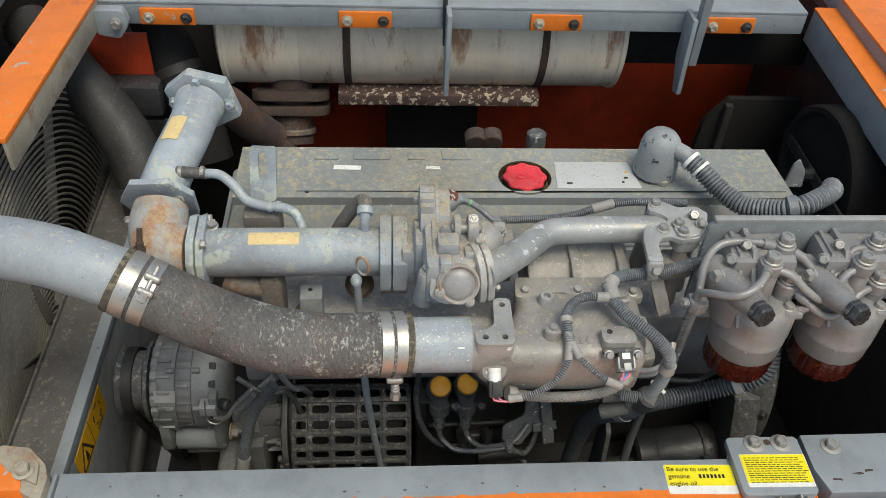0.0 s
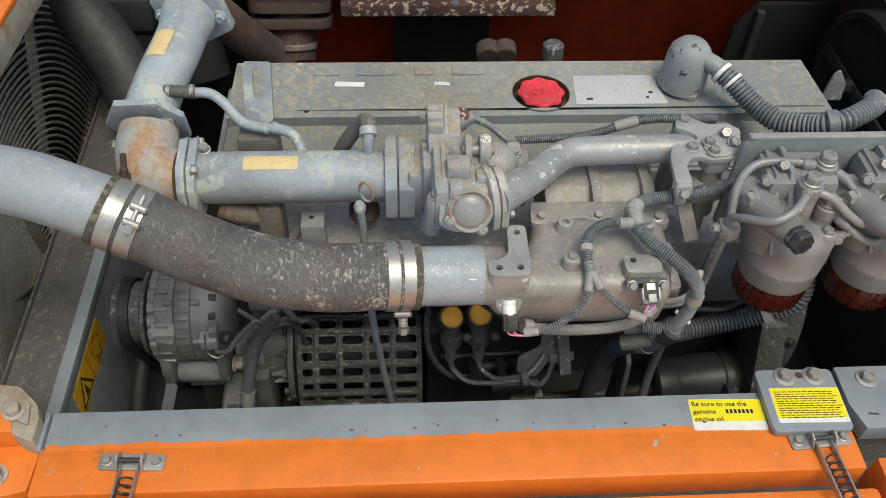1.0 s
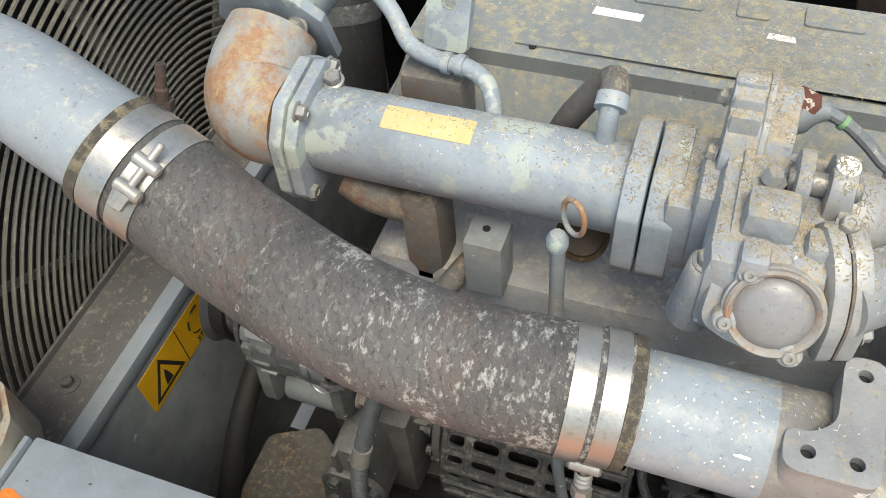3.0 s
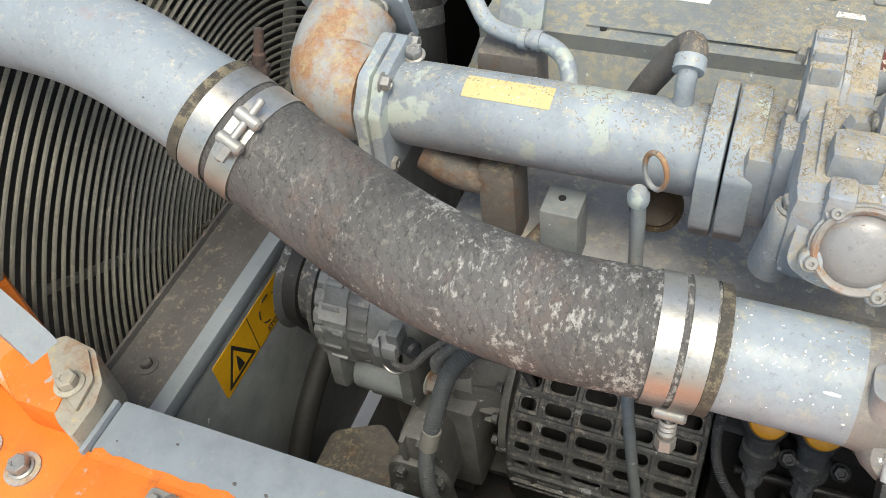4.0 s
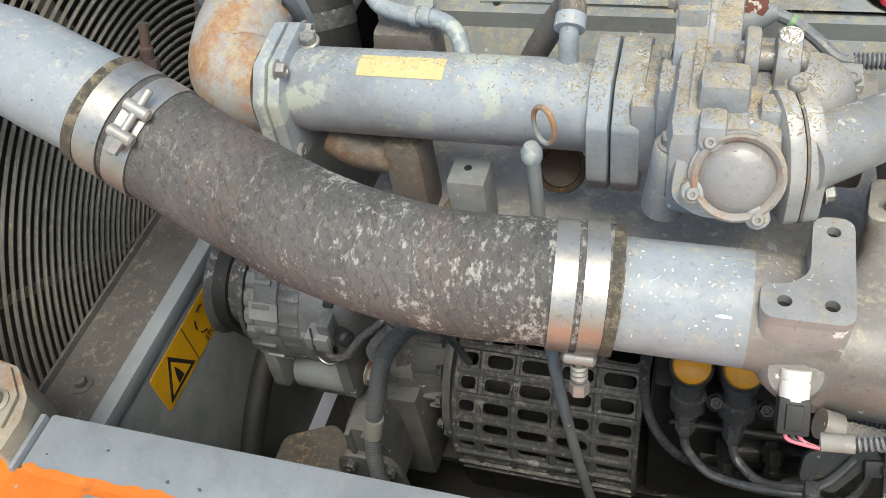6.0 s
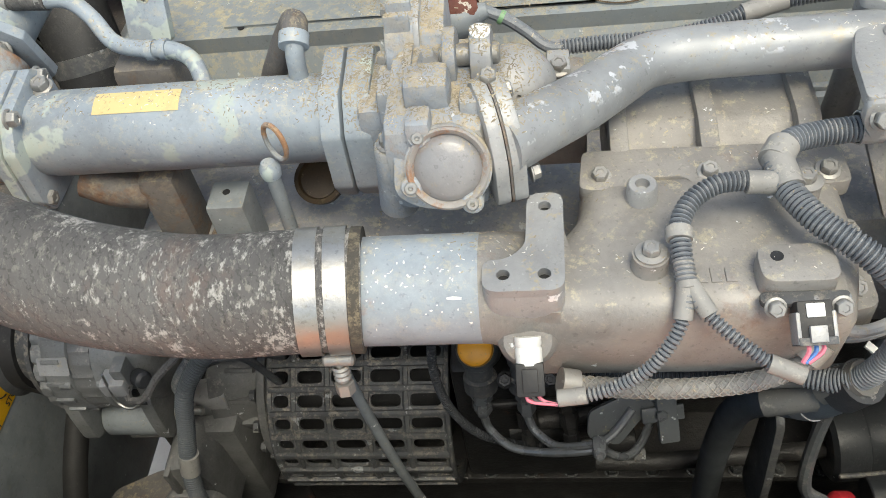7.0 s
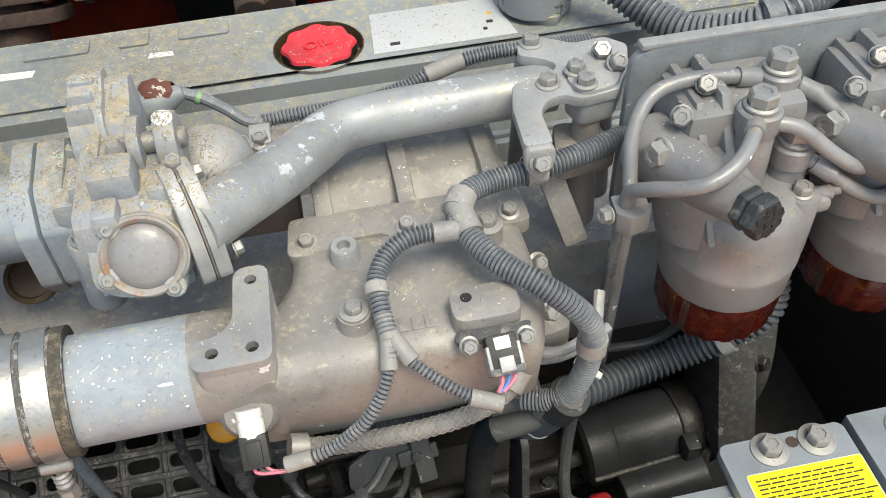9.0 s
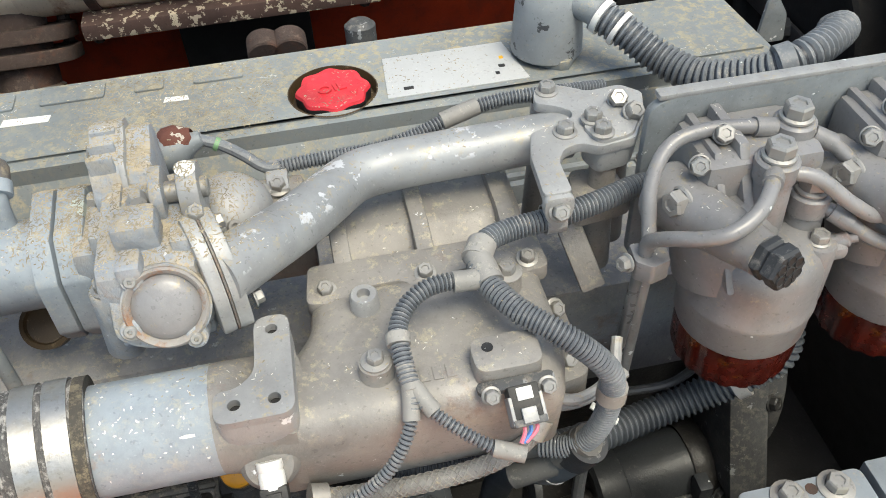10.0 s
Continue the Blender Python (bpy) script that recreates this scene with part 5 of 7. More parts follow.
# ---- EGR valve and crossover pipe ----
def egr_valve():
    t = thing("egr_valve", (-0.04, -0.33, 2.02), "cast valve body caked with dry debris, round front cap", "valve")
    n = V(0.03, -0.86, 0.5).normalized()
    c = V(-0.032, -0.386, 2.082)
    part("body", box((-0.086, -0.372, 2.018), (0.0, -0.245, 2.108), 0.018), EGRMAT, t)
    part("cap_housing", lathe([(0.04, -0.06), (0.037, -0.02), (0.0345, -0.012), (0.0345, -0.004), (0.03, -0.004)], c, n, 40), EGRMAT, t)
    part("cap_rim", lathe([(0.0325, -0.006), (0.0328, 0.001), (0.031, 0.003), (0.0285, 0.001), (0.0265, -0.003)], c, n, 40), CAPRIM, t, "rust-edged cap rim")
    part("cap_dome", lathe([(0.0275, -0.004), (0.0255, -0.0005), (0.022, 0.0018), (0.0205, 0.0028), (0.012, 0.0045), (0, 0.0052)], c, n, 40), FILTERMAT, t, "round domed grey cap")
    mm = aim(c, n)
    for a, b in ((-0.021, 0.026), (0.017, -0.029), (-0.030, -0.013)):
        part("screw_ear", lathe([(0.0095, -0.03), (0.009, -0.002), (0.0075, 0.0), (0, 0.0)], mm @ V(a, b, 0), n, 16), EGRMAT, t)
        part("cap_screw", lathe([(0.0052, 0.0), (0.0052, 0.003), (0.0042, 0.0042), (0.002, 0.0042), (0.0015, 0.002), (0, 0.002)], mm @ V(a, b, 0), n, 14), ZINC, t)
    part("bolt_column", lathe([(0.018, -0.075), (0.015, -0.03), (0.0135, -0.002), (0.012, 0.0), (0, 0.0)], (-0.081, -0.352, 2.080), (0.05, -0.1, 1), 20), EGRMAT, t)
    bolt(t, (-0.081, -0.352, 2.081), (0, -0.1, 1), 0.0145, flange=1.4)
    part("lower_skirt", slab(roundpoly([(-0.056, -0.024), (-0.03, -0.038), (0.012, -0.036), (0.02, -0.012), (-0.03, 0.02), (-0.052, 0.02)], 0.012), -0.05, -0.014, 0.008, mm @ Matrix.Translation((0.008, 0, 0))), EGRMAT, t)
    part("saddle_lug", box((-0.066, -0.345, 2.085), (-0.029, -0.312, 2.131), 0.008), EGRMAT, t)
    part("small_boss", box((-0.063, -0.375, 2.08), (-0.043, -0.35, 2.118), 0.005), EGRMAT, t)
    part("small_boss", box((-0.022, -0.352, 2.085), (-0.006, -0.33, 2.118), 0.005), EGRMAT, t)
    lobe = roundpoly([(-0.268, 2.02), (-0.268, 2.098), (-0.252, 2.124), (-0.222, 2.128), (-0.204, 2.136), (-0.186, 2.128), (-0.186, 2.02)], 0.006)
    part("motor_case", slab(lobe, -0.09, -0.062, 0.006, axis="x"), EGRMAT, t)
    part("motor_case", slab([(y * 0.92 - 0.019, z - 0.006) for y, z in lobe], -0.061, -0.038, 0.005, axis="x"), EGRMAT, t, "debris-crusted inner half")
    part("cover_plate", slab([(y * 0.95 - 0.012, z + 0.002) for y, z in lobe], -0.064, -0.059, 0.001, axis="x"), CASTLIGHT, t)
    for y in (-0.252, -0.232, -0.212):
        part("cooling_rib", box((-0.088, y - 0.003, 2.1), (-0.066, y + 0.003, 2.135), 0.002), EGRMAT, t)
    part("cap_nut", lathe([(0, 0), (0.009, 0), (0.009, 0.011), (0.007, 0.014), (0, 0.014)], (-0.05, -0.285, 2.112), (0.2, -0.9, 0.3), 6), CASTLIGHT, t)
    part("web_rib", slab([(-0.37, 2.03), (-0.365, 2.1), (-0.33, 2.112), (-0.26, 2.112), (-0.26, 2.03)], -0.072, -0.064, 0.002, axis="x"), EGRMAT, t)
    part("web_rib", slab([(-0.35, 2.03), (-0.345, 2.11), (-0.30, 2.118), (-0.26, 2.105), (-0.26, 2.03)], -0.004, 0.003, 0.002, axis="x"), EGRMAT, t)
    for y, z in ((-0.25, 2.09), (-0.2, 2.105), (-0.2, 2.05)):
        bolt(t, (-0.092, y, z), (-1, 0, 0.2), 0.011)
    part("motor_foot", box((-0.10, -0.30, 2.0), (-0.055, -0.235, 2.09), 0.012), EGRMAT, t)
    part("neck_block", box((-0.122, -0.292, 1.985), (-0.085, -0.20, 2.066), 0.012), EGRMAT, t)
    ear = roundpoly([(-0.312, 2.08), (-0.312, 2.118), (-0.300, 2.136), (-0.276, 2.138), (-0.262, 2.122), (-0.26, 2.08)], 0.012)
    part("clevis_ear", slab(ear, -0.036, -0.025, 0.003, axis="x"), EGRMAT, t)
    part("clevis_ear", slab(ear, -0.014, 0.004, 0.004, axis="x"), CASTLIGHT, t, "ear with white paint remains")
    part("clevis_pin", drum((-0.04, -0.288, 2.116), (1, 0, 0), 0.009, 0.05), ZINC, t)
    part("worn_tip", lathe([(0.0085, 0), (0.0085, 0.002), (0.006, 0.003), (0, 0.003)], (-0.005, -0.288, 2.1365), (0.1, -0.2, 1), 16), WHITE, t, "bare white tip")
    part("rear_elbow", lathe([(0.040, -0.05), (0.039, -0.012), (0.0365, 0.006), (0.031, 0.018), (0.021, 0.0265), (0.010, 0.0305), (0, 0.0315)], (0.02, -0.258, 2.06), (0.42, -0.12, 0.8), 32), CASTLIGHT, t, "smooth domed rear elbow")
    for p in ((0.021, -0.292, 2.071), (0.038, -0.278, 2.066)):
        part("set_screw", lathe([(0.006, -0.004), (0.006, 0.005), (0.003, 0.005), (0.0025, 0.002), (0, 0.002)], p, (0.4, -0.75, 0.5), 12), ZINC, t)
    turn = Matrix.Translation((0.006, -0.35, 2.08)) @ pose(0, 0, 0, 0, 0, 18)
    plate = roundpoly([(-0.036, -0.044), (-0.008, -0.05), (0.034, -0.032), (0.042, 0.018), (0.026, 0.045), (-0.002, 0.042), (-0.022, 0.026), (-0.034, 0.0)], 0.010)
    part("outlet_flange", slab(plate, -0.013, -0.001, 0.003, turn, axis="x"), CASTLIGHT, t)
    part("gasket", slab([(y * 1.005, z * 1.005) for y, z in plate], -0.001, 0.0008, 0, turn, axis="x"), BROWNCAST, t, "thin brown gasket edge")
    part("outlet_flange", slab(plate, 0.0008, 0.0135, 0.003, turn, axis="x"), CASTLIGHT, t)
    for p in ((0.02, -0.018, -0.03), (0.014, 0.03, 0.02)):
        bolt(t, tuple(turn @ V(*p)), (0.95, 0.3, 0.05), 0.012)
    bolt(t, (0.001, -0.33, 2.122), (0.1, -0.3, 1), 0.012)
    for p in ((0.04, -0.203, 2.03), (0.059, -0.197, 2.028)):
        bolt(t, p, (0, -0.25, 1), 0.0145, flange=1.5)
    part("tie_strap", box((0.048, -0.205, 2.02), (0.07, -0.155, 2.032), 0.003), CASTLIGHT, t)
    part("mount", box((0.01, -0.23, 1.93), (0.085, -0.17, 2.022), 0.008), CAST, t)
    s = thing("valve_sensor", (-0.03, -0.14, 2.06), "grey sensor plug with flaking rust-red paint", "sensor")
    part("body", lathe([(0.0, 0), (0.020, 0.0), (0.021, 0.012), (0.018, 0.03), (0.011, 0.038), (0.007, 0.05), (0, 0.05)], (-0.055, -0.15, 2.052), (0.95, 0.05, 0.25), 18), GREY, s)
    part("rust_crust", lathe([(0.0175, 0.012), (0.0195, 0.016), (0.0185, 0.028), (0.0135, 0.036), (0.009, 0.042)], (-0.055, -0.147, 2.0555), (0.95, 0.05, 0.25), 18), REDRUST, s, "flaking rust-red paint")
    part("cable", sweep([(-0.01, -0.146, 2.063), (0.01, -0.15, 2.055), (0.03, -0.157, 2.043), (0.048, -0.168, 2.033), (0.066, -0.168, 2.03)], 0.0058, 10), CONDUIT, s)
    part("cable_ring", sweep([(0.004, -0.149, 2.0575), (0.008, -0.150, 2.0555)], 0.0072, 12, 0.002), GREENMARK, s, "green cable marker ring")


REDRUST = shade("flaking_rust_red_paint", (0.13, 0.045, 0.03), 0.8, chips=0.6, chip_col=(0.5, 0.45, 0.38), chip_scale=90, bump=0.8)
CAPRIM = shade("rust_stained_rim", (0.3, 0.28, 0.26), 0.6, rust=0.55, rust_col=(0.2, 0.1, 0.05), rust_scale=40, dust=0.5, bump=0.6)
GREENMARK = shade("green_marker", (0.2, 0.36, 0.18), 0.5)
egr_valve()


def crossover():
    t = thing("crossover_pipe", (0.18, -0.25, 2.03), "grey steel crossover pipe with scraped white paint", "pipe")
    part("pipe", sweep([(0.008, -0.362, 2.082), (0.035, -0.338, 2.078), (0.075, -0.298, 2.068), (0.108, -0.262, 2.062), (0.132, -0.24, 2.06), (0.162, -0.231, 2.059), (0.21, -0.229, 2.06), (0.27, -0.229, 2.061), (0.345, -0.229, 2.063)], lambda u: 0.0265 - 0.0025 * min(1, u * 2), 28), PIPEPAINT, t)
    b = thing("pipe_bracket", (0.34, -0.27, 2.05), "grey cast spider bracket with several bolts", "bracket")
    out = roundpoly([(0.314, -0.214), (0.318, -0.196), (0.332, -0.184), (0.352, -0.194), (0.37, -0.207), (0.403, -0.204), (0.42, -0.222), (0.409, -0.255), (0.388, -0.289), (0.352, -0.294), (0.338, -0.284), (0.321, -0.288),
                     (0.311, -0.303), (0.31, -0.345), (0.284, -0.345), (0.288, -0.29), (0.297, -0.258), (0.325, -0.25), (0.342, -0.244), (0.344, -0.235), (0.334, -0.225)], 0.006)
    part("plate", slab(out, 2.083, 2.094, 0.003), CASTLIGHT, b)
    part("bolt_pad", slab(roundpoly([(0.344, -0.264), (0.353, -0.292), (0.386, -0.287), (0.407, -0.254), (0.416, -0.224), (0.396, -0.212), (0.372, -0.24)], 0.009), 2.06, 2.098, 0.003), CASTLIGHT, b, "raised pad with four bolts")
    part("drop_leg", slab(roundpoly([(0.284, 2.092), (0.311, 2.092), (0.311, 2.072), (0.297, 2.052), (0.284, 2.072)], 0.008), -0.35, -0.34, 0.003, axis="y"), CASTLIGHT, b)
    for x, y in ((0.365, -0.275), (0.328, -0.2), (0.392, -0.24)):
        part("post", lathe([(0.018, 1.93), (0.0135, 2.02), (0.0125, 2.085)], (x, y, 0), (0, 0, 1), 18), CAST, b)
    part("ledge", slab(roundpoly([(0.325, -0.318), (0.385, -0.31), (0.385, -0.255), (0.34, -0.25)], 0.01), 2.02, 2.035, 0.003), CAST, b)
    hole(b, (0.357, -0.297, 2.035), (0, 0, 1), 0.005)
    for p in ((0.331, -0.199, 2.094), (0.328, -0.266, 2.094), (0.357, -0.258, 2.098), (0.359, -0.279, 2.098)):
        bolt(b, p, (0, 0, 1), 0.0145, flange=1.45)
    bolt(b, (0.388, -0.238, 2.1), (-0.1, -0.5, 0.7), 0.0155, flange=1.2)
    bolt(b, (0.394, -0.26, 2.1), (0.2, -0.5, 0.7), 0.0155, flange=1.2)
    bolt(b, (0.297, -0.351, 2.078), (0, -0.8, 0.5), 0.0135)
    part("sleeve_clip", lathe([(0.0125, -0.009), (0.0138, -0.009), (0.0138, 0.009), (0.0125, 0.009)], (0.298, -0.3325, 2.054), (1, 0.05, 0), 20), CASTLIGHT, b)
    part("stay", box((-0.012, -0.006, -0.075), (0.012, 0.006, 0.0), 0.003, Matrix.Translation((0.322, -0.30, 2.02)) @ pose(0, 0, 0, -35, -18, 0)), CAST, b)


crossover()


# ---- fuel filters ----
def fuel_filter():
    t = thing("fuel_filter", (0.478, -0.388, 1.85), "grey cast fuel filter with an amber bowl beneath", "fuel filter", "fuel filters")
    o = (0.474, -0.386, 0)
    slim = lambda u: 0.945
    part("body", lathe([(0.05, 1.938), (0.0625, 1.939), (0.0645, 1.944), (0.065, 1.972), (0.0662, 1.976), (0.0662, 1.982), (0.0645, 1.986), (0.0635, 2.01), (0.0615, 2.026), (0.055, 2.04), (0.042, 2.049), (0, 2.052)], o, (0, 0, 1), 56, slim), FILTERMAT, t)
    ribs = lambda u: 0.95 + 0.03 * (1 if math.cos(math.tau * u * 18) > 0.25 else 0)
    part("bowl", lathe([(0, 1.880), (0.024, 1.880), (0.046, 1.883), (0.0565, 1.890), (0.0595, 1.901), (0.061, 1.94)], o, (0, 0, 1), 108, ribs), AMBER, t, "ribbed translucent amber-red bowl")
    part("drain_plug", lathe([(0, 0), (0.012, 0), (0.012, 0.014), (0, 0.014)], (0.474, -0.386, 1.862), (0, 0, 1), 16), WHITE, t, "white drain plug")
    part("head", lathe([(0.05, -0.03), (0.047, 0.01), (0.04, 0.03), (0.028, 0.045), (0, 0.05)], (0.445, -0.372, 2.035), (-0.25, 0.2, 1), 36), FILTERMAT, t)
    part("mount_arm", box((0.415, -0.375, 2.045), (0.525, -0.298, 2.118), 0.014), FILTERMAT, t)
    part("web", slab([(-0.43, 2.02), (-0.36, 2.128), (-0.30, 2.128), (-0.30, 2.02)], 0.446, 0.456, 0.003, axis="x"), FILTERMAT, t)
    part("web", slab([(-0.43, 2.02), (-0.36, 2.122), (-0.30, 2.122), (-0.30, 2.02)], 0.425, 0.433, 0.003, axis="x"), FILTERMAT, t)
    for (x, y, z), low in (((0.507, -0.34, 2.13), 2.05), ((0.472, -0.379, 2.125), 2.05), ((0.512, -0.381, 2.083), 2.0)):
        post = part("banjo_post", lathe([(0.0195, low), (0.0175, z - 0.03), (0.0165, z - 0.026), (0.0165, z - 0.023), (0.0185, z - 0.021), (0.0185, z - 0.003), (0.0165, z - 0.001), (0, z - 0.001)], (x, y, 0), (0, 0, 1), 24), FILTERMAT, t)
        bolt(t, (x, y, z), (0, 0, 1), 0.0215, flange=1.25, name="banjo_bolt")
    for p, a, w in (((0.414, -0.36, 2.112), 0.0145, (-0.35, -0.75, 0.5)), ((0.44, -0.343, 2.127), 0.0145, (-0.2, -0.7, 0.65)), ((0.397, -0.374, 2.088), 0.0205, (-0.95, -0.3, 0.1)), ((0.53, -0.368, 2.07), 0.022, (0.95, -0.3, 0.1))):
        bolt(t, p, w, a, flange=1.2)
    part("side_lug", lathe([(0.012, 1.96), (0.0165, 1.985), (0.0155, 2.043), (0.014, 2.046), (0, 2.046)], (0.515, -0.41, 0), (0, 0, 1), 20), FILTERMAT, t)
    part("lug_tab", box((0.502, -0.422, 2.03), (0.538, -0.398, 2.044), 0.005), FILTERMAT, t)
    bolt(t, (0.514, -0.409, 2.046), (0, 0, 1), 0.0145, flange=1.3)
    part("air_screw", lathe([(0.007, 0), (0.007, 0.012), (0.0045, 0.014), (0.0045, 0.02), (0, 0.02)], (0.53, -0.408, 2.04), (0.8, -0.3, 0.4), 12), FILTERMAT, t)
    d = V(0.30, -0.86, 0.12).normalized()
    k = V(0.436, -0.446, 2.083)
    part("primer_neck", lathe([(0.030, -0.115), (0.0265, -0.075), (0.022, -0.03), (0.0195, -0.012), (0.0185, -0.008), (0.0185, 0.0), (0, 0.0)], k, d, 28), FILTERMAT, t)
    knob = part("primer_knob", lathe([(0.0175, -0.002), (0.0192, 0.001), (0.0192, 0.006), (0.017, 0.0085), (0.017, 0.0095), (0.0192, 0.012), (0.0192, 0.021), (0.0175, 0.024), (0, 0.024)], k, d, 6), BLACKSLEEVE, t, "black hexagonal primer knob with round recesses", smooth=25)
    m = aim(k + d * 0.0242, d)
    for i in range(7):
        a, r = i * math.tau / 6 + 0.5, 0.0105 if i < 6 else 0.0
        # Ink disc within the rim paints the recess as a dark hollow.
        part("recess", lathe([(0.0043, 0.0), (0.004, 0.0006), (0, 0.0003)], m @ V(r * math.cos(a), r * math.sin(a), 0), d, 12), INK, knob)
        part("recess_rim", lathe([(0.005, 0.0), (0.0048, 0.0012), (0.0043, 0.0012), (0.0042, 0.0)], m @ V(r * math.cos(a), r * math.sin(a), 0), d, 12), BLACKSLEEVE, knob)
    return t


ff = fuel_filter()
copy_thing(ff, Matrix.Translation(LOC[ff] + V(0.156, 0.0, 0)))


def filter_mount():
    t = thing("filter_mount", (0.55, -0.29, 2.0), "grey steel mounting plate behind the fuel filters", "bracket")
    out = roundpoly([(0.392, 1.95), (0.392, 2.128), (0.41, 2.138), (0.82, 2.138), (0.85, 2.11), (0.85, 1.95)], 0.01)
    part("plate", slab(out, -0.298, -0.288, 0.002, axis="y"), GREY, t)
    part("top_lip", box((0.40, -0.298, 2.136), (0.82, -0.285, 2.142), 0.002), CASTLIGHT, t, "paler top edge")
    p = thing("fuel_lines", (0.45, -0.36, 2.0), "bent grey steel fuel lines between the filters", "fuel line")
    lines = ([(0.505, -0.342, 2.118), (0.475, -0.338, 2.125), (0.43, -0.335, 2.128), (0.395, -0.34, 2.122), (0.375, -0.356, 2.10), (0.369, -0.375, 2.07), (0.367, -0.388, 2.04), (0.372, -0.375, 1.92), (0.382, -0.35, 1.76)],
             [(0.470, -0.381, 2.114), (0.458, -0.40, 2.118), (0.442, -0.42, 2.116), (0.425, -0.432, 2.111), (0.405, -0.437, 2.105), (0.386, -0.428, 2.096), (0.372, -0.412, 2.085), (0.362, -0.395, 2.068), (0.362, -0.392, 2.05)],
             [(0.361, -0.39, 2.05), (0.36, -0.385, 1.98), (0.365, -0.365, 1.86), (0.372, -0.345, 1.74)],
             [(0.51, -0.342, 2.117), (0.535, -0.352, 2.11), (0.562, -0.372, 2.088), (0.588, -0.377, 2.083), (0.606, -0.362, 2.10), (0.626, -0.346, 2.118), (0.66, -0.342, 2.118)],
             [(0.475, -0.381, 2.11), (0.505, -0.392, 2.105), (0.535, -0.405, 2.082), (0.56, -0.412, 2.068), (0.582, -0.404, 2.075), (0.598, -0.39, 2.10), (0.626, -0.381, 2.113)],
             [(0.515, -0.382, 2.07), (0.535, -0.40, 2.062), (0.56, -0.418, 2.046), (0.585, -0.424, 2.04), (0.61, -0.412, 2.05), (0.635, -0.396, 2.066), (0.668, -0.382, 2.071)])
    for k, q in enumerate(lines):
        part("line", sweep(q, 0.0056 if k == 2 else 0.0066, 12), LINES if k == 2 else FILTERMAT, p)
    for a, b in (((0.489, -0.339, 2.122), (0.47, -0.338, 2.1255)), ((0.466, -0.388, 2.116), (0.456, -0.403, 2.118)), ((0.523, -0.3465, 2.114), (0.54, -0.355, 2.107)), ((0.528, -0.394, 2.065), (0.542, -0.406, 2.058))):
        part("collar", sweep([a, (Vector(a) + Vector(b)) / 2, b], 0.0086, 14, 0.004), FILTERMAT, p)
    part("line_clamp", slab(roundpoly([(0.35, -0.40), (0.362, -0.41), (0.38, -0.405), (0.382, -0.38), (0.352, -0.378)], 0.003), 2.03, 2.052, 0.002), FILTERMAT, p)
    bolt(p, (0.346, -0.393, 2.045), (-0.9, -0.3, 0.2), 0.012)
    a = thing("return_line", (0.4, -0.34, 1.78), "thin steel return line under the filters", "fuel line")
    part("line", sweep([(0.30, -0.40, 1.86), (0.34, -0.375, 1.83), (0.39, -0.36, 1.80), (0.44, -0.36, 1.80), (0.47, -0.37, 1.85)], 0.005, 10), DARK, a)
    c = thing("cable_tie", (0.425, -0.298, 1.72), "pale loose cable tie end", "cable tie")
    part("strap", box((-0.004, -0.016, -0.0015), (0.004, 0.016, 0.0015), 0.0005, pose(0.345, -0.40, 1.83, 20, 0, 50)), WHITE, c)


filter_mount()


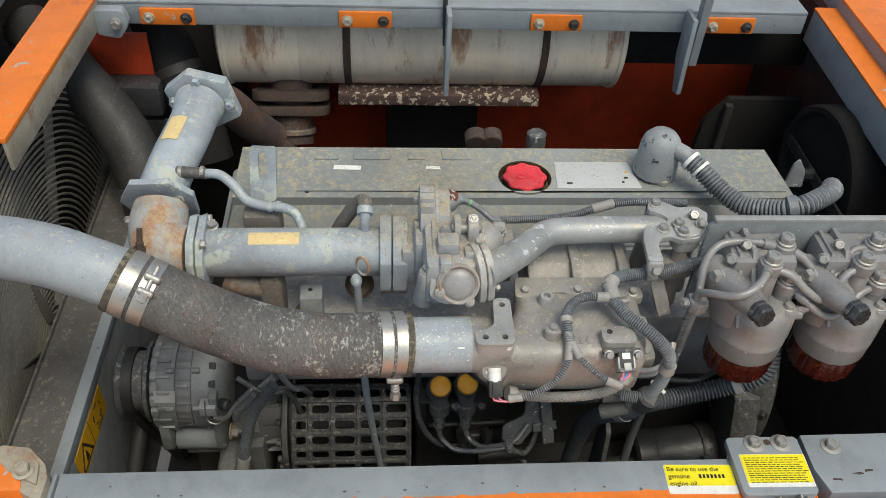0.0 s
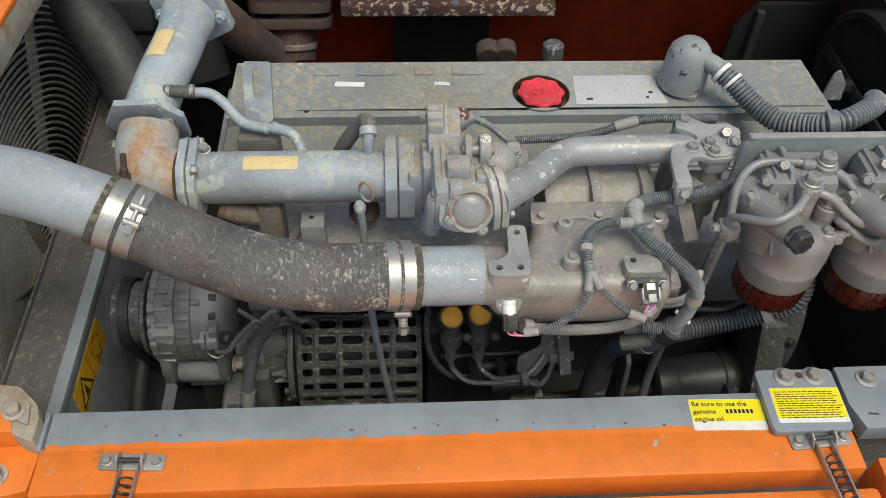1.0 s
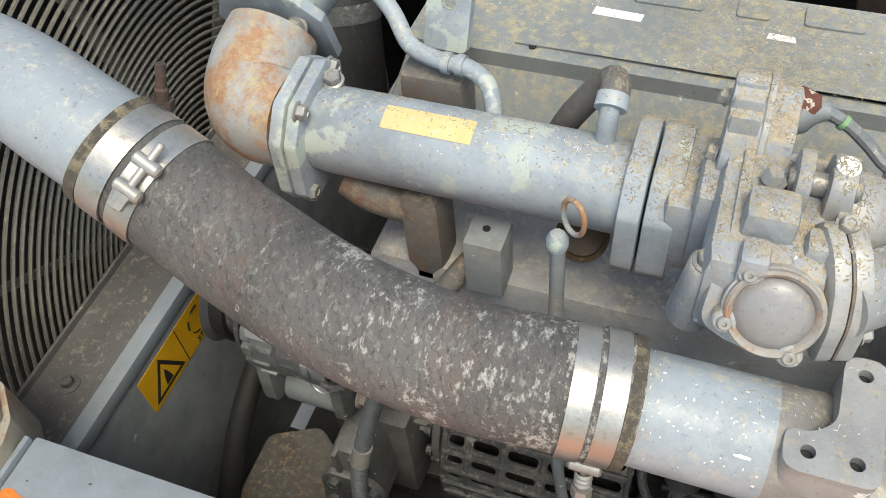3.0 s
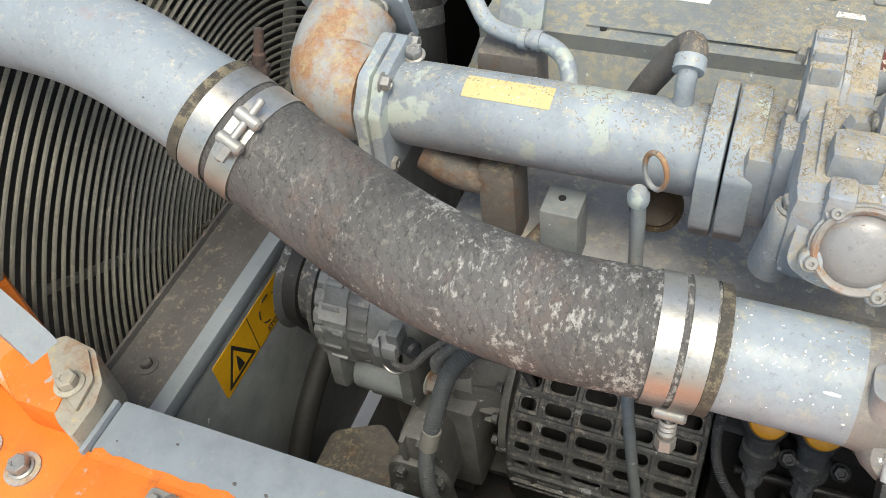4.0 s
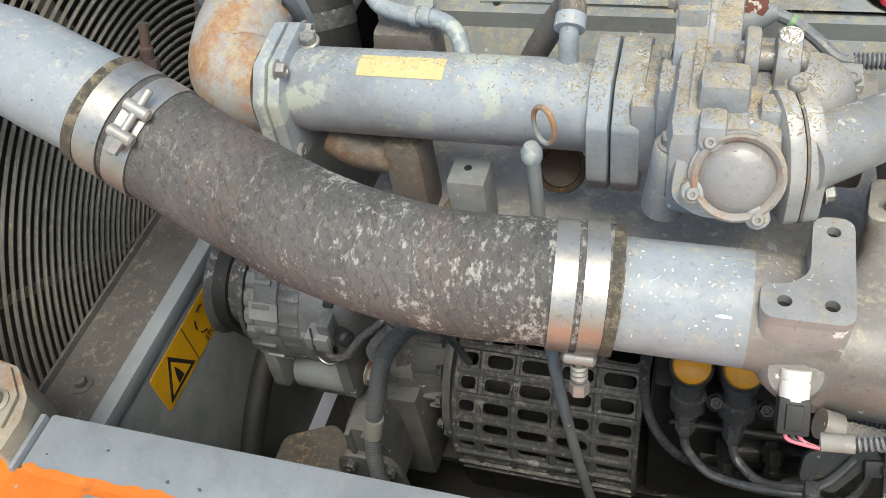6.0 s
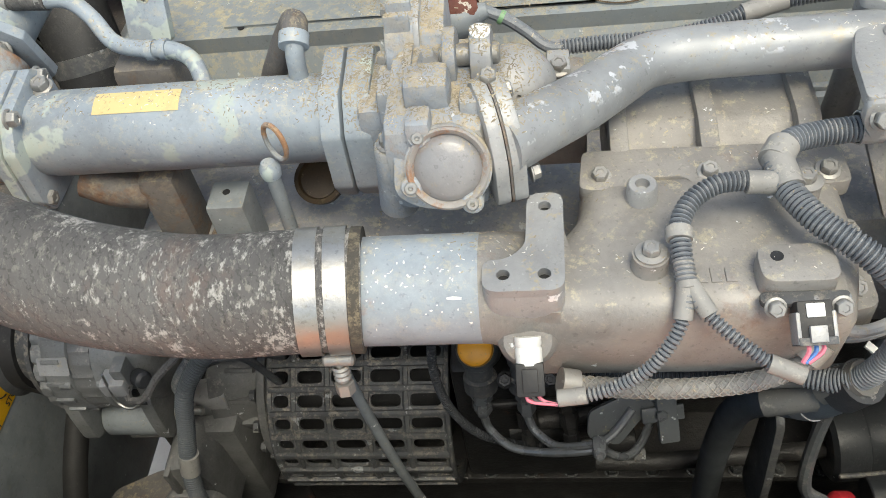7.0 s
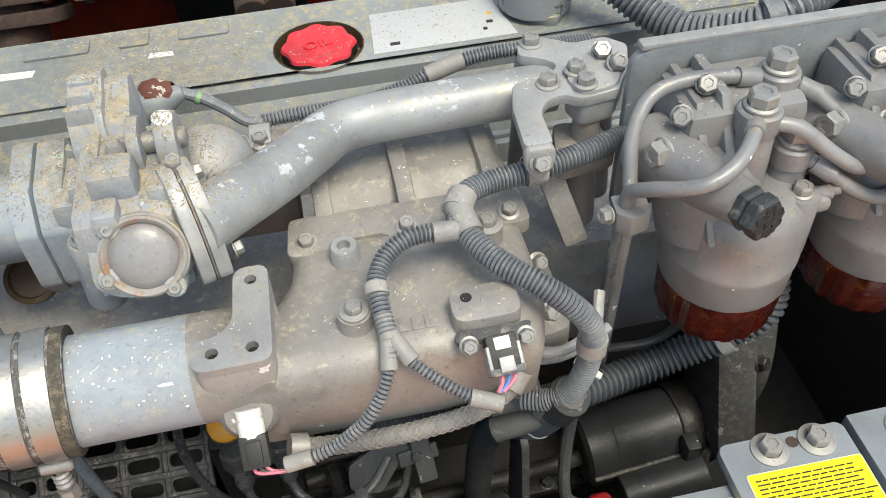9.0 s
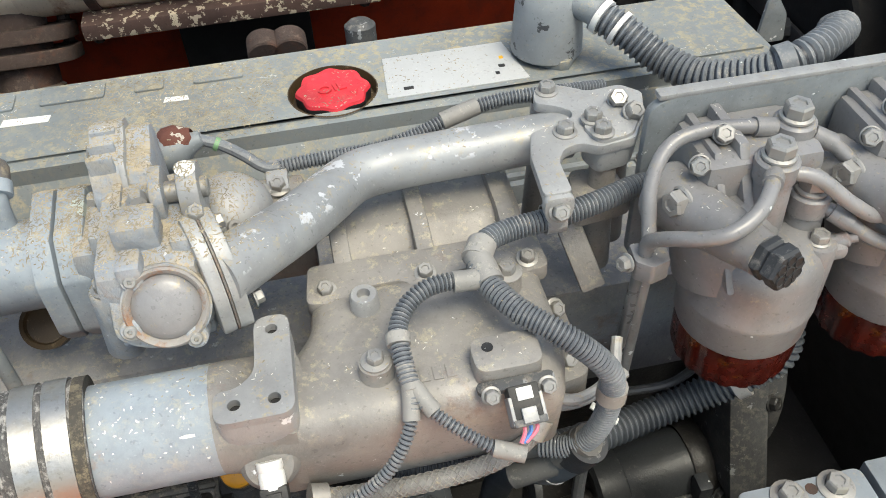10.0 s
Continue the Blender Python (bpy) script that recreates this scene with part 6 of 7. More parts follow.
# ---- lower engine side ----
def alternator():
    t = thing("alternator", (-0.52, -0.235, 1.56), "grimy grey alternator with a belt pulley", "alternator")
    o = V(-0.60, -0.235, 1.665)
    x = (1, 0, 0)
    slots = lambda u: 1 - 0.05 * (1 if math.cos(math.tau * u * 22) > 0.55 else 0)
    part("front_housing", lathe([(0, 0), (0.05, 0), (0.078, 0.004), (0.09, 0.014), (0.094, 0.02), (0.094, 0.05), (0.09, 0.052)], o, x, 44), ALLOY, t)
    part("front_vents", lathe([(0.093, 0.0), (0.0945, 0.002), (0.0945, 0.012), (0.093, 0.014)], o + V(0.004, 0, 0), x, 88, slots), ALLOY, t)
    part("stator", lathe([(0.090, 0.052), (0.0905, 0.053), (0.0905, 0.079), (0.090, 0.08)], o, x, 84, lambda u: 1 + 0.025 * (1 if math.cos(math.tau * u * 34) > 0 else 0)), ALTMAT, t)
    part("rear_housing", lathe([(0.090, 0.08), (0.094, 0.082), (0.094, 0.112), (0.088, 0.128), (0.072, 0.140), (0.05, 0.146), (0, 0.148)], o, x, 44), ALLOY, t)
    for k in range(9):
        a = radians(-20 + k * 22)
        m = Matrix.Translation(o + V(0.118, -0.083 * math.cos(a), 0.083 * math.sin(a))) @ Matrix.Rotation(-a, 4, "X")
        # Solid black block at the surface: an opening's shade as colour.
        part("rear_vent_patch", box((-0.009, -0.010, -0.007), (0.009, 0.008, 0.007), 0.003, m), INK, t, "black patch painted as a cooling vent opening")
    for k in range(12):
        a = radians(-40 + k * 19)
        m = Matrix.Translation(o + V(0.03, -0.0945 * math.cos(a), 0.0945 * math.sin(a))) @ Matrix.Rotation(-a, 4, "X")
        part("housing_rib", box((-0.012, -0.003, -0.003), (0.012, 0.004, 0.003), 0.001, m), ALLOY, t)
    part("terminal_block", box((-0.50, -0.345, 1.69), (-0.468, -0.318, 1.715), 0.004), CASTLIGHT, t, "pale terminal plug")
    part("terminal_cap", lathe([(0, 0), (0.011, 0), (0.011, 0.016), (0.007, 0.02), (0, 0.02)], (-0.462, -0.322, 1.70), (0.8, -0.5, 0.3), 12), BLACKSLEEVE, t)
    part("pulley", lathe([(0, -0.075), (0.02, -0.075), (0.07, -0.07), (0.076, -0.066), (0.066, -0.058), (0.066, -0.05), (0.06, -0.046), (0.06, -0.02), (0.082, -0.012), (0.084, -0.004), (0.02, -0.002), (0.02, 0)], o, x, 44), DARKGREY, t)
    for a in (15, 62, 118):
        r = radians(a)
        for lo in (0.034, 0.084):
            part("lug", lathe([(0.0065, 0), (0.0065, 0.013), (0.005, 0.015), (0, 0.015)], o + V(lo, -0.092 * math.cos(r), 0.092 * math.sin(r)), x, 14), ALLOY, t)
    part("label", slab(rounded(-0.02, -0.012, 0.02, 0.012, 0.002), 0, 0.001, 0, aim(o + V(0.033, -0.0800, 0.0505), (0, -0.85, 0.53))), CASTLIGHT, t, "worn foil label")
    hinge = roundpoly([(-0.33, 1.556), (-0.295, 1.54), (-0.255, 1.575), (-0.235, 1.60), (-0.30, 1.66), (-0.322, 1.645), (-0.328, 1.60)], 0.012)
    part("hinge_ear", slab(hinge, -0.592, -0.572, 0.004, axis="x"), ALLOY, t)
    part("hinge_ear", slab(hinge, -0.486, -0.468, 0.004, axis="x"), ALLOY, t)
    part("plug", box((-0.482, -0.336, 1.70), (-0.466, -0.312, 1.732), 0.003), ALLOY, t)
    part("wire_bail", sweep([(-0.486, -0.341, 1.735), (-0.488, -0.345, 1.70), (-0.486, -0.348, 1.682), (-0.470, -0.352, 1.676), (-0.452, -0.346, 1.684)], 0.0016, 6, 0.004), STEEL, t)
    part("wire", sweep([(-0.472, -0.336, 1.70), (-0.47, -0.345, 1.685), (-0.45, -0.345, 1.688), (-0.43, -0.33, 1.71), (-0.40, -0.31, 1.73)], 0.005, 8), RUBBER, t)
    b = thing("alternator_bracket", (-0.52, -0.27, 1.5), "grimy cast bracket tube under the alternator", "bracket")
    part("tube", lathe([(0, 0), (0.03, 0), (0.032, 0.003), (0.032, 0.078), (0.03, 0.081), (0, 0.081)], (-0.571, -0.283, 1.552), x, 28), GREY, b)
    part("web", slab(roundpoly([(-0.30, 1.50), (-0.24, 1.48), (-0.12, 1.56), (-0.12, 1.64), (-0.24, 1.60)], 0.01), -0.56, -0.49, 0.008, axis="x"), ALTMAT, b)
    bolt(b, (-0.463, -0.29, 1.567), (1, -0.1, 0.05), 0.024, RUSTY, flange=1.4)
    part("thread", drum((-0.45, -0.291, 1.567), (1, -0.1, 0.05), 0.006, 0.02), STEEL, b)
    part("spacer", lathe([(0, 0), (0.024, 0), (0.026, 0.004), (0.026, 0.05), (0, 0.052)], (-0.462, -0.25, 1.53), (1, 0.1, 0.1), 24), CASTLIGHT, b)
    part("stay", box((-0.56, -0.25, 1.2), (-0.44, -0.12, 1.5), 0.01), DARK, b)
    bl = thing("fan_belt", (-0.64, -0.15, 1.3), "black rubber fan belt", "belt")
    ring = []
    for i in range(40):
        a = i / 40 * math.tau
        cy, cz, r = ((-0.235, 1.665, 0.068) if math.sin(a) > 0 else (-0.02, 1.28, 0.12))
        ring.append((cy + r * math.cos(a + 0.45), cz + r * math.sin(a + 0.45)))
    bm = bmesh.new()
    inner = [((y + 0.13) * 0.93 - 0.13, (z - 1.47) * 0.95 + 1.47) for y, z in ring]
    va = [[bm.verts.new((sx, y, z)) for y, z in q] for q in (ring, inner) for sx in (-0.658, -0.638)]
    n = len(ring)
    for i in range(n):
        j = (i + 1) % n
        for p, q in ((0, 1), (1, 3), (3, 2), (2, 0)):
            bm.faces.new((va[p][i], va[p][j], va[q][j], va[q][i]))
    part("belt", bm, BLACK, bl)


alternator()


def slotted_guard():
    t = thing("slotted_guard", (-0.22, -0.25, 1.4), "dirty dark slotted metal guard with a curved front", "guard")
    cy, cz, R = -0.188, 1.467, 0.142
    x0, x1 = -0.338, -0.098
    rows = 11
    a0, a1 = radians(80), radians(-62)
    cols = [x0, -0.305, -0.258, -0.205, -0.152, x1]

    def at(a, r=R):
        return V(0, cy - r * math.cos(a), cz + r * math.sin(a))
    step = abs(a1 - a0) / rows
    high = 2 * (R + 0.002) * math.tan(step / 2)
    for i in range(rows):
        a = a0 + (a1 - a0) * (i + 0.5) / rows
        m = Matrix.Translation(at(a)) @ Matrix.Rotation(-a, 4, "X")
        gaps = []
        for k in range(len(cols) - 1):
            lo, hi = cols[k] + 0.006, cols[k + 1] - 0.006
            gaps.append(rounded(lo, -0.0085, hi, 0.0085, 0.0065, 3))
        part("slotted_strip", pierced([(x0, -high / 2), (x1, -high / 2), (x1, high / 2), (x0, high / 2)], gaps, -0.002, 0.003, m, axis="y"), DARKGREY, t)
        m2 = Matrix.Translation(at(a0 + (a1 - a0) * i / rows, R + 0.001)) @ Matrix.Rotation(-(a0 + (a1 - a0) * i / rows), 4, "X")
        part("ridge", box((x0, -0.007, -0.004), (x1, 0.002, 0.004), 0.002, m2), DARKGREY, t)
    for x in cols:
        path = [at(a0 + (a1 - a0) * k / 20, R + 0.0005) + V(x, 0, 0) for k in range(21)]
        part("band", sweep(path, 0.005, 6, 0.012), DARKGREY, t)
    part("core", drum((x0 + 0.01, cy, cz), (1, 0, 0), 0.085, x1 - x0 - 0.02), BLACK, t, "black drum inside the guard")
    part("side_plate", slab([(cy - 0.03, cz - 0.13), (cy - 0.12, cz - 0.06), (cy - 0.13, cz + 0.02), (cy - 0.09, cz + 0.10), (cy, cz + 0.135), (cy + 0.05, cz + 0.1), (cy + 0.05, cz - 0.13)], x0 - 0.006, x0 + 0.002, 0.002, axis="x"), DARKGREY, t)
    g = thing("gear_housing", (-0.39, -0.2, 1.4), "dirty grey pump housing beside the guard", "housing")
    part("cone", lathe([(0.10, 0), (0.098, 0.02), (0.085, 0.05), (0.08, 0.09), (0, 0.09)], (-0.435, -0.18, 1.50), (1, 0, 0), 32), ALTMAT, g)
    part("block", box((-0.47, -0.30, 1.30), (-0.40, -0.16, 1.52), 0.012), ALTMAT, g)
    part("foot", box((-0.52, -0.28, 1.22), (-0.43, -0.18, 1.38), 0.012), DARK, g)
    part("neck_flange", lathe([(0.10, 0), (0.118, 0.002), (0.12, 0.005), (0.12, 0.014), (0.10, 0.016)], (-0.366, -0.185, 1.475), (1, 0, 0), 36), ALTMAT, g)
    for k in range(7):
        a = radians(-50 + k * 24)
        bolt(g, (-0.366, -0.185 - 0.111 * math.cos(a), 1.475 + 0.111 * math.sin(a)), (-1, 0, 0), 0.013, DARKGREY)
    for k in range(5):
        a = radians(-30 + k * 28)
        m = Matrix.Translation((-0.40, -0.18 - 0.09 * math.cos(a), 1.50 + 0.09 * math.sin(a))) @ Matrix.Rotation(-a, 4, "X")
        part("cone_rib", box((-0.035, -0.006, -0.0035), (0.03, 0.008, 0.0035), 0.0015, m), ALTMAT, g)
    bolt(g, (-0.345, -0.30, 1.40), (0, -1, 0.2), 0.016, DARK)
    conduit("engine_harness", [(-0.36, -0.31, 1.74), (-0.40, -0.335, 1.69), (-0.42, -0.352, 1.62), (-0.432, -0.378, 1.55), (-0.435, -0.392, 1.47), (-0.43, -0.392, 1.38), (-0.425, -0.38, 1.25)], 0.0115, "grey corrugated wiring sleeve beside the alternator", DARKSLEEVE,
            tapes=(((-0.426, -0.366, 1.585), (-0.431, -0.376, 1.555), 0.0015),))
    conduit("engine_harness", [(-0.36, -0.29, 1.74), (-0.40, -0.30, 1.70), (-0.44, -0.295, 1.64), (-0.45, -0.285, 1.60)], 0.008, "thin grey wiring sleeve beside the alternator")


slotted_guard()


def fuel_pump():
    t = thing("injection_pump", (0.0, -0.28, 1.5), "dark oily injection pump with two orange caps", "pump")
    part("body", box((-0.085, -0.30, 1.38), (0.10, -0.14, 1.66), 0.015), DARK, t)
    for x, y, z in ((-0.043, -0.322, 1.742), (0.009, -0.322, 1.748)):
        d = V(0, -0.55, 0.83).normalized()
        part("barrel", lathe([(0.024, -0.10), (0.024, -0.01), (0.021, 0.0), (0, 0.0)], (x, y, z), d, 24), DARKGREY, t)
        part("orange_cap", lathe([(0.0, 0.013), (0.014, 0.013), (0.019, 0.010), (0.0205, 0.003), (0.0205, -0.004)], (x, y, z), d, 28), ORANGECAP, t, "bright orange plastic cap")
        part("valve_stem", lathe([(0.019, 0.0), (0.019, 0.012), (0.016, 0.015), (0.016, 0.03), (0.02, 0.032), (0.02, 0.05), (0.013, 0.055), (0.013, 0.06)], (x, -0.315, 1.722), (0.02, -0.3, -0.95), 20), DARKGREY, t)
        part("union_nut", lathe([(0.0, 0.0), (0.0125, 0.0), (0.0125, 0.012), (0.010, 0.014), (0.010, 0.018), (0.0112, 0.02), (0.0112, 0.03), (0.007, 0.038), (0, 0.038)], (x + 0.001, -0.335, 1.672), (0, -0.25, -0.97), 6), LINES, t, "steel union nut")
        bolt(t, (x + 0.03, -0.33, 1.69), (0, -0.6, 0.8), 0.014, DARK)
        part("side_fitting", lathe([(0.012, 0), (0.012, 0.02), (0.009, 0.022), (0.009, 0.03), (0.0105, 0.031), (0.0105, 0.045), (0.005, 0.05), (0, 0.05)], (x + 0.05, -0.32, 1.60), (0.1, -0.5, -0.85), 6), DARK, t)
    for q in ([(-0.042, -0.344, 1.635), (-0.036, -0.352, 1.615), (-0.01, -0.372, 1.606), (0.03, -0.385, 1.617), (0.065, -0.394, 1.635), (0.10, -0.395, 1.645)],
              [(0.01, -0.346, 1.638), (0.018, -0.358, 1.622), (0.04, -0.378, 1.622), (0.065, -0.39, 1.64), (0.095, -0.392, 1.652)],
              [(0.09, -0.394, 1.645), (0.115, -0.39, 1.615), (0.135, -0.375, 1.60), (0.15, -0.36, 1.63), (0.155, -0.345, 1.68)],
              [(0.09, -0.394, 1.65), (0.11, -0.38, 1.655), (0.13, -0.36, 1.67)]):
        part("delivery_line", sweep(q, 0.0052, 10), LINES, t, "thin steel delivery line")
    part("line_clip", box((0.083, -0.405, 1.636), (0.099, -0.385, 1.658), 0.005), LINES, t)
    bolt(t, (0.091, -0.406, 1.65), (0, -0.8, 0.5), 0.009, LINES)
    part("cross_bar", drum((-0.06, -0.31, 1.60), (1, 0, 0.05), 0.006, 0.16), DARK, t)
    part("red_valve", lathe([(0.022, 0), (0.022, 0.02), (0.012, 0.026), (0.006, 0.034), (0, 0.034)], (0.10, -0.33, 1.745), (0, -0.75, 0.65), 18), RUST, t, "rust-red fitting")
    for x, y, z, r, l in ((-0.02, -0.29, 1.50, 0.022, 0.12), (0.05, -0.30, 1.47, 0.018, 0.1), (0.02, -0.31, 1.56, 0.013, 0.14)):
        part("fitting", drum((x, y, z), (1, 0.1, 0.05), r, l), DARK, t)
    l = thing("lever_bracket", (0.13, -0.35, 1.62), "grey speckled steel lever bracket by the pump", "bracket")
    m = Matrix.Translation((0.12, -0.355, 1.668)) @ pose(0, 0, 0, 52, 0, 8)
    part("plate", slab(roundpoly([(-0.045, -0.03), (-0.01, -0.045), (0.02, -0.015), (0.045, -0.005), (0.05, 0.06), (0.015, 0.065), (0.005, 0.015), (-0.04, 0.0)], 0.008), -0.004, 0.004, 0.0015, m), SPECKLE, l)
    part("arm", box((0.035, -0.045, 0.004), (0.058, 0.07, 0.016), 0.003, m), SPECKLE, l)
    part("clip", box((0.018, -0.02, 0.006), (0.066, -0.002, 0.012), 0.002, m), SPECKLE, l)
    bolt(l, tuple(m @ V(0.04, -0.01, 0.012)), (0, -0.75, 0.6), 0.012, SPECKLE)
    conduit("pump_harness", [(-0.085, -0.33, 1.80), (-0.09, -0.345, 1.74), (-0.08, -0.352, 1.67), (-0.05, -0.355, 1.61), (0.0, -0.35, 1.57), (0.03, -0.34, 1.55)], 0.0055, "thin dark wiring sleeve by the pump", BLACKSLEEVE)


SPECKLE = shade("white_speckled_grey_paint", (0.1, 0.108, 0.112), 0.45, chips=0.42, chip_col=(0.6, 0.62, 0.62), chip_scale=70, dust=0.3)
fuel_pump()


def starter():
    t = thing("starter_motor", (0.5, -0.32, 1.45), "dark oily starter motor low on the engine", "starter")
    axis = V(1, 0.05, 0.06)
    part("case", lathe([(0, 0), (0.05, 0.0), (0.058, 0.006), (0.058, 0.045), (0.0568, 0.047), (0.058, 0.049), (0.058, 0.15)], (0.36, -0.305, 1.465), axis, 40), STARTER, t)
    part("nose", lathe([(0.061, 0.15), (0.0625, 0.153), (0.0625, 0.18), (0.056, 0.19), (0.05, 0.215), (0.036, 0.235), (0.034, 0.27), (0, 0.272)], (0.36, -0.305, 1.465), axis, 36), OILY, t, "cast starter nose")
    part("strap", box((0.5, -0.375, 1.46), (0.522, -0.345, 1.525), 0.005), STARTER, t)
    part("through_bolt", drum((0.365, -0.365, 1.475), (1, 0.05, 0.06), 0.004, 0.17), DARKGREY, t)
    bolt(t, (0.54, -0.365, 1.485), (0.2, -0.9, 0.3), 0.016, DARKGREY)
    bolt(t, (0.58, -0.33, 1.525), (0.2, -0.3, 0.9), 0.016, DARKGREY)
    part("solenoid", drum((0.40, -0.39, 1.455), (1, 0.05, 0.06), 0.034, 0.13), STARTER, t)
    part("red_boot", lathe([(0.0, 0), (0.02, 0), (0.022, 0.02), (0.012, 0.035), (0, 0.036)], (0.375, -0.40, 1.46), (-1, -0.2, 0.2), 14), REDCAP, t, "red terminal boot")
    part("cable", sweep([(0.34, -0.40, 1.47), (0.31, -0.39, 1.5), (0.31, -0.37, 1.6), (0.32, -0.36, 1.72)], 0.009, 10), CONDUIT, t)
    t.location += V(0.06, 0.055, -0.08)
    b = thing("mount_bracket", (0.29, -0.34, 1.5), "bent dark steel bracket by the starter", "bracket")
    part("leg", slab(roundpoly([(-0.38, 1.66), (-0.33, 1.68), (-0.33, 1.45), (-0.40, 1.45), (-0.395, 1.55)], 0.01), 0.285, 0.295, 0.002, axis="x"), DARKGREY, b)
    f = thing("flywheel_housing", (0.66, -0.1, 1.3), "dirty dark flywheel housing", "housing")
    part("bell", lathe([(0.26, 0), (0.27, 0.02), (0.27, 0.06), (0.24, 0.08), (0, 0.08)], (0.63, 0.0, 1.5), (1, 0, 0), 48), DARKGREY, f)
    for k in range(7):
        a = radians(-40 + k * 22)
        bolt(f, (0.636, -0.255 * math.cos(a), 1.5 + 0.255 * math.sin(a)), (-1, 0, 0), 0.018, DARKGREY)
    for k in range(4):
        a = radians(-25 + k * 26)
        part("stiffening_rib", sweep([(0.628, -0.11 * math.cos(a), 1.5 + 0.11 * math.sin(a)), (0.628, -0.24 * math.cos(a), 1.5 + 0.24 * math.sin(a))], 0.008, 6, 0.05), DARKGREY, f)
    part("step", slab([(-0.34, 1.42), (-0.20, 1.42), (-0.16, 1.62), (-0.26, 1.60)], 0.60, 0.66, 0.008, axis="x"), DARKGREY, f)
    bolt(f, (0.665, -0.27, 1.56), (0.5, -0.7, 0.5), 0.018, DARK)


starter()


def dipstick():
    t = thing("dipstick", (-0.19, -0.34, 1.9), "thin grey dipstick tube with a rusty ring pull", "dipstick")
    part("tube", sweep([(-0.196, -0.332, 2.036), (-0.193, -0.34, 1.98), (-0.189, -0.355, 1.88), (-0.183, -0.365, 1.78), (-0.17, -0.367, 1.65), (-0.155, -0.365, 1.52), (-0.14, -0.358, 1.40), (-0.13, -0.35, 1.25)], 0.0066, 12), GREY, t)
    part("collar", lathe([(0.0085, 0), (0.0095, 0.004), (0.0095, 0.01), (0.006, 0.016), (0, 0.018)], (-0.1965, -0.331, 2.032), (-0.05, 0.1, 1), 16), BLUEGREY, t)
    ring = [V(-0.186, -0.325, 2.066) + V(0.010 * math.sin(a * math.tau / 16), -0.006 * math.sin(a * math.tau / 16), 0.019 * math.cos(a * math.tau / 16)) for a in range(17)]
    part("ring_pull", sweep(ring, 0.0024, 8, 0.003), RUSTY, t, "rust-coloured wire ring")
    p = thing("core_plug", (-0.195, -0.23, 1.93), "brass-coloured plug stained with oil", "plug")
    part("plug", lathe([(0.026, -0.01), (0.027, 0.002), (0.022, 0.004), (0.02, 0.0), (0.012, 0.001), (0, 0.002)], (-0.195, -0.226, 1.925), (0, -0.6, 0.8), 28), OIL, p)
    q = thing("side_lug", (-0.28, -0.26, 1.9), "grey cast lug with a drilled hole", "lug")
    part("lug", box((-0.30, -0.285, 1.87), (-0.26, -0.245, 1.948), 0.004), GREY, q)
    hole(q, (-0.282, -0.262, 1.948), (0, 0, 1), 0.004)
    r = thing("cooler_bracket", (-0.37, -0.22, 1.9), "rusty brown bracket under the cooler", "bracket")
    part("arm", box((-0.372, -0.27, 1.84), (-0.328, -0.22, 1.975), 0.014), BROWNCAST, r)
    part("rod", drum((-0.33, -0.30, 1.86), (0.35, 0.5, 0.35), 0.012, 0.09), BROWNCAST, r)
    part("elbow", sweep([(-0.43, -0.25, 1.965), (-0.40, -0.255, 1.955), (-0.37, -0.25, 1.945)], 0.02, 14), BROWNCAST, r)


dipstick()


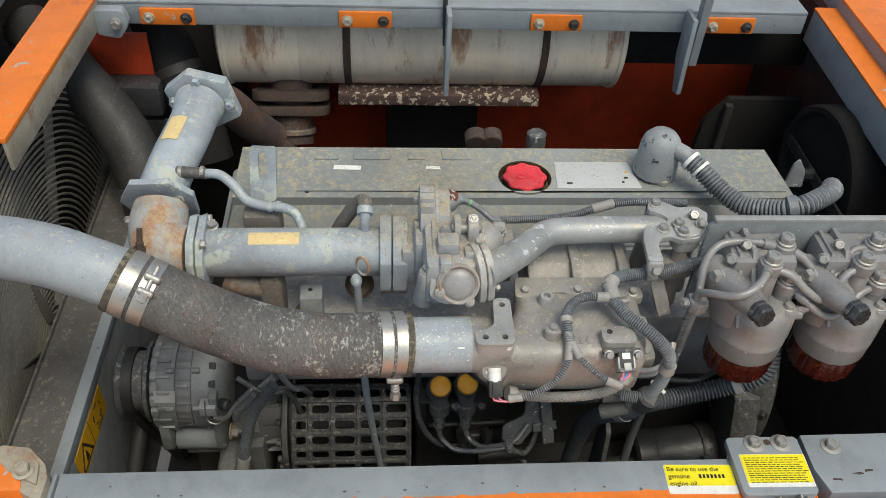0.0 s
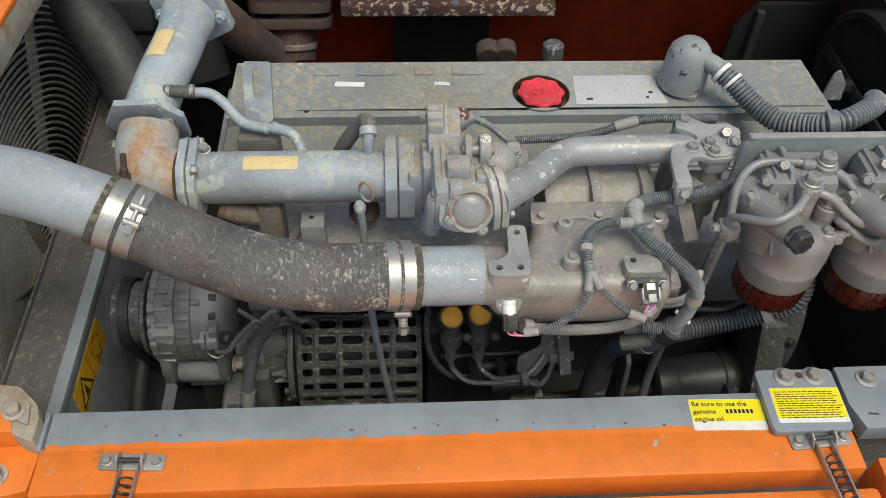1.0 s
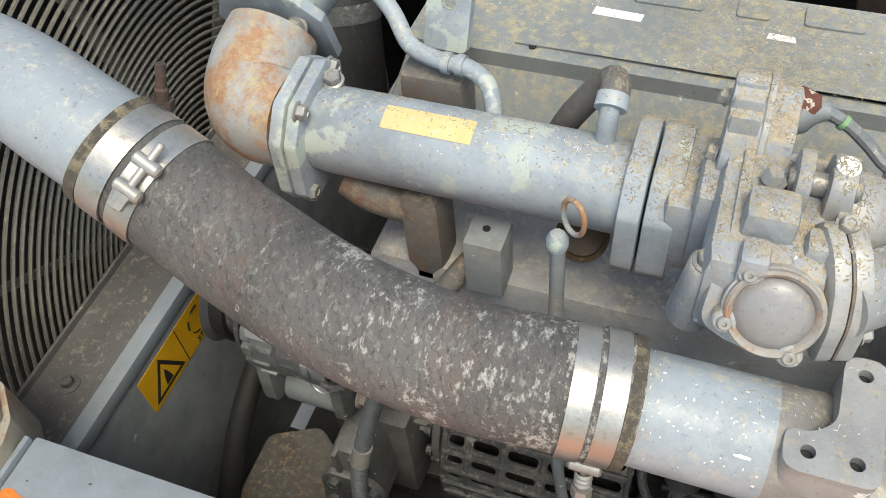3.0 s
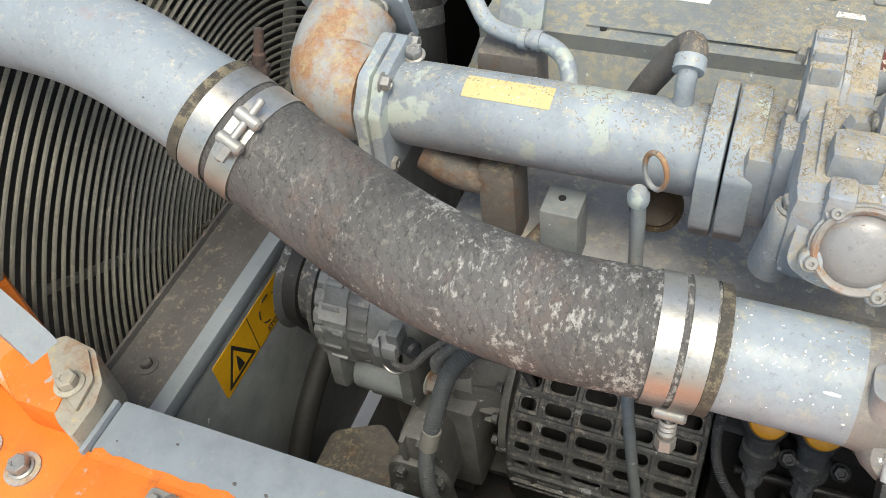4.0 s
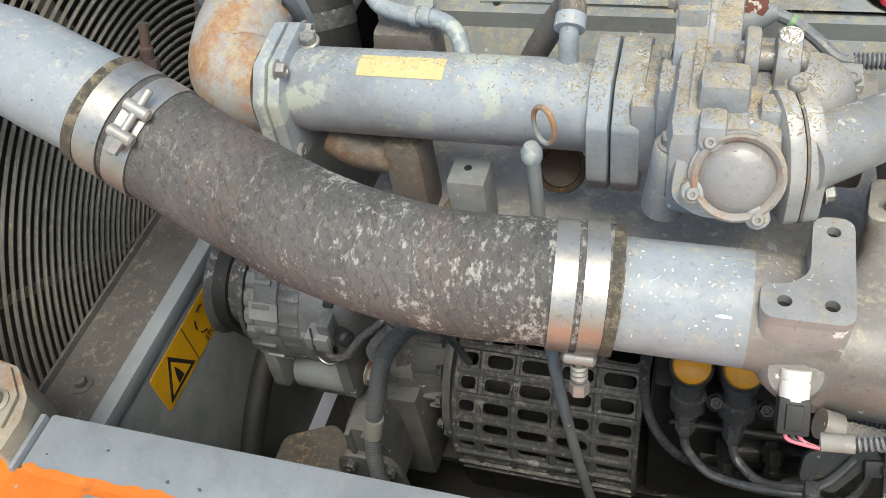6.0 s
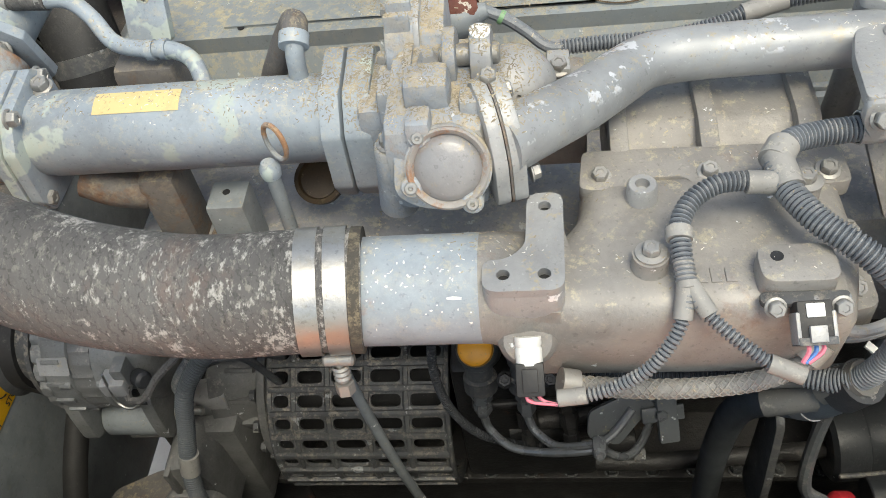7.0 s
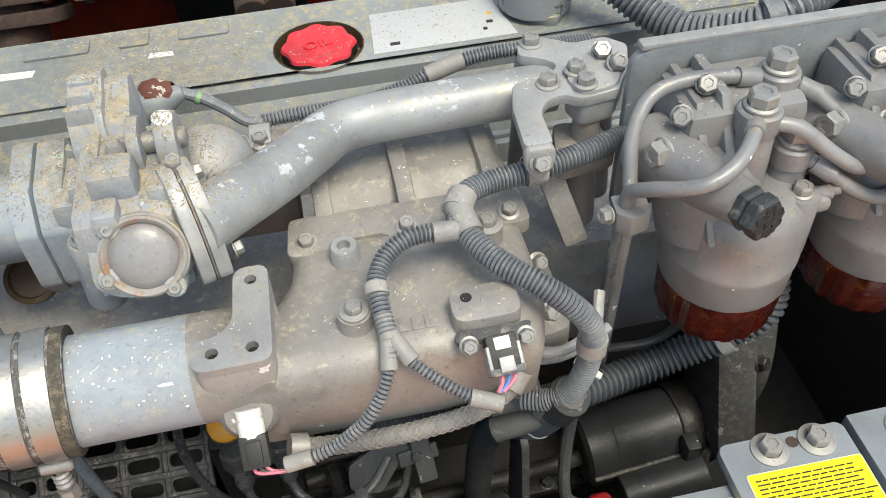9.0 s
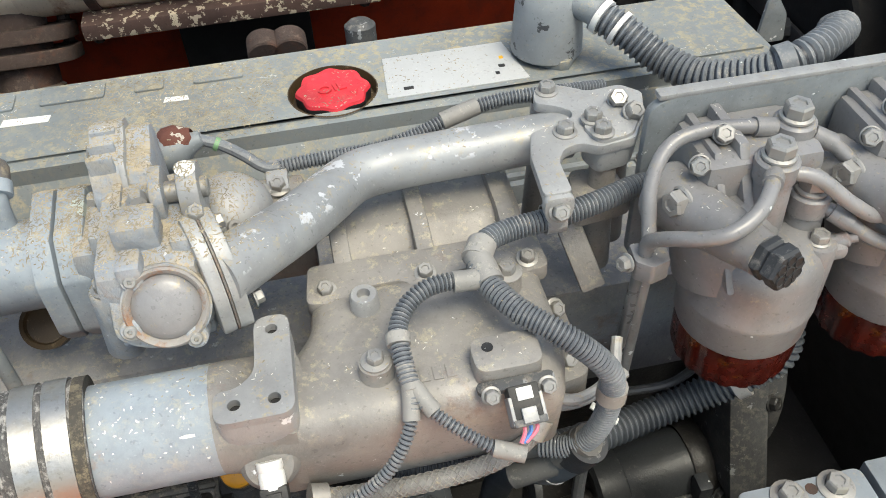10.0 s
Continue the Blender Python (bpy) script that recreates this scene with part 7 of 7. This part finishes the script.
# ---- dark things round the engine ----
def surroundings():
    h = thing("intake_hose", (-0.75, 0.25, 1.9), "sooty black rubber intake hose", "hose")
    part("hose", sweep([(-1.02, 0.62, 1.98), (-0.93, 0.53, 1.955), (-0.865, 0.46, 1.92), (-0.803, 0.41, 1.875), (-0.745, 0.345, 1.815), (-0.713, 0.283, 1.74), (-0.70, 0.24, 1.6)], 0.062, 28, 0.02), DUSTYBLACK, h)
    part("band", sweep([(-0.716, 0.29, 1.755), (-0.711, 0.278, 1.728)], 0.0635, 28, 0.01), DARKGREY, h)
    h2 = thing("intake_hose", (-0.63, 0.45, 1.9), "black vertical duct", "hose")
    part("hose", sweep([(-0.76, 0.70, 2.06), (-0.72, 0.66, 1.98), (-0.67, 0.60, 1.88), (-0.63, 0.54, 1.80), (-0.60, 0.48, 1.68)], 0.062, 28, 0.02), SHADEBLACK, h2)
    part("band", sweep([(-0.672, 0.603, 1.885), (-0.663, 0.59, 1.866)], 0.0635, 24, 0.01), BLACK, h2)
    b = thing("reservoir_box", (-0.78, 0.55, 1.9), "small grey box with a red inside face", "box")
    part("box", box((-0.90, 0.50, 1.80), (-0.70, 0.58, 1.885), 0.012), BLACKSLEEVE, b)
    part("red_plate", box((-0.90, 0.56, 1.885), (-0.72, 0.57, 2.0), 0.004), RED, b)
    e = thing("exhaust_manifold", (-0.2, 0.3, 1.75), "flaking rusty exhaust manifold and turbo pipe", "manifold")
    part("turbo_pipe", sweep([(-0.50, 0.14, 2.09), (-0.47, 0.19, 2.04), (-0.44, 0.23, 1.97), (-0.40, 0.27, 1.90)], 0.038, 20), RUST, e)
    part("log", sweep([(-0.42, 0.25, 1.78), (0.1, 0.25, 1.78), (0.5, 0.25, 1.78)], 0.045, 20, 0.05), RUST, e)
    part("turbo", lathe([(0.05, 0), (0.085, 0.02), (0.09, 0.05), (0.06, 0.08), (0, 0.08)], (-0.44, 0.40, 1.70), (1, 0, 0.2), 28), RUST, e)
    for x in (0.055, 0.09):
        part("lug", drum((x, 0.19, 1.945), (0, 1, 0.3), 0.024, 0.03), RUST, e)
    part("plug_cap", lathe([(0.022, 0), (0.022, 0.03), (0.015, 0.036), (0, 0.037)], (0.19, 0.20, 1.935), (0, 0.1, 1), 16), DARKGREY, e)
    d = thing("air_cleaner", (0.88, 0.1, 1.8), "black air cleaner drum", "air cleaner")
    part("drum", lathe([(0, 0.012), (0.14, 0.012), (0.15, 0.0), (0.163, 0.0), (0.168, 0.006), (0.168, 0.12), (0, 0.12)], (0.86, 0.2, 1.85), (1, 0.05, 0), 48), SHADEBLACK, d)
    part("cover_strap", box((0.855, 0.03, 1.84), (0.862, 0.37, 1.87), 0.002), BLACK, d)
    part("wing_nut", lathe([(0, 0), (0.02, 0), (0.014, 0.02), (0, 0.022)], (0.858, 0.2, 1.855), (-1, 0, 0), 8), BLACK, d)
    p = thing("dark_panel", (0.75, 0.4, 1.9), "dark steel plates behind the engine", "panel")
    part("plate", slab([(0.68, 1.55), (0.70, 1.80), (0.75, 1.87), (0.95, 1.87), (0.95, 1.4), (0.66, 1.4)], 0.50, 0.52, 0.004, axis="y"), SHADEBLACK, p)
    part("shelf", box((0.40, 0.62, 1.90), (0.98, 0.80, 2.0), 0.008), SHADEBLACK, p)
    part("post", box((0.74, 0.48, 1.5), (0.76, 0.5, 1.86), 0.003), BLACK, p)
    s = thing("harness_stay", (0.66, -0.06, 1.98), "small bent grey bracket beside the cover", "bracket")
    part("plate", slab(roundpoly([(0.69, 1.96), (0.73, 1.96), (0.725, 2.0), (0.705, 2.03), (0.695, 2.02)], 0.005), 0.02, 0.026, 0.001, axis="y"), GREY, s)


surroundings()


def oil_pan():
    t = thing("oil_pan", (0.1, 0.0, 1.2), "oily dark oil pan under the engine block", "oil pan")
    part("pan", slab(roundpoly([(-0.40, -0.22), (0.60, -0.22), (0.60, 0.22), (-0.40, 0.22)], 0.03), 1.105, 1.28, 0.02), OILY, t)
    part("flange", slab(roundpoly([(-0.42, -0.262), (0.62, -0.262), (0.62, 0.26), (-0.42, 0.26)], 0.02), 1.28, 1.296, 0.003), OILY, t)
    for k in range(11):
        bolt(t, (-0.06 + k * 0.062, -0.25, 1.296), (0, 0, 1), 0.016, DARKGREY)
    part("oil_rail", sweep([(-0.07, -0.27, 1.40), (0.12, -0.285, 1.395), (0.3, -0.28, 1.40), (0.42, -0.26, 1.38)], 0.013, 12, 0.02), OILY, t, "oil-soaked cross pipe")
    for x in (0.02, 0.16, 0.27):
        part("pipe_clip", lathe([(0.0135, -0.008), (0.0155, -0.008), (0.0155, 0.008), (0.0135, 0.008)], (x, -0.279, 1.398), (1, 0, 0), 16), DARKGREY, t)


oil_pan()


def extra_lines():
    t = thing("oil_feed_line", (0.32, -0.38, 1.9), "thin steel oil feed lines by the manifold", "pipe")
    for q in ([(0.27, -0.43, 1.925), (0.30, -0.435, 1.92), (0.335, -0.42, 1.925), (0.35, -0.39, 1.94)], [(0.27, -0.42, 1.895), (0.31, -0.42, 1.892), (0.36, -0.40, 1.895)]):
        part("line", sweep(q, 0.0055, 10), CASTLIGHT, t)
    w = thing("loose_cables", (-0.38, -0.3, 1.7), "tangle of thin black cables by the alternator", "cable")
    for q, r in (([(-0.36, -0.29, 1.77), (-0.33, -0.30, 1.72), (-0.31, -0.29, 1.70), (-0.30, -0.27, 1.66)], 0.006), ([(-0.43, -0.30, 1.75), (-0.38, -0.31, 1.715), (-0.34, -0.29, 1.69), (-0.32, -0.27, 1.60)], 0.005),
                 ([(-0.345, -0.25, 1.66), (-0.40, -0.27, 1.655), (-0.44, -0.27, 1.63)], 0.009)):
        part("cable", sweep(q, r, 8), DARKGREY, w)
    p = thing("pulley_cover", (-0.60, -0.3, 1.3), "dark steel foot and cover below the alternator", "cover")
    part("foot", slab(roundpoly([(-0.68, -0.40), (-0.56, -0.42), (-0.52, -0.30), (-0.60, -0.24), (-0.68, -0.28)], 0.015), 1.22, 1.30, 0.006), BROWNCAST, p)
    part("hose", sweep([(-0.66, -0.16, 1.52), (-0.675, -0.24, 1.47), (-0.685, -0.32, 1.40), (-0.69, -0.40, 1.30), (-0.69, -0.44, 1.2)], 0.018, 14), BLACK, p)
    part("block", slab(roundpoly([(-0.505, 1.37), (-0.5, 1.46), (-0.488, 1.525), (-0.45, 1.53), (-0.43, 1.49), (-0.425, 1.37)], 0.015), -0.36, -0.28, 0.012, axis="y"), ALTMAT, p)
    bolt(p, (-0.44, -0.362, 1.40), (0.1, -1, 0.3), 0.018, DARKGREY)
    part("flange_lip", slab(roundpoly([(-0.52, 1.36), (-0.51, 1.45), (-0.495, 1.47), (-0.43, 1.47), (-0.415, 1.44), (-0.41, 1.36)], 0.012), -0.372, -0.36, 0.003, axis="y"), ALTMAT, p)
    for x, z in ((-0.50, 1.385), (-0.488, 1.45), (-0.428, 1.45)):
        bolt(p, (x, -0.372, z), (0, -1, 0.15), 0.016, DARKGREY)
    for x in (-0.48, -0.455):
        part("rib", box((x - 0.004, -0.368, 1.47), (x + 0.004, -0.34, 1.525), 0.002), ALTMAT, p)


extra_lines()


# ---- loose debris lying on the parts ----
bpy.context.view_layer.update()
CASTER = bpy.context.evaluated_depsgraph_get()


def litter(name, label, patches, mat, size):
    rnd = random.Random(len(name) * 17 + len(patches))
    verts, faces = [], []
    for x0, x1, y0, y1, count in patches:
        spots = [(rnd.uniform(x0, x1), rnd.uniform(y0, y1)) for _ in range(max(6, count // 7))]
        for _ in range(count):
            sx, sy = rnd.choice(spots)
            x, y = rnd.gauss(sx, 0.012), rnd.gauss(sy, 0.009)
            ok, at, nor, _, _, _ = scene.ray_cast(CASTER, (x, y, 2.3), (0, 0, -1))
            if not ok or nor.z < 0.62 or at.z < 1.85:
                continue
            m = Matrix.Translation(at) @ nor.to_track_quat("Z", "Y").to_matrix().to_4x4() @ pose(0, 0, 0, rnd.uniform(-14, 14), rnd.uniform(-14, 14), rnd.uniform(0, 360))
            a, b, h = size * rnd.uniform(0.5, 2.2), size * rnd.uniform(0.25, 0.6), size * rnd.uniform(0.15, 0.4)
            k = len(verts)
            verts += [tuple(m @ V(*p)) for p in ((-a, -b, 0), (a * 0.9, -b * 0.7, 0), (a, b * 0.8, 0), (-a * 0.8, b, 0), (-a * 0.7, -b * 0.5, h), (a * 0.6, 0, h), (-a * 0.5, b * 0.6, h))]
            faces += [tuple(k + i for i in f) for f in ((0, 1, 5, 4), (1, 2, 5), (2, 3, 6, 5), (3, 0, 4, 6), (4, 5, 6))]
    me = bpy.data.meshes.new(name)
    me.from_pydata(verts, [], faces)
    me.materials.append(mat)
    tagged(new(name, me), label, "debris", kind="stuff")


STRAW = shade("dry_straw_debris", (0.36, 0.31, 0.22), 0.85, vary=0.5, scale=60, grime=0.3, bump=0.0)
FLAKE = shade("white_paint_flakes", (0.66, 0.64, 0.58), 0.7, vary=0.2, scale=60, bump=0.0)
litter("straw_debris", "dry tan chaff lying on the engine parts",
       ((-0.13, 0.03, -0.36, -0.19, 5200), (-0.17, -0.10, -0.27, -0.18, 1300), (-0.46, -0.18, -0.25, -0.20, 320), (-0.16, 0.06, -0.05, 0.09, 3600), (-0.3, 0.3, -0.05, 0.09, 700), (-0.1, 0.02, -0.44, -0.41, 40),
        (0.0, 0.1, -0.22, -0.16, 200), (0.06, 0.28, -0.44, -0.2, 160), (-0.41, -0.33, -0.17, -0.1, 160), (-0.3, -0.12, -0.29, -0.15, 260)), STRAW, 0.0012)
litter("paint_flakes", "pale flecks scattered on pipes and hose",
       ((-0.1, 0.02, -0.45, -0.40, 20), (0.02, 0.27, -0.46, -0.2, 90), (-0.46, -0.16, -0.26, -0.2, 160), (0.3, 0.5, -0.4, -0.2, 160), (-0.4, 0.6, -0.05, 0.09, 260)), FLAKE, 0.001)
